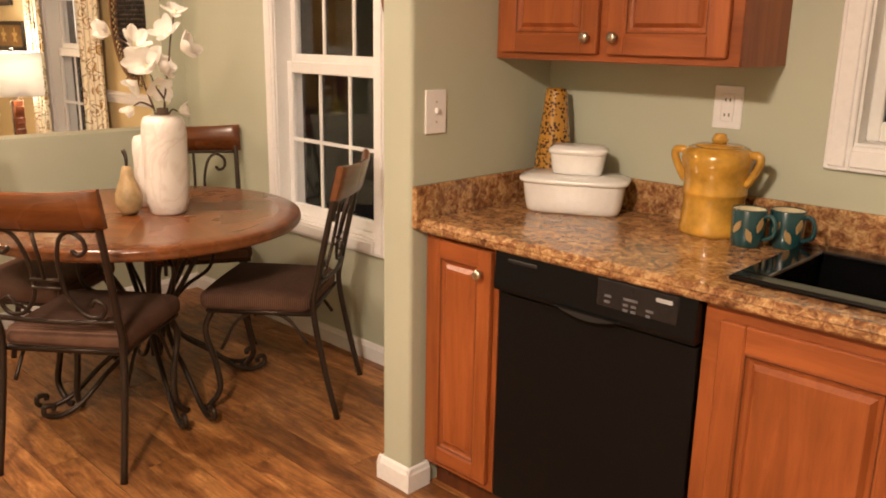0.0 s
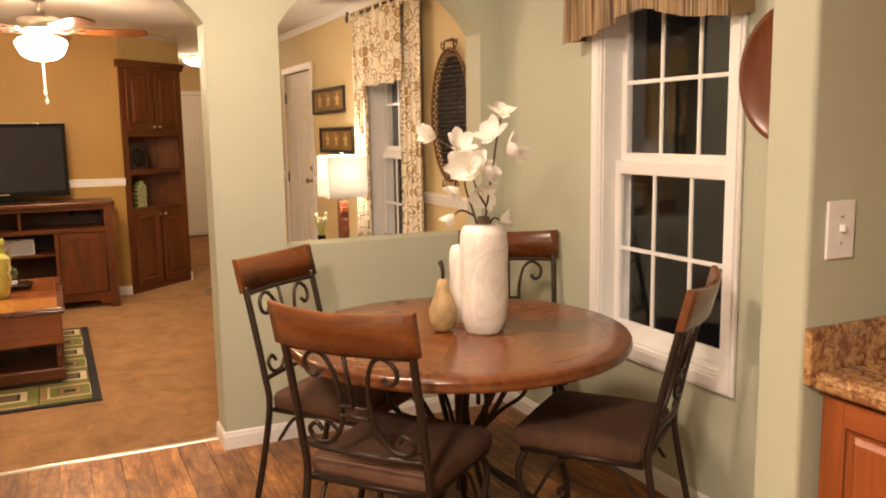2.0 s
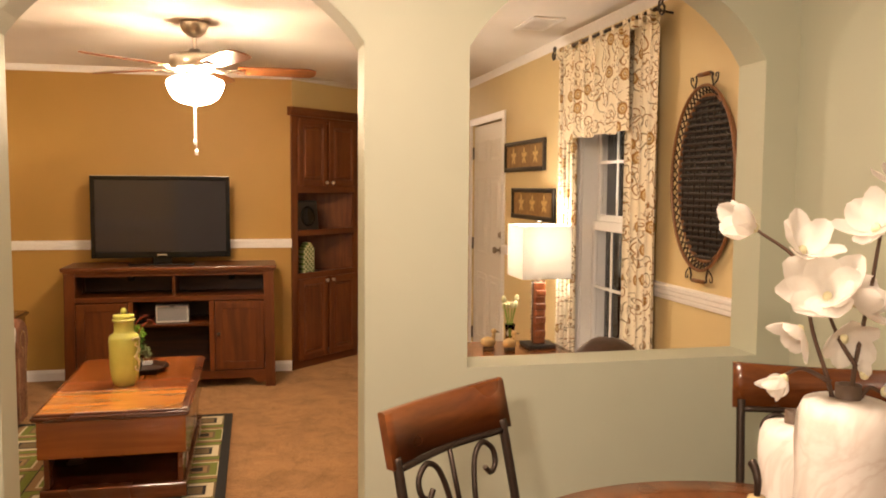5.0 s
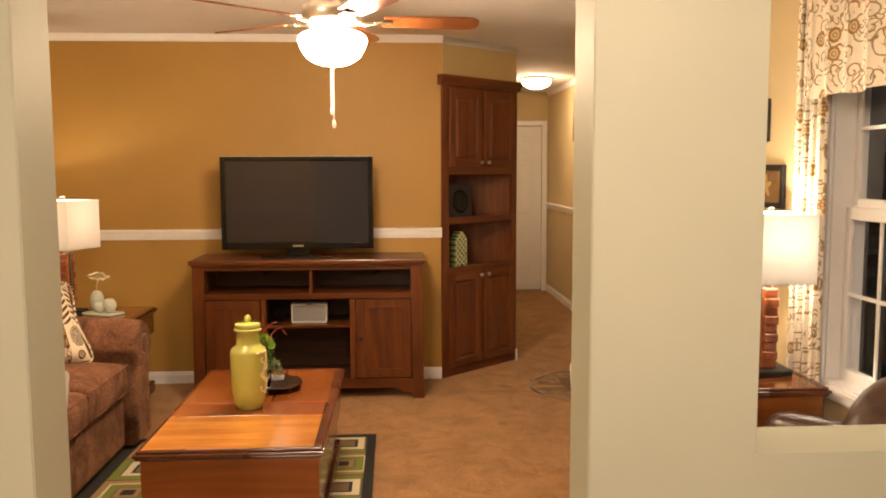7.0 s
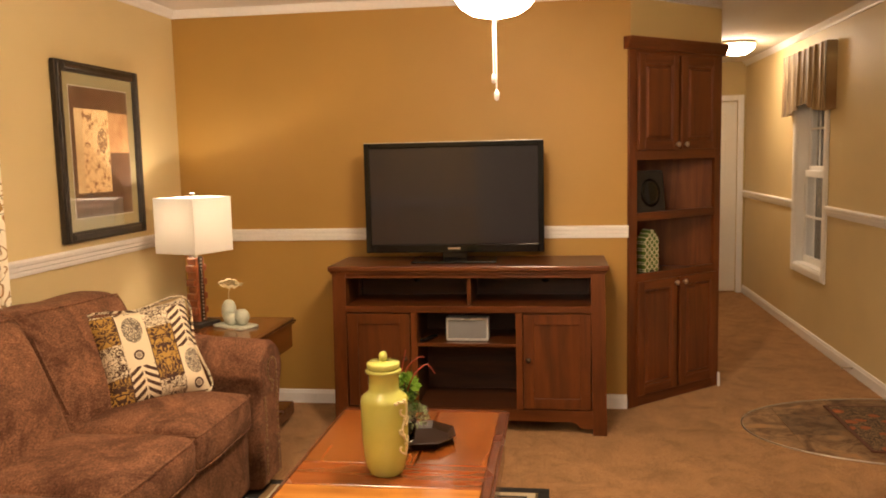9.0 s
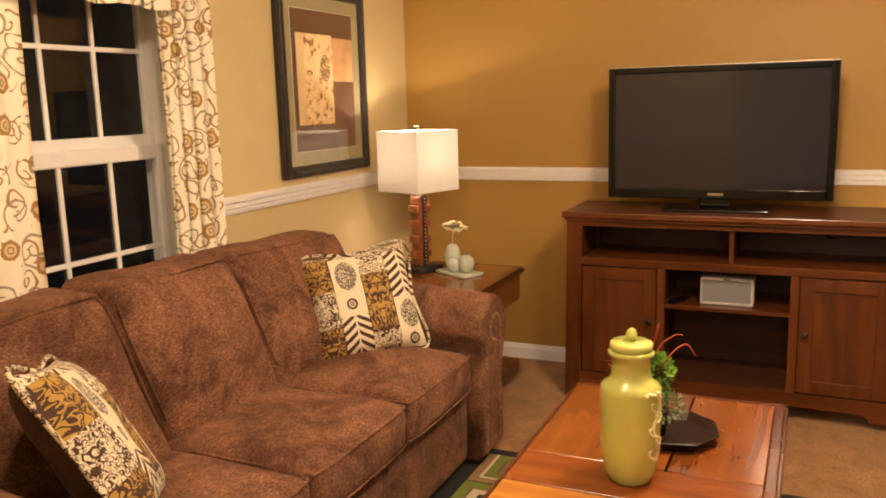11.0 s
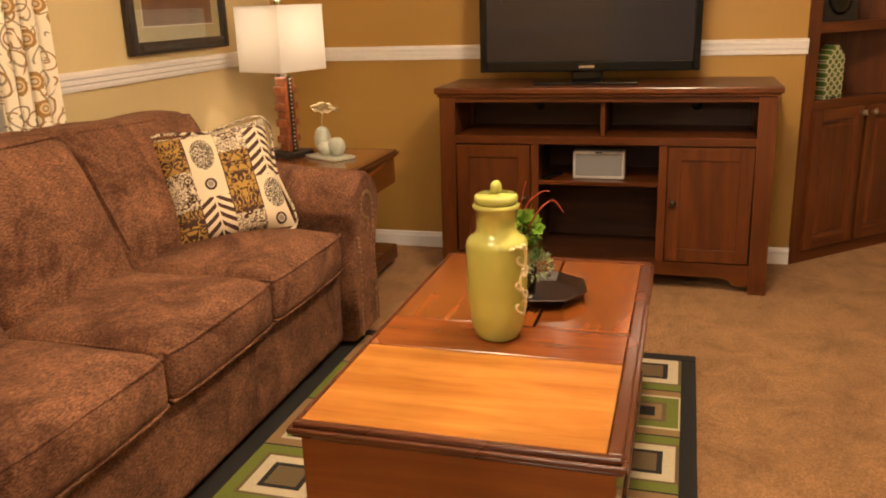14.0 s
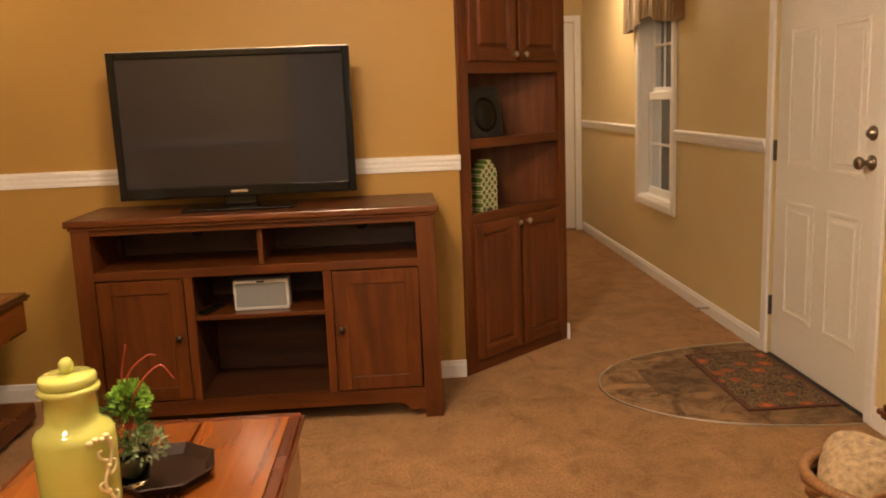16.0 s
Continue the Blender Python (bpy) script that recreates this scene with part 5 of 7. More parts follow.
for k, (x, z) in enumerate(((-.02, .085), (.005, .098), (.03, .092), (.045, .085), (.015, .080))):
    petals(bm, (x * 1.15, (k % 2) * .016, z), 7, .038, .8, k, .1, 1.2)
part("bloom", bm, PETALC, sprig)

# ---- ornaments on the coffee table ----
LIME = plain("lime_glaze", (0.46, 0.475, 0.115), 0.12, grain=0.02, scale=12, coat=0.6, vary=0.06)
jar = thing("ginger_jar", "tall lime green glazed jar with a lid and raised vine", "jar", pose(-5.195, 0.120, .478))
prof = [(0, 0), (.051, 0), (.056, .006), (.066, .030), (.0735, .07), (.0765, .12), (.078, .20), (.0785, .245), (.076, .257), (.068, .267), (.055, .275), (.0505, .285), (.0505, .335), (.059, .340), (.059, .349), (.050, .352), (0, .352)]
part("body", lathe(bmesh.new(), prof, 44), LIME, jar)
lid = [(0, .352), (.0525, .352), (.0545, .355), (.0545, .369), (.050, .373), (.012, .374), (.010, .376)]
part("lid", lathe(bmesh.new(), lid, 40), LIME, jar)
bm = ball(bmesh.new(), (0, 0, .390), .0165, 12, (1, .9, 1.1))
for v in bm.verts:
    v.co += .003 * noise.noise_vector(v.co * 90)
part("finial", bm, LIME, jar)
VINE = plain("cream_vine_glaze", (0.66, 0.58, 0.32), 0.3, coat=0.4)
bm = bmesh.new()
path = []
for k, a in enumerate(np.linspace(0, 1, 12)):
    z = .255 - .185 * a
    th = math.radians(66 + 9 * math.sin(a * 9))
    r = .080 if z > .10 else .076
    path.append((r * math.cos(th), r * math.sin(th), z))
tube(bm, spline(path, 4), .0040, 6)
for k in (1, 4, 7, 10):
    q = Vector(path[k])
    ball(bm, (q.x, q.y, q.z + .004), .0065 + .004 * (k % 3 == 0), 8, (1, 1, .8))
for k, (a, z) in enumerate(((58, .215), (74, .185), (56, .150), (72, .120), (55, .092))):
    s = -1 if k % 2 else 1
    curl = [(.0795 * math.cos(math.radians(a + s * q)), .0795 * math.sin(math.radians(a + s * q)), z + w) for q, w in ((6, -.012), (0, -.008), (-6, .0), (-7, .010), (-1, .012))]
    tube(bm, spline(curl, 3), .0042, 6, .003)
for k in range(4):
    th = math.radians(40 + 9 * k)
    ball(bm, (.0785 * math.cos(th), .0785 * math.sin(th), .250 + .004 * (k % 2)), .008, 8, (1, 1, .6))
part("raised_vine", bm, VINE, jar, "cream raised vine on the side")

LACQUER = plain("dark_lacquer", (0.022, 0.011, 0.007), 0.34, grain=0.05)
LACQUER.node_tree.nodes["Principled BSDF"].inputs["Specular IOR Level"].default_value = 0.22
tray = thing("serving_tray", "dark brown octagonal tray on the coffee table", "tray", pose(-5.51, 0.190, .478, 0, 0, 12))
oct_ = lambda s, n=8: [(s * .142 * math.cos(math.pi / n + 2 * math.pi * k / n), s * .128 * math.sin(math.pi / n + 2 * math.pi * k / n)) for k in range(n)]
bm = bmesh.new()
rings = [[bm.verts.new((*p, z)) for p in oct_(s)] for s, z in ((.80, 0), (1.0, .030), (.97, .032), (.80, .009))]
for a, b in zip(rings, rings[1:]):
    for k in range(8):
        bm.faces.new((a[k], a[(k + 1) % 8], b[(k + 1) % 8], b[k]))
bm.faces.new(rings[-1]), bm.faces.new(rings[0][::-1])
bmesh.ops.recalc_face_normals(bm, faces=bm.faces)
part("dish", bm, LACQUER, tray)

LEAF = plain("fresh_leaf_green", (0.19, 0.36, 0.045), 0.5, vary=0.4, scale=25)
LEAFK = plain("deep_leaf_green", (0.050, 0.130, 0.022), 0.5, vary=0.4, scale=25)
LEAFP = plain("pale_leaf_green", (0.20, 0.26, 0.13), 0.6, vary=0.3, scale=25)
TWIG = plain("red_twig", (0.26, 0.030, 0.012), 0.5)
plant = thing("potted_plant", "leafy green plant with red twigs in a glass pot", "plant", pose(-5.46, 0.130, .490))
part("pot", lathe(bmesh.new(), [(0, 0), (.032, 0), (.040, .01), (.046, .07), (.047, .085), (.043, .085), (.041, .07), (.036, .012), (0, .008)], 20), CLEAR, plant, "clear glass pot")
part("moss", lathe(bmesh.new(), [(0, .012), (.034, .013), (.038, .06), (.030, .07), (0, .072)], 16), plain("dark_moss", (0.035, 0.045, 0.015), 0.9, grain=0.8, scale=90, vary=0.5), plant)


def leaves(bm, n, centre, spread, size, seed, narrow=0.45):
    rnd = random.Random(seed)
    for _ in range(n):
        d = Vector((rnd.gauss(0, 1), rnd.gauss(0, 1), rnd.gauss(.3, 1))).normalized()
        c = Vector(centre) + Vector((d.x * spread[0], d.y * spread[1], d.z * spread[2])) * rnd.uniform(.45, 1.0)
        L = size * rnd.uniform(.6, 1.2)
        e = (d + Vector((rnd.uniform(-.6, .6), rnd.uniform(-.6, .6), rnd.uniform(-.2, .7)))).normalized()
        s = e.cross(Vector((rnd.uniform(-1, 1), rnd.uniform(-1, 1), .4))).normalized() * L * narrow * .5
        u = s.cross(e).normalized() * L * .12
        a, b, f, g = c, c + e * L * .5 + s + u, c + e * L, c + e * L * .5 - s + u
        v = [bm.verts.new(q) for q in (a, b, f, g)]
        bm.faces.new((v[0], v[1], v[2])), bm.faces.new((v[0], v[2], v[3]))
    return bm


bm = leaves(bmesh.new(), 520, (0, .0, .150), (.046, .052, .075), .022, 5, .34)
part("foliage", bm, LEAFK, plant, "dark green frilly leaves")
bm = leaves(bmesh.new(), 420, (-.004, .012, .205), (.036, .042, .042), .018, 15, .6)
part("bright_foliage", bm, LEAF, plant, "bright lime green leaf tips")
bm = leaves(bmesh.new(), 150, (.015, .040, .095), (.045, .055, .042), .022, 6, .5)
part("pale_foliage", bm, LEAFP, plant)
for k, pts in enumerate((((0, 0, .08), (-.01, -.005, .24), (-.015, .012, .335)), ((0, 0, .08), (.0, .01, .25), (-.01, .055, .305), (-.01, .080, .308)), ((0, 0, .08), (.02, .03, .22), (0, .085, .285), (0, .120, .252)), ((0, 0, .08), (0, -.07, .17), (-.01, -.13, .200)))):
    part("twig", tube(bmesh.new(), spline(pts, 6), .0034, 5, .0018), TWIG, plant)


# ---- pictures ----
def canvas_material():
    m, t, p = nodes_of("abstract_print")
    v = coords(t)
    sp = t.nodes.new("ShaderNodeSeparateXYZ")
    t.links.new(v, sp.inputs[0])
    x, z = sp.outputs[0], sp.outputs[2]
    n, f = noisy(t, v, 7, 5, .7), noisy(t, v, 30, 4, .7)
    c = ramp(t, n, [(0.3, (0.052, 0.020, 0.009)), (0.7, (0.105, 0.042, 0.016))]).outputs[0]

    def band(a, b, s):
        return maths(t, "MULTIPLY", maths(t, "GREATER_THAN", s, a), maths(t, "LESS_THAN", s, b))

    right = maths(t, "MULTIPLY", band(.06, .262, x), band(.00, .205, z))
    c = mix(t, right, c, ramp(t, n, [(0.3, (0.30, 0.12, 0.04)), (0.7, (0.56, 0.33, 0.15))]).outputs[0])
    mid = maths(t, "MULTIPLY", band(-.17, .07, x), band(-.20, .215, z))
    vine = ramp(t, f, [(0.38, (0.22, 0.09, 0.03)), (0.47, (0.66, 0.44, 0.21)), (0.7, (0.74, 0.53, 0.28))]).outputs[0]
    c = mix(t, mid, c, vine)
    left = maths(t, "MULTIPLY", band(-.235, -.17, x), band(-.20, .215, z))
    c = mix(t, left, c, ramp(t, n, [(0.3, (0.50, 0.33, 0.15)), (0.7, (0.66, 0.48, 0.26))]).outputs[0])
    rr = maths(t, "SQRT", maths(t, "ADD", maths(t, "POWER", maths(t, "DIVIDE", maths(t, "SUBTRACT", x, .005), .045), 2.0), maths(t, "POWER", maths(t, "DIVIDE", maths(t, "SUBTRACT", z, .06), .065), 2.0)))
    pine = maths(t, "MULTIPLY", maths(t, "LESS_THAN", rr, 1.0), maths(t, "GREATER_THAN", noisy(t, v, 120, 2), .48))
    c = mix(t, pine, c, (0.16, 0.085, 0.035))
    t.links.new(c, p.inputs["Base Color"])
    p.inputs["Roughness"].default_value = 0.5
    return m


FRAME_B = plain("distressed_black_frame", (0.020, 0.014, 0.010), 0.4, grain=0.3, scale=45, vary=0.5)
MATG = plain("olive_mat_board", (0.24, 0.205, 0.105), 0.8, grain=0.1, scale=200)
AW, AH = 0.762, 0.87
art = thing("framed_print", "black-framed abstract print in brown and cream on the wall", "picture", pose(-6.585, BACK_Y, 1.572, 0, 0, 180))
bm = bmesh.new()
for a, b, c, d2 in ((-AW / 2, -AW / 2 + .052, -AH / 2, AH / 2), (AW / 2 - .052, AW / 2, -AH / 2, AH / 2), (-AW / 2 + .052, AW / 2 - .052, -AH / 2, -AH / 2 + .052), (-AW / 2 + .052, AW / 2 - .052, AH / 2 - .052, AH / 2)):
    box(bm, a, b, -.034, -.002, c, d2, .007, 2)
    box(bm, a + .012, b - .012, -.040, -.030, c + .012, d2 - .012, .004)
part("frame", bm, FRAME_B, art)
part("mat_board", box(bmesh.new(), -AW / 2 + .05, AW / 2 - .05, -.016, -.006, -AH / 2 + .05, AH / 2 - .05), MATG, art)
iw, ih = AW / 2 - .115, AH / 2 - .115
part("mat_line", box(bmesh.new(), -iw - .005, iw + .005, -.0175, -.014, -ih - .005, ih + .005), plain("pale_mat_bevel", (.42, .38, .32), .7), art)
part("print", box(bmesh.new(), -iw, iw, -.019, -.015, -ih, ih), canvas_material(), art)
pane = part("glass", box(bmesh.new(), -AW / 2 + .05, AW / 2 - .05, -.0245, -.0225, -AH / 2 + .05, AH / 2 - .05), GLASS, art)
pane.visible_shadow = False


def leaf_print_material():
    m, t, p = nodes_of("gold_leaf_print")
    v = coords(t)
    n = noisy(t, v, 22, 4, .7)
    c = ramp(t, n, [(0.3, (0.19, 0.105, 0.035)), (0.7, (0.31, 0.19, 0.07))]).outputs[0]
    t.links.new(c, p.inputs["Base Color"])
    p.inputs["Roughness"].default_value = 0.6
    return m


LEAFBG = leaf_print_material()
GOLDL = plain("pale_gold_leaf", (0.60, 0.43, 0.17), 0.5, vary=0.2)
for x, z in ((-6.14, 1.745), (-5.955, 1.415)):
    pic = thing("framed_print", "small dark-framed print of three golden leaves on the wall", "picture", pose(x, WIN_Y, z), "leaf prints beside the door")
    w, h = .865, .215
    bm = bmesh.new()
    for a, b, c, d2 in ((-w / 2, -w / 2 + .030, -h / 2, h / 2), (w / 2 - .030, w / 2, -h / 2, h / 2), (-w / 2 + .03, w / 2 - .03, -h / 2, -h / 2 + .030), (-w / 2 + .03, w / 2 - .03, h / 2 - .03, h / 2)):
        box(bm, a, b, -.024, -.002, c, d2, .006, 2)
    part("frame", bm, FRAME_B, pic)
    part("print", box(bmesh.new(), -w / 2 + .028, w / 2 - .028, -.010, -.003, -h / 2 + .028, h / 2 - .028), LEAFBG, pic)
    for k in (-1, 0, 1):
        bm = bmesh.new()
        pts = [(.035 * (1 + .45 * math.cos(5 * a)) * math.cos(a + math.pi / 2) * 1.1, .042 * (1 + .45 * math.cos(5 * a)) * math.sin(a + math.pi / 2)) for a in np.linspace(0, 2 * math.pi, 40, endpoint=False)]
        prism(bm, [(px + k * .235, pz) for px, pz in pts], "y", -.0118, -.0098)
        part("leaf", bm, GOLDL, pic)

# ---- oval wicker tray on the wall ----
WICKER = plain("dark_wicker", (0.022, 0.013, 0.008), 0.5, grain=0.3, scale=150, vary=0.4)
CANE = plain("brown_wood_handle", (0.20, 0.085, 0.03), 0.4)
owt = thing("wicker_tray", "large oval dark wicker tray hung on the wall", "wall decoration", pose(-3.752, WIN_Y, 1.57))
RA, RH, D = .236, .365, .036
ell = lambda s, y, n=48: [(s * RA * math.cos(2 * math.pi * k / n), y, s * RH * math.sin(2 * math.pi * k / n)) for k in range(n + 1)]
N = 26
for k in range(N):
    z = -RH * .90 + RH * 1.8 * k / (N - 1)
    w = RA * .93 * math.sqrt(max(0, 1 - (z / (RH * .95)) ** 2))
    if w > .02:
        pts = [(-w + 2 * w * i / 14, -.012 - .005 * (-1) ** (i + k), z) for i in range(15)]
        part("woven_slat", tube(bmesh.new(), pts, .0085, 5), WICKER, owt)
for i in range(-4, 5):
    x = i * RA * .2
    h = RH * .92 * math.sqrt(max(0, 1 - (x / (RA * .97)) ** 2))
    part("stake", tube(bmesh.new(), [(x, -.014, -h), (x, -.014, h)], .004, 5), WICKER, owt)
part("backing", prism(bmesh.new(), [(p[0], p[2]) for p in ell(.95, 0, 40)[:-1]], "y", -.006, -.003), BLACKM, owt)
bm = bmesh.new()
tube(bm, ell(1.05, -D), .0075, 6)
tube(bm, ell(.95, -.010), .009, 6)
part("rim", bm, CANE, owt, "brown wooden rim")
bm = bmesh.new()
n = 60
for k in range(n):
    for s in (-1, 1):
        a0, a1 = 2 * math.pi * k / n, 2 * math.pi * (k + 1.6 * s) / n
        tube(bm, [(.95 * RA * math.cos(a0), -.010, .95 * RH * math.sin(a0)), (1.06 * RA * math.cos(a1), -D, 1.06 * RH * math.sin(a1))], .0035, 4)
part("lattice_side", bm, IRON, owt)
for s in (-1, 1):
    bm = bmesh.new()
    z = s * RH * 1.03
    tube(bm, spline([(-.075, -D, z * .97), (-.060, -D, z + s * .03), (-.055, -D, z + s * .052), (.055, -D, z + s * .052), (.060, -D, z + s * .03), (.075, -D, z * .97)]), .004, 6)
    for q in (-1, 1):
        tube(bm, spline([(q * .075, -D, z), (q * .10, -D, z + s * .02), (q * .105, -D, z + s * .045), (q * .088, -D, z + s * .045), (q * .088, -D, z + s * .032)]), .003, 5)
    h = part("handle", bm, IRON, owt)
    part("grip", tube(bmesh.new(), [(-.045, -D, z + s * .052), (.045, -D, z + s * .052)], .009, 8), CANE, h)


# ---- curtains ----
def cloth(bm, width, z0, z1, depth, folds, seed, hem=0.0, nz=10, taper=0.0, flare=0.0):
    rnd = random.Random(seed)
    nx = folds * 8
    ph = [rnd.uniform(0, 6.28) for _ in range(4)]
    g = {}
    for i in range(nx + 1):
        u = i / nx
        for j in range(nz + 1):
            v = j / nz
            amp = depth * (.55 + .45 * v) * (.75 + .25 * math.sin(3.1 * u * 6.28 + ph[0]))
            y = amp * math.sin(folds * 6.28 * u + .5 * math.sin(2.2 * v + ph[1]) + ph[2] * .2)
            x = (u - .5) * width * (1 - taper * (1 - abs(2 * v - 1))) + .012 * math.sin(folds * 12.56 * u + ph[3]) + flare * v * (u - .5)
            z = z1 + (z0 - z1) * v + hem * math.sin(folds * 6.28 * u * .5 + ph[1]) * v
            g[i, j] = bm.verts.new((x, -y, z))
    for i in range(nx):
        for j in range(nz):
            bm.faces.new((g[i, j], g[i + 1, j], g[i + 1, j + 1], g[i, j + 1])).smooth = True
    return bm


def curtain_set(m, left, right, bottom, label, mid_drop):
    """A rod with two long side panels and a tab-top valance between them; local y runs into the wall."""
    rod = thing("curtain_rod", "dark metal curtain rod with scroll finials above the window", "curtain rod", m)
    z = 2.325
    part("pole", tube(bmesh.new(), [(left[0] - .02, -.09, z), (right[1] + .02, -.09, z)], .009, 8), IRON, rod)
    for x, s in ((left[0] - .02, -1), (right[1] + .02, 1)):
        bm = bmesh.new()
        tube(bm, spline([(x, -.09, z), (x + s * .03, -.09, z + .012), (x + s * .058, -.09, z - .005), (x + s * .045, -.09, z - .035), (x + s * .018, -.09, z - .025), (x + s * .025, -.09, z - .006)]), .0055, 6)
        tube(bm, spline([(x, -.09, z), (x + s * .012, -.09, z + .030), (x + s * .038, -.09, z + .034), (x + s * .036, -.09, z + .012)]), .005, 6)
        part("finial", bm, IRON, rod)
        part("bracket", tube(bmesh.new(), [(x + s * -.03, -.09, z), (x + s * -.03, 0.0, z - .01)], .006, 6), IRON, rod)
    for k, (a, b) in enumerate((left, right)):
        w = b - a
        c = thing("curtain", label, "curtain", m @ Matrix.Translation(((a + b) / 2, -.065, 0)), "floral curtain panels")
        part("panel", cloth(bmesh.new(), w, bottom, z - .03, .022, 4, 3 + k, 0, 12, .06), FLORAL, c)
        for i in range(4):
            x = -w / 2 + w * (i + .5) / 4
            part("tab", soft_box(bmesh.new(), x - .022, x + .022, -.040, -.012, z - .05, z + .013, .006, 3), FLORAL, c)
    a, b = left[1] - .10, right[0] + .12
    v = thing("valance", "floral tab-top valance over the window", "valance", m @ Matrix.Translation(((a + b) / 2, -.105, 0)))
    part("panel", cloth(bmesh.new(), b - a, mid_drop, z - .03, .018, 6, 9, .006, 8), FLORAL, v)
    for i in range(6):
        x = -(b - a) / 2 + (b - a) * (i + .5) / 6
        part("tab", soft_box(bmesh.new(), x - .02, x + .02, .002, .03, z - .05, z + .013, .006, 3), FLORAL, v)


curtain_set(pose(0, WIN_Y, 0), (-5.31, -5.055), (-4.42, -4.085), .03, "cream floral curtain panel with brown scrolling vines", 1.80)
curtain_set(pose(-5.05, BACK_Y, 0, 0, 0, 180), (-.80, -.14), (.37, .66), .03, "cream floral curtain panel with brown scrolling vines", 1.80)


def striped_valance(x, width, y, z0, z1, label, seed):
    v = thing("valance", label, "valance", pose(x, y, 0))
    bm = cloth(bmesh.new(), width, z0 + .10, z1, .022, 8, seed, .0, 8)
    for q in bm.verts:
        u = 2 * q.co.x / width
        f = (z1 - q.co.z) / (z1 - z0 - .10)
        scallop = .5 - .5 * math.cos(u * 2 * math.pi)
        q.co.z -= f * .10 * (abs(u) ** 1.5 * .9 + .25 * scallop)
    part("panel", bm, STRIPES, v)
    for s in (-1, 1):
        bm = bmesh.new()
        prism(bm, [(0, z0 + .02), (WIN_Y - y - .003, z0 + .03), (WIN_Y - y - .003, z1), (0, z1)], "x", s * width / 2 - .004, s * width / 2 + .004)
        part("return", bm, STRIPES, v)
    return v


striped_valance(-1.965, .96, WIN_Y - .105, 1.83, 2.32, "brown and gold striped valance over the dining window", 21)
striped_valance(-9.40, 1.12, WIN_Y - .075, 1.76, 2.27, "brown and gold striped valance over the hall window", 22)

# ---- entry: stone inset, mat, basket ----

def stone_material():
    m, t, p = nodes_of("slate_look_vinyl")
    v = coords(t, random_shift=True)
    n, f = noisy(t, v, 6, 6, .72, .8), noisy(t, v, 45, 4, .7)
    c = ramp(t, n, [(0.30, (0.055, 0.030, 0.014)), (0.44, (0.140, 0.078, 0.036)), (0.55, (0.25, 0.160, 0.085)), (0.66, (0.34, 0.185, 0.075))]).outputs[0]
    c = mix(t, .5, c, ramp(t, f, [(0.3, (0.7, 0.7, 0.7)), (0.7, (1.2, 1.2, 1.2))]).outputs[0], "MULTIPLY")
    info = t.nodes.new("ShaderNodeObjectInfo")
    c = mix(t, 1.0, c, ramp(t, info.outputs["Random"], [(0, (.62, .60, .58)), (1, (1.35, 1.30, 1.22))]).outputs[0], "MULTIPLY")
    t.links.new(c, p.inputs["Base Color"])
    p.inputs["Roughness"].default_value = 0.68
    p.inputs["Specular IOR Level"].default_value = 0.2
    bump(t, p, f, .25, .002)
    return m


STONE = stone_material()
EX, EA, EB = -7.19, .565, .955   # centre along the wall, half width, depth into the room
inset = setting("entry_inset", bmesh.new(), STONE, "half-oval stone-look floor inset at the front door", "floor")
half_oval = [(EX + EA * math.cos(a), WIN_Y - EB * (abs(math.sin(a)) ** .9)) for a in np.linspace(0, math.pi, 41)]
rim = bmesh.new()
tube(rim, [(x, y, .003) for x, y in half_oval], .0045, 6)
part("metal_rim", rim, NICKEL, inset, "thin pale metal rim")
cuts_x = (EX - EA, EX - .33, EX + .02, EX + .34, EX + EA)
cuts_y = (WIN_Y - EB, WIN_Y - .72, WIN_Y - .38, WIN_Y)
for i in range(4):
    for j in range(3):
        off = .10 * (j % 2)
        xa, xb = max(EX - EA, cuts_x[i] + off * (i > 0)), min(EX + EA, cuts_x[i + 1] + off * (i < 3))
        ya, yb = cuts_y[j], cuts_y[j + 1]
        xs = np.linspace(xa, xb, 9)
        low = [max(ya, WIN_Y - EB * max(0, 1 - ((x - EX) / EA) ** 2) ** .45) for x in xs]
        pts = [(x, l) for x, l in zip(xs, low) if l < yb - .004]
        if len(pts) < 2:
            continue
        bm = bmesh.new()
        prism(bm, [(x, l + .002) for x, l in pts] + [(pts[-1][0], yb - .002), (pts[0][0], yb - .002)], "z", .0, .003 + .0004 * ((i + j) % 2))
        part("tile", bm, STONE, inset)


def mat_material():
    m, t, p = nodes_of("door_mat_pattern")
    v = coords(t)
    c1 = add(t, "ShaderNodeTexVoronoi", Scale=9.0, Randomness=0.7)
    t.links.new(v, c1.inputs["Vector"])
    n = noisy(t, v, 30, 3)
    c = ramp(t, noisy(t, v, 42, 2, .5, 1.5), [(0.40, (0.030, 0.014, 0.008)), (0.5, (0.24, 0.15, 0.065)), (0.6, (0.05, 0.028, 0.014))]).outputs[0]
    d = maths(t, "ADD", c1.outputs[0], maths(t, "MULTIPLY", n, .2))
    c = mix(t, maths(t, "LESS_THAN", d, .42), c, (0.30, 0.085, 0.022))
    c = mix(t, maths(t, "LESS_THAN", d, .24), c, (0.52, 0.125, 0.028))
    t.links.new(c, p.inputs["Base Color"])
    p.inputs["Roughness"].default_value = .95
    bump(t, p, noisy(t, v, 260, 2), .4, .003)
    return m


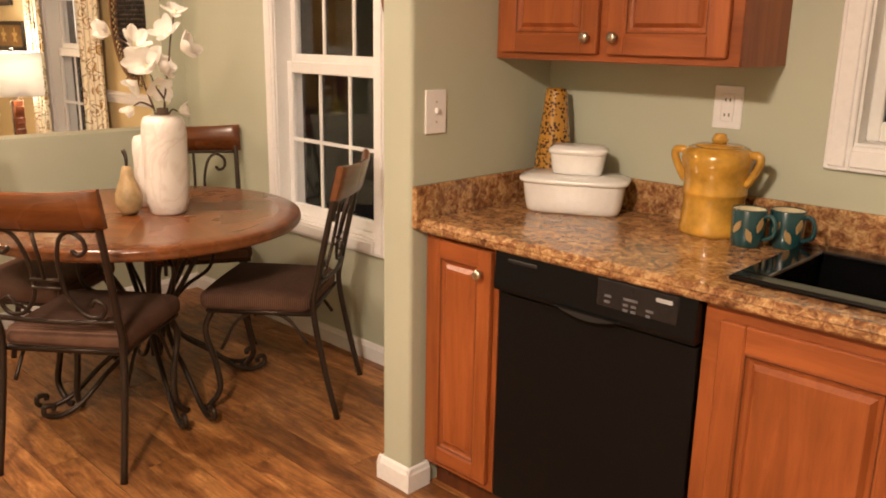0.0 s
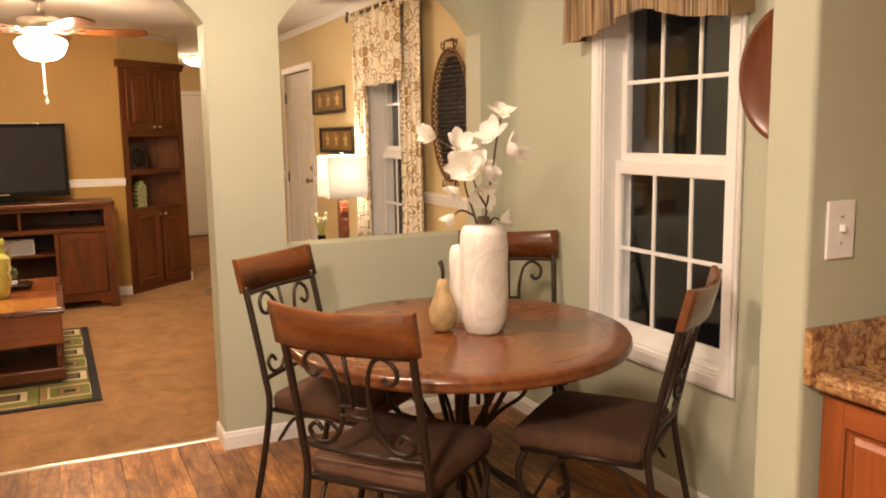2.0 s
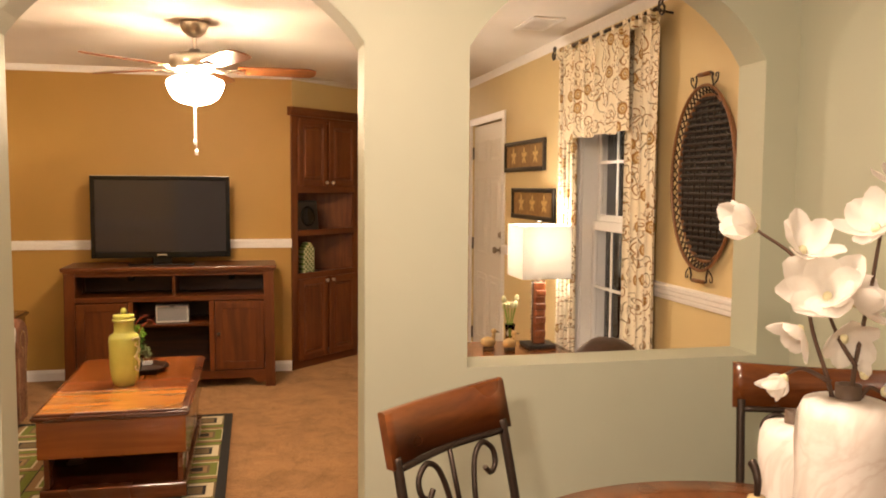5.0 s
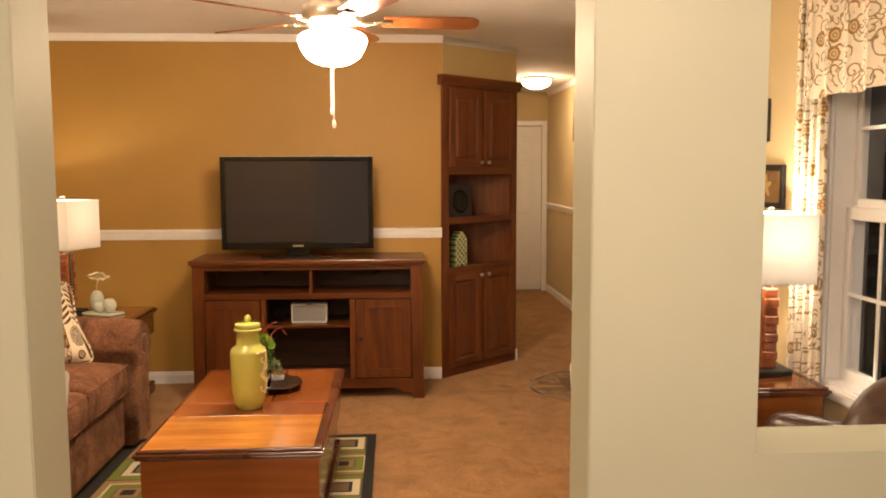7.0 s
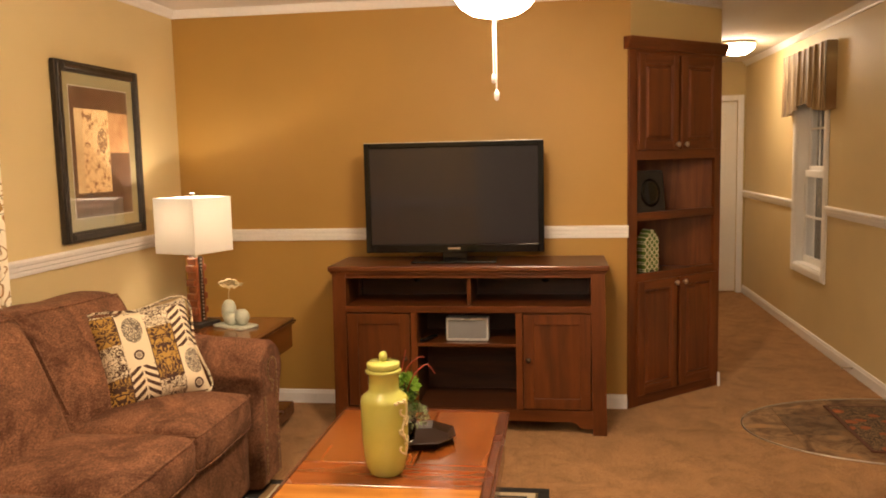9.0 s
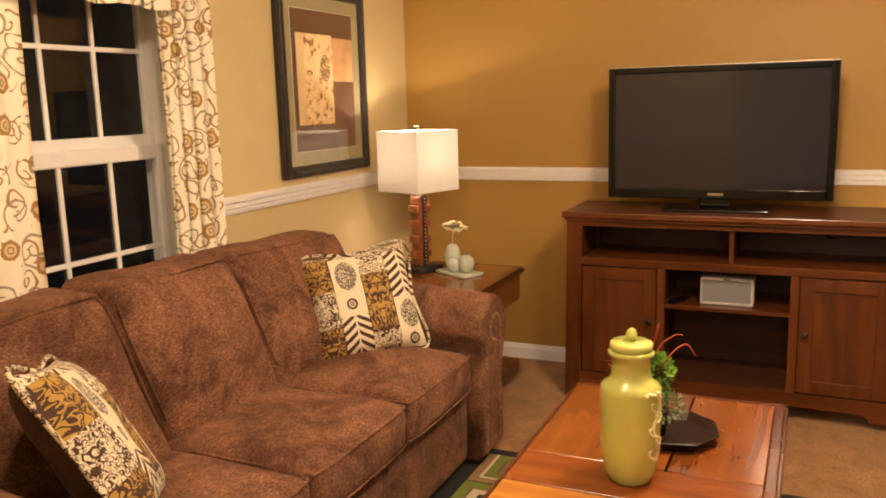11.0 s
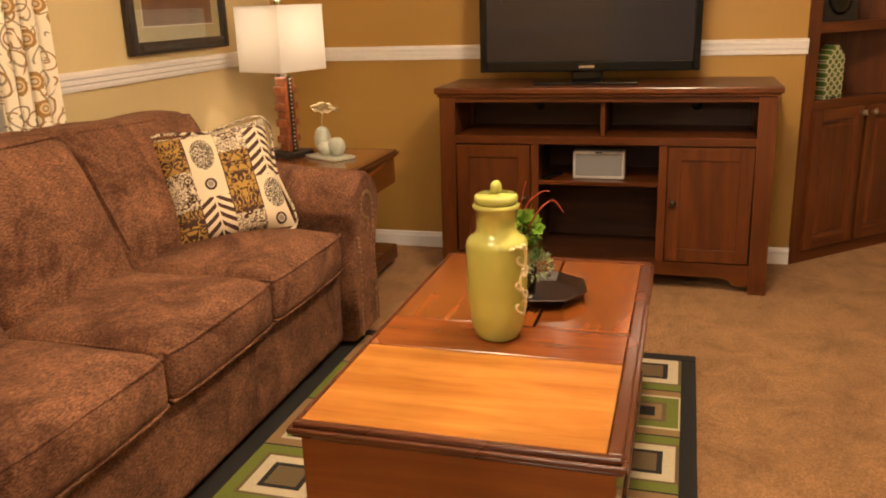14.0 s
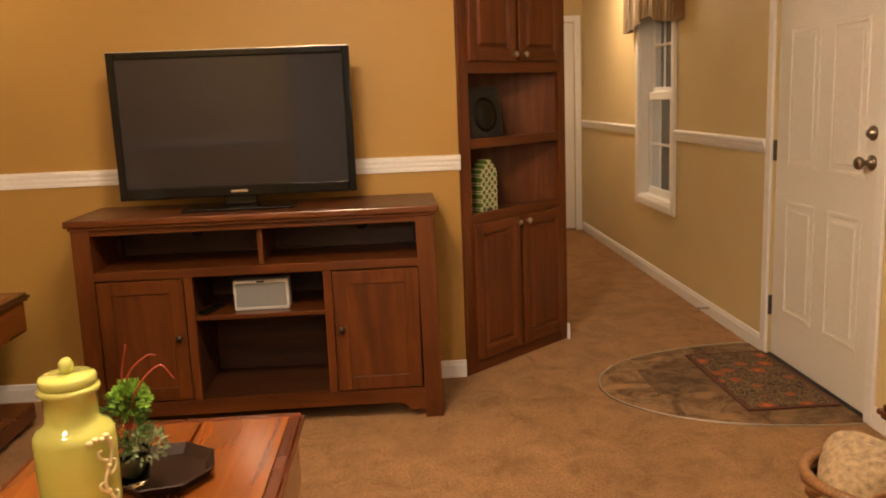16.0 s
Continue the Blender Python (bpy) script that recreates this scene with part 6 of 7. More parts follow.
mat = thing("door_mat", "dark door mat patterned with orange leaves at the front door", "mat", pose(-7.20, 2.425, .004))
part("mat_field", box(bmesh.new(), -.365, .365, -.185, .185, 0, .009, .003), mat_material(), mat)
bm = bmesh.new()
for a, b, c, d2 in ((-.385, -.365, -.205, .205), (.365, .385, -.205, .205), (-.365, .365, -.205, -.185), (-.365, .365, .185, .205)):
    box(bm, a, b, c, d2, 0, .008, .002)
part("border", bm, plain("mat_border", (0.10, 0.035, 0.018), .9, grain=.4, scale=200, vary=.3), mat, "dark red-brown border")

stop = thing("door_stop", "small spring door stop on the baseboard", "door stop", pose(-8.32, WIN_Y - .014, .05, 90))
part("spring", lathe(bmesh.new(), [(0, 0), (.010, 0), (.006, .006), (.006, .055), (.009, .058), (.009, .07), (0, .07)], 10), NICKEL, stop)

STRAW = plain("brown_wicker", (0.23, 0.105, 0.036), .5, grain=.3, scale=120, vary=.35)
bask = thing("wicker_basket", "brown wicker basket with a throw blanket inside", "basket", pose(-5.555, 2.10, 0, 0, 0, 60))
bm = bmesh.new()
for k in range(16):
    z = .012 + k * .0185
    r = .175 + .075 * (k / 15) ** 1.2
    nn = 40
    pts = [((r + .006 * (-1) ** (i + k)) * math.cos(2 * math.pi * i / nn), .78 * (r + .006 * (-1) ** (i + k)) * math.sin(2 * math.pi * i / nn), z) for i in range(nn + 1)]
    tube(bm, pts, .0105, 5)
part("weave", bm, STRAW, bask)
part("bottom", lathe(bmesh.new(), [(0, .003), (.175, .003), (.175, .012), (0, .012)], 30, squash=(1, .78)), STRAW, bask)
bm = bmesh.new()
tube(bm, [(.256 * math.cos(a), .78 * .256 * math.sin(a), .312) for a in np.linspace(0, 2 * math.pi, 49)], .016, 8)
part("rim", bm, STRAW, bask, "thick braided rim")
part("handle", tube(bmesh.new(), spline([(.10, -.186, .31), (.06, -.20, .36), (-.06, -.20, .36), (-.10, -.186, .31)]), .008, 6), STRAW, bask, "curved handle")
THROW = plain("tan_knit", (0.36, 0.25, 0.14), .9, grain=1.0, scale=48, vary=.40)
blanket = soft_box(bmesh.new(), -.215, .255, -.19, .165, .10, .345, .085, 30, .055, .030, 77)
for v in blanket.verts:
    over = max(0, v.co.x - .13)
    v.co.z -= .9 * over + .010 * math.sin(v.co.y * 70 + v.co.x * 14)
    v.co.z += .012 * noise.noise(v.co * 17)
single("throw_blanket", blanket, THROW, "crumpled tan knitted throw in the basket", "blanket", pose(-5.575, 2.10, 0, 0, 0, 60))

# ---- ornaments by the second lamp ----
DUCK = plain("cream_carved_wood", (0.60, 0.43, 0.20), .5, vary=.15)
for k, (x, y, s) in enumerate(((-5.16, 2.10, 1.0), (-5.12, 2.215, .92))):
    dk = thing("bird_figurine", "small cream and brown wooden bird on the end table", "figurine", pose(x, y, .590, 0, 0, 70 + 25 * k) @ Matrix.Scale(s, 4), "bird figurines on the end table")
    bm = ball(bmesh.new(), (0, 0, .048), .036, 14, (1.25, .8, .9))
    ball(bm, (.030, 0, .078), .014, 10, (.8, .8, 2.0))
    ball(bm, (.032, 0, .112), .017, 10)
    part("body", bm, DUCK, dk)
    part("beak", tube(bmesh.new(), [(.044, 0, .110), (.066, 0, .106)], .005, 6, .002), PEWTER, dk)
    part("foot", box(bmesh.new(), -.03, .035, -.022, .022, 0, .022, .006), PEWTER, dk)
tul = thing("tulip_vase", "clear glass vase of pale tulips on the end table", "vase", pose(-5.27, 2.265, .590))
part("glass", lathe(bmesh.new(), [(0, 0), (.026, 0), (.030, .01), (.026, .08), (.032, .13), (.029, .13), (.023, .08), (.026, .012), (0, .010)], 18), CLEAR, tul)
rnd = random.Random(4)
for k in range(6):
    a = k * 1.05
    x, y, z = .05 * math.cos(a) * rnd.uniform(.6, 1.3), .05 * math.sin(a) * rnd.uniform(.6, 1.3), rnd.uniform(.20, .28)
    st = part("stem", tube(bmesh.new(), spline([(0, 0, .02), (x * .4, y * .4, z * .6), (x, y, z)]), .003, 5), LEAF, tul)
    part("tulip", ball(bmesh.new(), (x, y, z + .018), .015, 10, (1, 1, 1.5)), plain("pale_tulip", (.66, .66, .40), .5), st)

# ---- leather armchair in the corner ----
LEATHER = plain("dark_brown_leather", (0.050, 0.024, 0.014), .32, grain=.25, scale=35, vary=.3)
chair = thing("armchair", "dark brown leather armchair in the corner under the window", "armchair", pose(-4.34, 2.17, 0, 0, 0, -55) @ Matrix.Scale(.92, 4))
part("seat", soft_box(bmesh.new(), -.29, .29, -.36, .24, .20, .44, .06, 10, .03, .006, 41), LEATHER, chair)
bm = soft_box(bmesh.new(), -.31, .31, -.11, .11, 0, .62, .09, 14, 0, .012, 42, .03)
for v in bm.verts:
    v.co.y += .24 + .16 * v.co.z
    v.co.z = .25 + v.co.z * (1.10 - .40 * (v.co.x / .31) ** 2)
part("backrest", bm, LEATHER, chair)
for s in (-1, 1):
    part("arm", soft_box(bmesh.new(), s * .38 - .09, s * .38 + .09, -.38, .34, .06, .58, .085, 12, .02, .005, 43), LEATHER, chair)
part("base", box(bmesh.new(), -.40, .40, -.33, .36, .02, .22, .02, 2), LEATHER, chair)
for x in (-.36, .36):
    for y in (-.30, .32):
        part("foot", lathe(bmesh.new(), [(0, 0), (.022, 0), (.028, .03), (0, .03)], 10, (x, y, 0)), BLACKM, chair)

smoke = thing("smoke_detector", "round white smoke detector on the ceiling", "smoke detector", pose(-7.77, 2.195, TOP))
part("case", lathe(bmesh.new(), [(0, -.034), (.045, -.034), (.060, -.024), (.064, -.008), (.064, 0), (0, 0)], 24), WHITE, smoke)

vent = thing("ceiling_vent", "white metal ceiling vent with slats near the curtain", "vent", pose(-5.02, 2.33, TOP))
bm = bmesh.new()
for a, b, c, d2 in ((-.17, -.145, -.09, .09), (.145, .17, -.09, .09), (-.145, .145, -.09, -.065), (-.145, .145, .065, .09)):
    box(bm, a, b, c, d2, -.010, 0, .002)
part("frame", bm, WHITE, vent)
part("backing", box(bmesh.new(), -.145, .145, -.065, .065, -.002, 0), BLACKM, vent)
for k in range(7):
    part("slat", box(bmesh.new(), -.145, .145, -.058 + k * .018, -.048 + k * .018, -.008, -.003), WHITE, vent)


# ---- dining table and chairs ----
TX, TY, TZ = -1.975, 1.765, 0.768
dt = thing("dining_table", "round dark wood dining table on a scrolled iron base", "dining table", pose(TX, TY, 0))
part("rim", lathe(bmesh.new(), [(.52, TZ), (.597, TZ), (.607, TZ - .005), (.611, TZ - .014), (.606, TZ - .022), (.612, TZ - .028), (.606, TZ - .042), (.585, TZ - .048), (.52, TZ - .048)], 72), DINEW["x"], dt, "moulded table edge")
for k in range(8):
    bm = bmesh.new()
    a0, a1 = 2 * math.pi * k / 8 + .18, 2 * math.pi * (k + 1) / 8 + .18
    n = 10
    prism(bm, [(0, 0)] + [(.5205 * math.cos(a0 + (a1 - a0) * i / n), .5205 * math.sin(a0 + (a1 - a0) * i / n)) for i in range(n + 1)], "z", TZ - .03, TZ - .0003)
    mid = (a0 + a1) / 2
    bmesh.ops.rotate(bm, verts=bm.verts, matrix=Matrix.Rotation(-mid, 3, "Z"))
    part("top_wedge", bm, DINEW["x" if k % 2 else "y"], dt).matrix_basis = Matrix.Rotation(mid, 4, "Z")
part("underframe", lathe(bmesh.new(), [(0, TZ - .075), (.20, TZ - .075), (.20, TZ - .048), (0, TZ - .048)], 24), IRON, dt)
part("post", lathe(bmesh.new(), [(.022, .16), (.022, TZ - .075)], 12), IRON, dt)
part("collar", lathe(bmesh.new(), [(0, .30), (.07, .30), (.085, .315), (.07, .33), (0, .33)], 20), IRON, dt)
for k in range(4):
    turn = Matrix.Rotation(math.radians(-8 + 90 * k), 4, "Z")
    leg = None
    for off in (-.035, .035):
        bm = bmesh.new()
        tube(bm, spline([(.17, off * 1.5, TZ - .075), (.20, off * 1.4, .62), (.13, off, .48), (.06, off * .8, .36), (.10, off, .24), (.22, off * 1.3, .14), (.32, off * 1.5, .05), (.40, off * 1.6, .018), (.455, off * 1.6, .035), (.455, off * 1.6, .068), (.425, off * 1.6, .066), (.425, off * 1.6, .048)], 8), .0105, 8)
        leg = part("leg", bm, IRON, dt)
        leg.matrix_basis = turn
    bm = bmesh.new()
    tube(bm, spline([(.06, 0, .36), (.15, 0, .44), (.25, 0, .50), (.27, 0, .60), (.20, 0, .62), (.19, 0, .55)], 7), .008, 7)
    part("scroll", bm, IRON, dt).matrix_basis = turn


def build_chair(m, label):
    """A dining chair that faces +y, its back legs near y = 0."""
    root = thing("dining_chair", label, "chair", m, "chairs round the dining table")
    hw = .212
    lean = lambda z: -.010 - .115 * max(0, (z - .47) / .53) ** 1.15
    for s in (-1, 1):
        pts = [(s * (hw + .008), -.095, 0), (s * (hw + .004), -.045, .22), (s * hw, -.008, .44)] + [(s * hw, lean(z), z) for z in (.56, .70, .84, .90)]
        part("back_post", tube(bmesh.new(), spline(pts, 5), .0125, 8), IRON, root)
        pts = [(s * .19, .395, .43), (s * .205, .43, .34), (s * .195, .40, .20), (s * .20, .385, .09), (s * .215, .43, .018), (s * .218, .452, .012)]
        part("front_leg", tube(bmesh.new(), spline(pts, 6), .0125, 8), IRON, root)
        pts = [(s * .20, .02, .30), (s * .20, .10, .40), (s * .195, .20, .425)]
        part("brace", tube(bmesh.new(), spline(pts, 5), .007, 6), IRON, root)
        pts = [(s * .20, .37, .26), (s * .198, .30, .38), (s * .195, .22, .425)]
        part("brace", tube(bmesh.new(), spline(pts, 5), .007, 6), IRON, root)
        pts = [(s * .105, .80), (s * .125, .782), (s * .150, .800), (s * .148, .838), (s * .110, .862), (s * .072, .835), (s * .050, .76), (s * .048, .69), (s * .060, .625), (s * .105, .568), (s * .155, .562), (s * .178, .598), (s * .150, .622), (s * .130, .600)]
        part("scroll", tube(bmesh.new(), spline([(x, lean(z), z) for x, z in pts], 7), .0075, 7), IRON, root)
    for z, w in ((.545, hw), (.872, hw)):
        part("back_rail", tube(bmesh.new(), spline([(-w, lean(z), z), (0, lean(z) - .022, z), (w, lean(z), z)], 6), .009, 7), IRON, root)
    for z in (.665, .695):
        part("cross_bar", tube(bmesh.new(), [(-.05, lean(z) - .012, z), (.05, lean(z) - .012, z)], .006, 6), IRON, root)
    part("centre_bar", tube(bmesh.new(), [(0, lean(.695) - .012, .695), (0, lean(.87) - .02, .872)], .007, 6), IRON, root)
    bm = bmesh.new()
    n = 12
    rows = []
    for i in range(n + 1):
        u = -1 + 2 * i / n
        x, bow = u * (hw + .024), -.038 * (1 - u * u)
        zt = 1.0 + .012 * (u * u) - .004
        y0, y1 = lean(.88) + bow, lean(1.0) + bow
        rows.append([bm.verts.new(q) for q in ((x, y0 + .011, .878), (x, y1 + .010, zt - .004), (x, y1 + .004, zt), (x, y1 - .008, zt), (x, y1 - .013, zt - .005), (x, y0 - .012, .878))])
    for a, b in zip(rows, rows[1:]):
        for k in range(6):
            bm.faces.new((a[k], a[(k + 1) % 6], b[(k + 1) % 6], b[k])).smooth = k in (0, 4)
    bm.faces.new(rows[0]), bm.faces.new(rows[-1][::-1])
    part("crest_rail", bm, DINEW["x"], root, "curved wooden crest rail")
    bm = soft_box(bmesh.new(), -.225, .225, .005, .445, .425, .500, .032, 12, .014, .003, 8)
    for v in bm.verts:
        v.co.x *= 1 + .12 * (v.co.y - .2)
    part("seat", bm, CORD, root, "brown corduroy seat cushion")
    bm = bmesh.new()
    tube(bm, [(-.205, .01, .425), (.205, .01, .425), (.215, .41, .425), (-.215, .41, .425), (-.205, .01, .425)], .011, 6)
    part("seat_frame", bm, IRON, root)
    return root


def facing(x, y, tx, ty):
    return pose(x, y, 0, 0, 0, math.degrees(math.atan2(ty, tx)) - 90)


LABEL = "dining chair with iron scroll back and brown corduroy seat"
c1 = build_chair(facing(-1.588, 1.258, -.626, .779), LABEL)
for x, y, tx, ty in ((-1.455, 2.252, -.786, -.618), (-2.555, 1.340, .79, .61), (-2.636, 2.356, .888, -.46)):
    copy_thing(c1, facing(x, y, tx, ty))

# ---- on the dining table ----


def marble_material():
    m, t, p = nodes_of("white_marbled_ceramic")
    v = coords(t)
    n = noisy(t, v, 5, 4, .55, 1.6)
    c = ramp(t, n, [(0.42, (0.83, 0.79, 0.74)), (0.488, (0.735, 0.67, 0.61)), (0.54, (0.83, 0.79, 0.74))]).outputs[0]
    t.links.new(c, p.inputs["Base Color"])
    p.inputs["Roughness"].default_value = .5
    bump(t, p, noisy(t, v, 14, 3), .12, .002)
    return m


MARBLE = marble_material()


def twin_vase(x, y, r, h, label):
    v = thing("vase", label, "vase", pose(x, y, TZ), "white vases on the dining table")
    prof = [(0, 0), (r * .72, 0), (r * .80, .008), (r * .93, h * .12), (r * 1.0, h * .35), (r * .97, h * .6), (r * 1.02, h * .80), (r * .98, h * .92), (r * .85, h * .985), (r * .55, h), (r * .24, h), (r * .22, h - .01), (0, h - .012)]
    bm = lathe(bmesh.new(), prof, 32, squash=(1.0, .95))
    for q in bm.verts:
        q.co += .005 * noise.noise_vector(q.co * 5)
    part("body", bm, MARBLE, v)
    part("neck", lathe(bmesh.new(), [(r * .25, h - .012), (r * .25, h + .028), (r * .19, h + .028), (r * .19, h - .005)], 18), plain("brown_neck", (.11, .07, .045), .6), v, "brown neck")
    return v


twin_vase(-1.915, 1.835, .089, .385, "tall white marbled vase holding white magnolias")
twin_vase(-2.085, 1.850, .066, .290, "shorter white marbled vase on the dining table")
pear = thing("pear_ornament", "speckled tan wooden pear on the dining table", "ornament", pose(-1.985, 1.705, TZ) @ Matrix.Diagonal((1.02, 1.02, 1.12, 1)))
bm = lathe(bmesh.new(), [(0, 0), (.025, .001), (.043, .018), (.052, .045), (.050, .072), (.038, .105), (.026, .132), (.021, .155), (.015, .170), (0, .172)], 24)
part("fruit", bm, plain("crackled_tan", (.40, .28, .14), .5, grain=.3, scale=22, vary=.3), pear)
part("stalk", tube(bmesh.new(), spline([(0, 0, .168), (.002, 0, .195), (-.008, 0, .215), (-.018, 0, .222)]), .006, 7, .009), IRON, pear)



def petal_material():
    m = bpy.data.materials.new("white_silk_petal")
    m.use_nodes = True
    t = m.node_tree
    t.nodes.remove(t.nodes["Principled BSDF"])
    a, b, s = t.nodes.new("ShaderNodeBsdfTranslucent"), t.nodes.new("ShaderNodeBsdfDiffuse"), t.nodes.new("ShaderNodeMixShader")
    r = ramp(t, noisy(t, coords(t), 40, 3), [(0.3, (0.90, 0.87, 0.82)), (0.7, (0.95, 0.93, 0.89))])
    for sh in (a, b):
        t.links.new(r.outputs[0], sh.inputs["Color"])
    s.inputs[0].default_value = 0.5
    t.links.new(a.outputs[0], s.inputs[1])
    t.links.new(b.outputs[0], s.inputs[2])
    t.links.new(s.outputs[0], t.nodes["Material Output"].inputs["Surface"])
    return m


PETAL = petal_material()
CREAMC = plain("pale_flower_heart", (0.70, 0.66, 0.42), 0.6, vary=0.12)
BARK = plain("brown_twig", (.085, .045, .025), .7)
mag = thing("magnolia_branch", "white silk magnolia branches standing in the tall vase", "flowers", pose(-1.915, 1.835, TZ + .385))
ACROSS = Vector((.43, .90, 0))   # the way in which the branches fan out
AWAY = Vector((-.90, .43, 0))


def spot_at(a, z, deep=0.0):
    return ACROSS * a + AWAY * deep + Vector((0, 0, z))


def magnolia_petal(base, d, up, length, width, curl, seed):
    """One cupped petal, broad towards its rounded tip."""
    bm = bmesh.new()
    side = d.cross(up).normalized()
    up = side.cross(d).normalized()
    rows, n = [], 7
    for i in range(n + 1):
        f = i / n
        half = width * (.12 + .88 * math.sin(math.pi * min(1, f ** .8 * .86 + .02))) * (1 if f < .98 else .45)
        mid = base + d * (length * f) + up * (curl * length * f * f - .10 * length * math.sin(math.pi * f))
        row = []
        for j in range(-2, 3):
            q = mid + side * (half * j / 2) + up * (.42 * half * (j / 2) ** 2)
            row.append(bm.verts.new(q + .0022 * noise.noise_vector(q * 60 + Vector((seed, 0, 0)))))
        rows.append(row)
    for p, q in zip(rows, rows[1:]):
        for j in range(4):
            bm.faces.new((p[j], p[j + 1], q[j + 1], q[j])).smooth = True
    return bm


stems = [[(.0, -.06), (.012, .06), (.035, .20), (.050, .30), (.068, .385)],
         [(.012, .06), (-.015, .105), (-.035, .155)],
         [(-.01, -.06), (-.035, .04), (-.060, .12), (-.085, .24), (-.165, .305)],
         [(-.030, .03), (-.075, .05), (-.105, .035)],
         [(.01, -.02), (.035, .02), (.060, .012)]]
for line in stems:
    part("twig", tube(bmesh.new(), spline([spot_at(a, z, .01 * k) for k, (a, z) in enumerate(line)], 6), .0045, 6, .0028), BARK, mag)
# place across and up, size, the way the bloom faces (across, away, up), number of petals, how far they open
blooms = ((.070, .385, .062, (.15, -.3, .95), 5, 72), (.040, .305, .070, (-.5, -.4, .75), 6, 62), (.082, .250, .078, (.7, -.3, .35), 5, 48),
          (-.165, .305, .072, (-.85, -.2, .35), 5, 34), (-.085, .262, .074, (.2, -.5, .8), 5, 55), (-.045, .185, .088, (-.2, -.8, .5), 8, 60),
          (.000, .175, .070, (.7, -.5, .4), 5, 50), (-.010, .110, .066, (.2, -.7, -.25), 5, 58), (-.085, .130, .062, (-.6, -.2, -.5), 4, 44),
          (-.105, .035, .052, (-.7, -.2, -.6), 4, 30), (.060, .012, .052, (.85, -.2, .25), 5, 36), (.020, .045, .034, (.2, 0, 1), 3, 20))
for k, (a, z, size, face, count, opened) in enumerate(blooms):
    rnd = random.Random(300 + k)
    q = spot_at(a, z, .02 * math.sin(k * 2.1))
    axis = (ACROSS * face[0] + AWAY * face[1] + Vector((0, 0, face[2]))).normalized()
    one = axis.orthogonal().normalized()
    two = axis.cross(one)
    bloom = part("bloom", ball(bmesh.new(), q + axis * .006, .0085, 8, (1, 1, 1.2)), CREAMC, mag, "pale green-cream flower heart")
    for j in range(count):
        w = 2 * math.pi * (j + rnd.uniform(-.15, .15)) / count
        o = math.radians(opened * rnd.uniform(.7, 1.12) * (.62 if j >= 6 else 1))
        d = axis * math.cos(o) + (one * math.cos(w) + two * math.sin(w)) * math.sin(o)
        part("petal", magnolia_petal(q, d, axis, size * rnd.uniform(.85, 1.15), size * rnd.uniform(.34, .44), rnd.uniform(-.22, .12), k * 9 + j), PETAL, bloom)

plate = thing("wall_plate", "round wooden plate hung on the sage wall", "wall decoration", pose(-1.292, WIN_Y, 1.648))
bm = lathe(bmesh.new(), [(0, -.004), (.16, -.006), (.215, -.018), (.228, -.026), (.230, -.020), (.20, -.002), (0, -.001)], 56)
part("disc", bm, CORNER["y"], plate).matrix_basis = pose(0, 0, 0, -90)

# ---- kitchen ----
KF = 2.035   # face of the base cabinets
RISE = 0.026
TALL = 1.030
base1 = thing("base_cabinet", "narrow cherry base cabinet with one paneled door", "cabinet", pose(-.648, KF, 0) @ Matrix.Diagonal((1, 1, TALL, 1)), "cherry base cabinets")
part("body", box(bmesh.new(), 0, .298, 0, .60, .10, .862), CHERRY["z"], base1)
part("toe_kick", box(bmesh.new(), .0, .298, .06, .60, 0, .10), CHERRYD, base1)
door_unit(base1, "door", .022, -.001, .125, .258, .722, CHERRY, (.225, .655), NICKEL, .05)

DW0, DW1 = -.343, .285
dw = thing("dishwasher", "black built-in dishwasher with a slim control panel", "dishwasher", pose(DW0, KF - .012, 0) @ Matrix.Diagonal((1, 1, TALL, 1)))
W = DW1 - DW0 - .006
part("door", box(bmesh.new(), .003, W, 0, .58, .105, .742, .004, 2), DISHBLACK, dw)
bm = bmesh.new()
prism(bm, [(-.020, .752), (-.024, .765), (-.018, .865), (0.0, .868), (.5, .868), (.5, .752)], "x", .003, W)
part("control_panel", bm, DISHBLACK, dw)
bm = bmesh.new()
n = 14
lo = [(.22 + .20 * i / n, .758 - .018 * math.sin(math.pi * i / n)) for i in range(n + 1)]
prism(bm, [(x, .756) for x, _ in lo[::-1]] + lo, "y", -.030, -.012)
part("pocket_handle", bm, BLACKM, dw, "curved grip under the panel")
part("vent", box(bmesh.new(), .05, .15, -.0225, -.016, .838, .848, .002), BLACKM, dw)
part("display_field", box(bmesh.new(), .345, .575, -.0225, -.015, .775, .858, .003), plain("dark_grey_panel", (.014, .014, .015), .25, grain=0.0), dw)
MARK = plain("grey_marks", (.13, .13, .14), .4)
for x, z, w in ((.37, .815, .020), (.37, .800, .016), (.425, .818, .04), (.425, .803, .014), (.448, .803, .014), (.425, .790, .014), (.448, .790, .014), (.49, .803, .02), (.49, .790, .012)):
    part("button_mark", box(bmesh.new(), x, x + w, -.0240, -.022, z, z + .006), MARK, dw)
part("badge", box(bmesh.new(), .515, .560, -.0240, -.022, .835, .845, .002), plain("pale_badge", (.42, .42, .42), .4), dw, "small silver badge")
part("kick_plate", box(bmesh.new(), .003, W, .05, .58, 0.0, .10), BLACKM, dw)

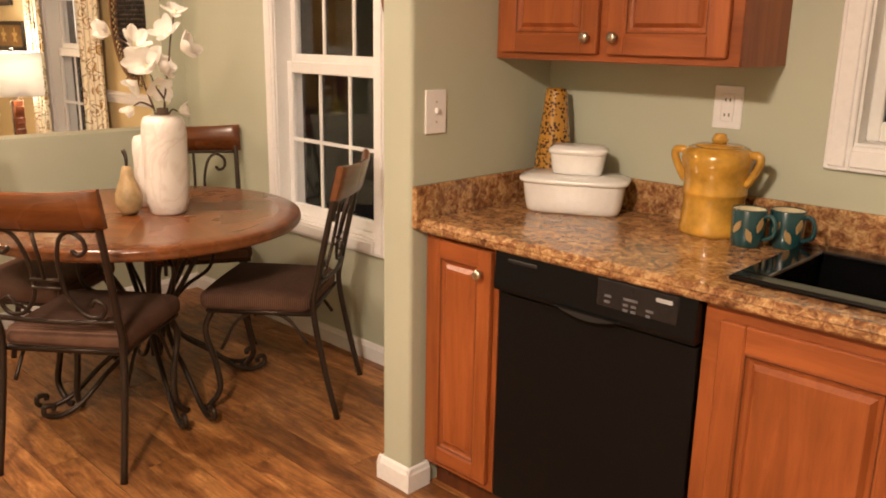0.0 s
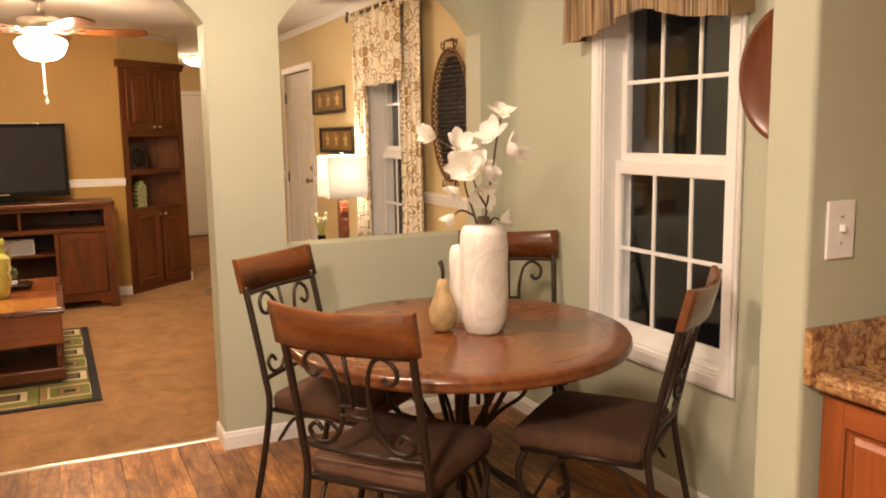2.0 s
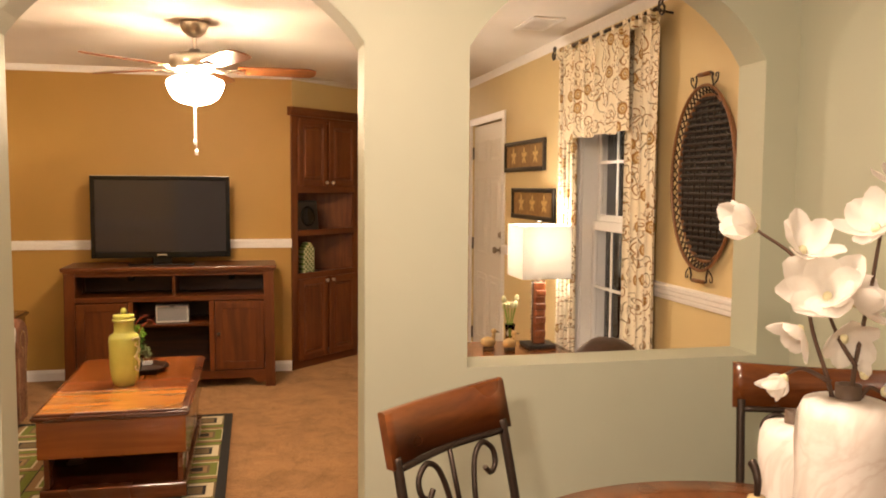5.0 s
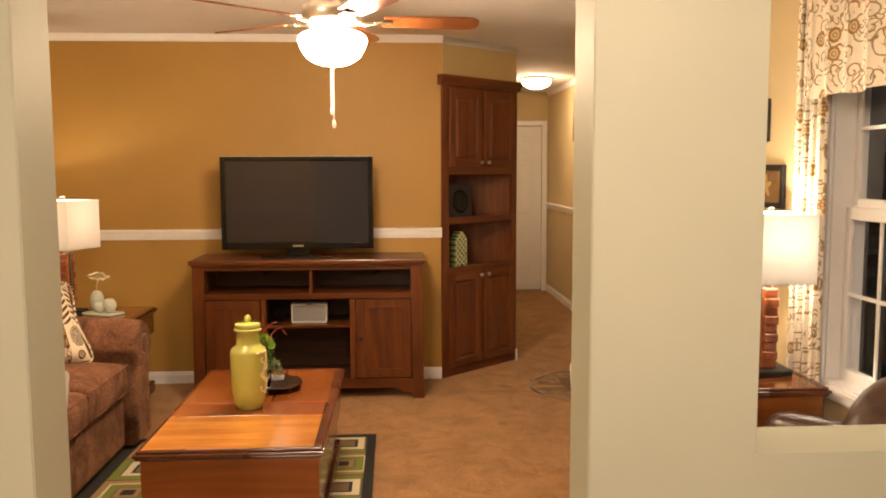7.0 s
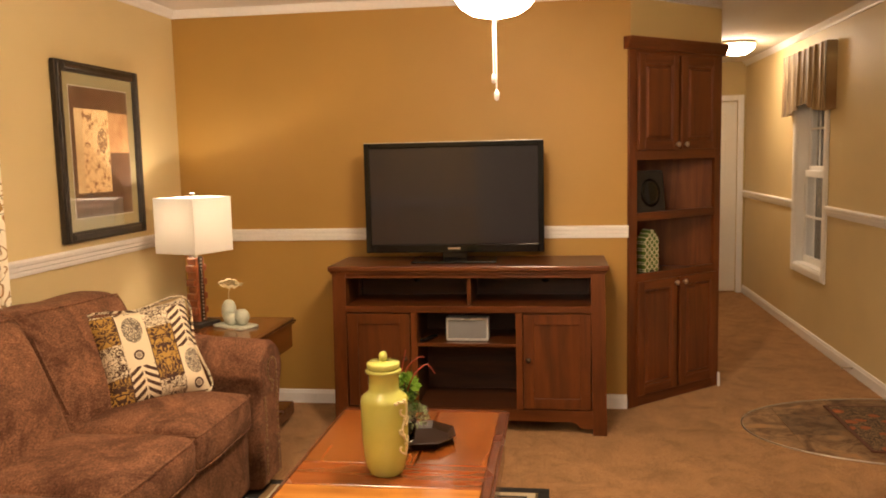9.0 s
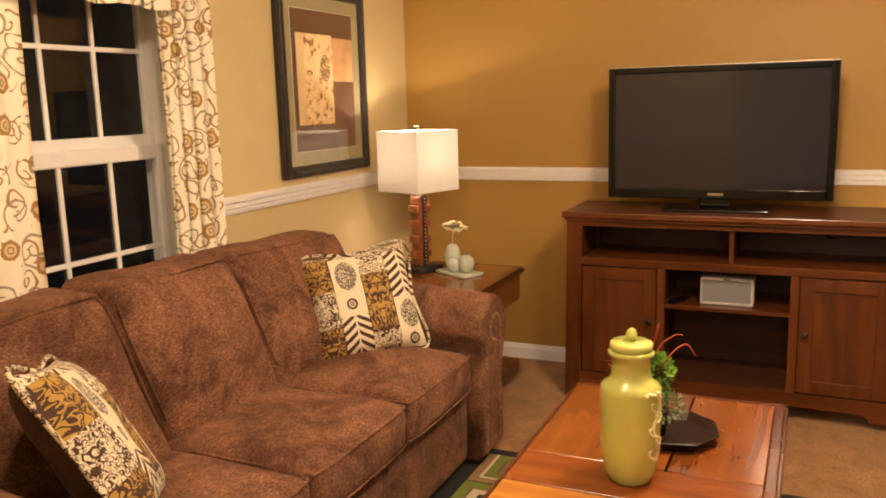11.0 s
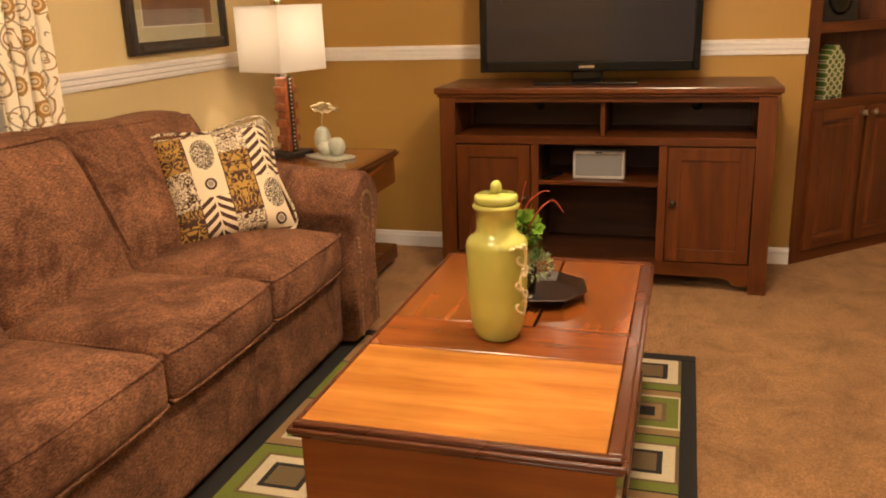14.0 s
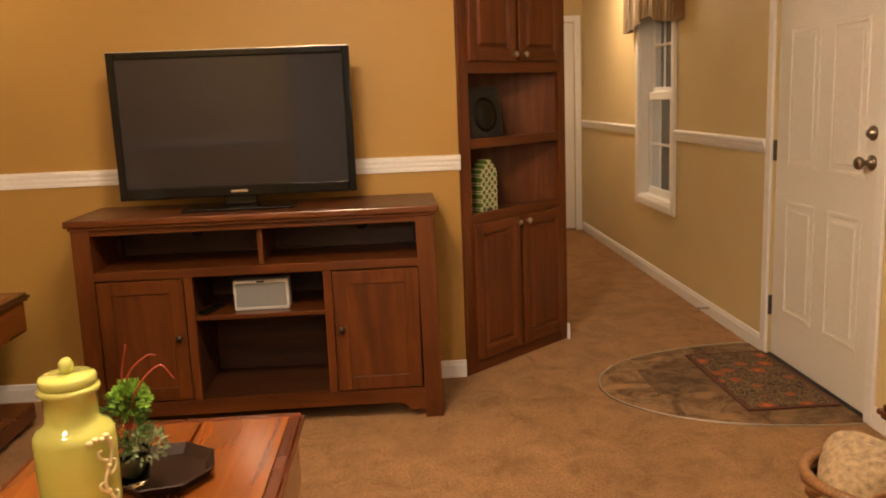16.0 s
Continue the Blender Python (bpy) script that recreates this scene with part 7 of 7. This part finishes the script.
base2 = thing("base_cabinet", "cherry sink cabinet with paneled doors under the counter", "cabinet", pose(DW1, KF, 0) @ Matrix.Diagonal((1, 1, TALL, 1)), "cherry base cabinets")
part("body", box(bmesh.new(), 0, .96, 0, .60, .10, .712), CHERRY["z"], base2)
part("top_rail", box(bmesh.new(), 0, .96, 0, .02, .712, .862), CHERRY["x"], base2)
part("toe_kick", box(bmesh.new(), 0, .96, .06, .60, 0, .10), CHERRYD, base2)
door_unit(base2, "door", .045, -.001, .125, .43, .70, CHERRY, (.40, .63), NICKEL, .062)
door_unit(base2, "door", .485, -.001, .125, .43, .70, CHERRY, (.03, .63), NICKEL, .062)
base3 = thing("base_cabinet", "cherry base cabinet with paneled doors under the counter", "cabinet", pose(DW1 + .962, KF, 0) @ Matrix.Diagonal((1, 1, TALL, 1)), "cherry base cabinets")
part("body", box(bmesh.new(), 0, .90, 0, .60, .10, .862), CHERRY["z"], base3)
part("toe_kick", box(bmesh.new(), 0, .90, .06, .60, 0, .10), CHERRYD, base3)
door_unit(base3, "door", .02, -.001, .125, .425, .70, CHERRY, (.40, .63), NICKEL, .062)
door_unit(base3, "door", .455, -.001, .125, .425, .70, CHERRY, (.03, .63), NICKEL, .062)

CY0, CX1 = 1.998, 2.16
S0, S1, SY0, SY1 = .36, .98, 2.12, 2.50   # sink hole
counter = thing("countertop", "brown granite-look laminate countertop with backsplash", "countertop", pose(0, 0, RISE))
bm = bmesh.new()
edge = [(CY0 + .006, .862), (CY0 + .001, .868), (CY0, .876), (CY0 + .004, .879), (CY0 + .004, .882), (CY0 - .002, .886), (CY0, .892), (CY0 + .003, .895), (CY0 + .003, .897), (CY0 + .010, .902), (SY0, .902), (SY0, .862)]
prism(bm, edge, "x", -.646, CX1)
for a, b, c, d2 in ((-.646, S0, SY0, WIN_Y - .001), (S1, CX1, SY0, WIN_Y - .001), (S0, S1, SY1, WIN_Y - .001)):
    box(bm, a, b, c, d2, .862, .902)
part("slab", bm, COUNTER, counter)
bm = bmesh.new()
prism(bm, [(WIN_Y - .001, .9025), (WIN_Y - .020, .9025), (WIN_Y - .020, .995), (WIN_Y - .014, 1.003), (WIN_Y - .001, 1.003)], "x", -.640, CX1)
part("backsplash", bm, COUNTER, counter)
bm = bmesh.new()
prism(bm, [(-.6595, .875), (-.640, .875), (-.640, .995), (-.646, 1.003), (-.6595, 1.003)], "y", 1.980, WIN_Y - .021)
part("end_splash", bm, COUNTER, counter)

sink = thing("kitchen_sink", "black drop-in kitchen sink set in the counter", "sink", pose(0, 0, RISE))
bm = bmesh.new()
for a, b, c, d2 in ((S0 - .055, S1 + .04, SY0 - .035, SY0 + .02), (S0 - .055, S1 + .04, SY1 - .02, SY1 + .05), (S0 - .055, S0 + .02, SY0 + .02, SY1 - .02), (S1 - .02, S1 + .04, SY0 + .02, SY1 - .02)):
    box(bm, a, b, c, d2, .901, .915, .006, 2)
part("rim", bm, BLACKG, sink)
bm = bmesh.new()
z = .73
for a, b, c, d2, e, f2 in ((S0, S0 + .012, SY0, SY1, z, .905), (S1 - .012, S1, SY0, SY1, z, .905), (S0 + .012, S1 - .012, SY0, SY0 + .012, z, .905), (S0 + .012, S1 - .012, SY1 - .012, SY1, z, .905), (S0, S1, SY0, SY1, z - .012, z)):
    box(bm, a, b, c, d2, e, f2)
part("basin", bm, BLACKG, sink)

upper = thing("wall_cabinet", "cherry wall cabinet with two paneled doors", "cabinet", pose(-.658, 2.362, 1.405))
UW = .814
part("body", box(bmesh.new(), 0, UW, 0, .277, 0, .76), CHERRY["z"], upper)
part("face_frame", box(bmesh.new(), 0, UW, -.012, .0, 0, .76, .002), CHERRY["x"], upper)
door_unit(upper, "door", .030, -.013, .022, .36, .72, CHERRY, (.330, .048), NICKEL, .055)
door_unit(upper, "door", .424, -.013, .022, .36, .72, CHERRY, (.030, .048), NICKEL, .055)


def switch_plate(m, w, h, kind, label):
    s = tagged(thing("light_switch" if kind else "wall_outlet", label, "switch" if kind else "outlet", m))
    part("plate", box(bmesh.new(), -w / 2, w / 2, -.007, 0, -h / 2, h / 2, .003, 2), WHITE, s)
    if kind:
        part("toggle", box(bmesh.new(), -.005, .005, -.018, -.005, -.004, .012, .002), WHITE, s)
        for z in (-.03, .03):
            part("screw", lathe(bmesh.new(), [(0, -.001), (.003, -.001), (.003, .002), (0, .002)], 8, (0, 0, 0)), NICKEL, s).matrix_basis = pose(0, -.007, z, 90)
    else:
        part("socket_field", box(bmesh.new(), -.020, .020, -.009, -.005, -.042, .042, .003), WHITE, s)
        for z in (-.022, .022):
            for x in (-.007, .007):
                part("slot", box(bmesh.new(), x - .0015, x + .0015, -.0096, -.0085, z - .005, z + .005), BLACKM, s)
        part("button", box(bmesh.new(), -.010, .010, -.0105, -.008, -.004, .004, .001), WHITE, s)


switch_plate(pose(-.66, 2.072, 1.248, 0, 0, 90), .088, .132, 1, "white toggle light switch on the sage wall")
switch_plate(pose(.003, WIN_Y, 1.281), .09, .126, 0, "white wall outlet above the counter")
switch_plate(pose(-6.42, WIN_Y, 1.19), .075, .118, 1, "white light switch beside the front door")

# ---- things on the counter ----
AMBER = plain("amber_glaze", (.52, .275, .040), .15, grain=.10, scale=16, coat=.6, vary=.34)
can2 = thing("cookie_jar", "amber glazed pottery jar with two lug handles and a flat lid", "jar", pose(.045, 2.518, .902 + RISE))
part("body", lathe(bmesh.new(), [(0, 0), (.090, 0), (.095, .006), (.096, .022), (.090, .033), (.090, .06), (.087, .095), (.089, .114), (.0925, .118), (.0915, .124), (.089, .155), (.092, .182), (.099, .198), (.102, .216), (.098, .236), (.084, .249), (.072, .253), (.070, .248), (0, .248)], 40), AMBER, can2)
part("lid", lathe(bmesh.new(), [(0, .262), (.030, .261), (.064, .257), (.068, .254), (.068, .249), (0, .249)], 36), AMBER, can2)
part("knob", lathe(bmesh.new(), [(.016, .261), (.022, .265), (.023, .272), (.018, .276), (.019, .281), (.014, .287), (0, .289)], 18), AMBER, can2)
for s in (-1, 1):
    pts = [(s * .088, 0, .228), (s * .104, 0, .236), (s * .122, 0, .232), (s * .124, 0, .214), (s * .112, 0, .186), (s * .096, 0, .158), (s * .088, 0, .150)]
    part("handle", tube(bmesh.new(), spline(pts, 5), .0115, 8), AMBER, can2).matrix_basis = pose(0, 0, 0, 0, 0, 12 if s < 0 else 0)

TEAL = plain("teal_glaze", (.009, .050, .058), .2, grain=.04, scale=14, coat=.5, vary=.25)
CREAMG = plain("cream_glaze", (.62, .55, .36), .25, coat=.4)
LEAFD = plain("painted_leaf", (.36, .24, .10), .3, coat=.4)
for x, y in ((.188, 2.440), (.268, 2.502)):
    mug = thing("mug", "teal mug painted with tan leaves and a cream inside", "mug", pose(x, y, .902 + RISE, 0, 0, -8) @ Matrix.Diagonal((1.06, 1.06, 1.06, 1)), "teal mugs on the counter")
    part("body", lathe(bmesh.new(), [(0, 0), (.036, 0), (.040, .004), (.0425, .03), (.044, .096), (.042, .099), (.0405, .096)], 28), TEAL, mug)
    part("inside", lathe(bmesh.new(), [(.0405, .096), (.039, .03), (.034, .008), (0, .008)], 28), CREAMG, mug)
    part("handle", tube(bmesh.new(), spline([(.041, 0, .082), (.062, 0, .086), (.074, 0, .065), (.070, 0, .038), (.042, 0, .022)], 6), .006, 8), TEAL, mug)
    for a, z, tilt in ((-95, .055, .5), (-55, .035, -.4), (-20, .062, .3)):
        bm = bmesh.new()
        prism(bm, [(0, -.020), (.007, -.006), (.008, .006), (0, .020), (-.007, .006), (-.008, -.006)], "y", -.0455, -.0425)
        bmesh.ops.rotate(bm, verts=bm.verts, matrix=Matrix.Rotation(tilt, 3, "Y"))
        part("leaf_mark", bm, LEAFD, mug).matrix_basis = pose(0, 0, z, 0, 0, a + 90)


def squarish(bm, rings, a, b, n=40, power=4.5):
    """Stacked rounded-rectangle rings of (scale, height), closed at both ends."""
    loops = []
    for s, z in rings:
        loop = []
        for k in range(n):
            th = 2 * math.pi * k / n
            c, d = math.cos(th), math.sin(th)
            r = (abs(c) ** power + abs(d) ** power) ** (-1 / power)
            loop.append(bm.verts.new((a * s * r * c, b * (1 - (1 - s) * a / b) * r * d, z)))
        loops.append(loop)
    for p, q in zip(loops, loops[1:]):
        for k in range(n):
            bm.faces.new((p[k], p[(k + 1) % n], q[(k + 1) % n], q[k])).smooth = True
    bm.faces.new(loops[0][::-1]), bm.faces.new(loops[-1])
    return bm


def casserole(x, y, z, w, d, h, turn, label):
    c = thing("casserole_dish", label, "dish", pose(x, y, z, 0, 0, turn), "stacked white casseroles")
    part("dish", squarish(bmesh.new(), [(.84, 0), (.885, .006), (.91, .02), (.945, h * .6), (.97, h - .006), (.97, h)], w / 2, d / 2), PORCELAIN, c)
    part("lid", squarish(bmesh.new(), [(1.0, h - .004), (1.035, h), (1.045, h + .006), (1.03, h + .012), (.95, h + .016), (.90, h + .021), (.55, h + .0225)], w / 2, d / 2), PORCELAIN, c)
    return c


casserole(-.405, 2.462, .902 + RISE, .335, .185, .100, 27, "large white lidded casserole dish on the counter")
casserole(-.402, 2.470, 1.0255 + RISE, .178, .120, .068, 27, "small white lidded casserole stacked on the larger one")


def spotted_material():
    m, t, p = nodes_of("amber_spotted_glaze")
    v = add(t, "ShaderNodeTexVoronoi", Scale=92.0, Randomness=1.0)
    t.links.new(coords(t), v.inputs["Vector"])
    sep = t.nodes.new("ShaderNodeSeparateColor")
    t.links.new(v.outputs[1], sep.inputs[0])
    d = maths(t, "LESS_THAN", v.outputs[0], maths(t, "MULTIPLY_ADD", sep.outputs[0], .34, .24))
    c = mix(t, d, (.46, .22, .030), (.055, .022, .008))
    t.links.new(c, p.inputs["Base Color"])
    p.inputs["Roughness"].default_value = .2
    p.inputs["Coat Weight"].default_value = .5
    return m


sv = thing("spotted_vase", "tapered amber vase with dark spots in the corner", "vase", pose(-.560, 2.548, .902 + RISE) @ Matrix.Diagonal((1, 1, .985, 1)))
part("body", lathe(bmesh.new(), [(0, 0), (.052, 0), (.062, .02), (.066, .07), (.062, .15), (.050, .25), (.040, .33), (.036, .375), (.034, .385), (.029, .385), (.030, .37), (0, .36)], 28), spotted_material(), sv)
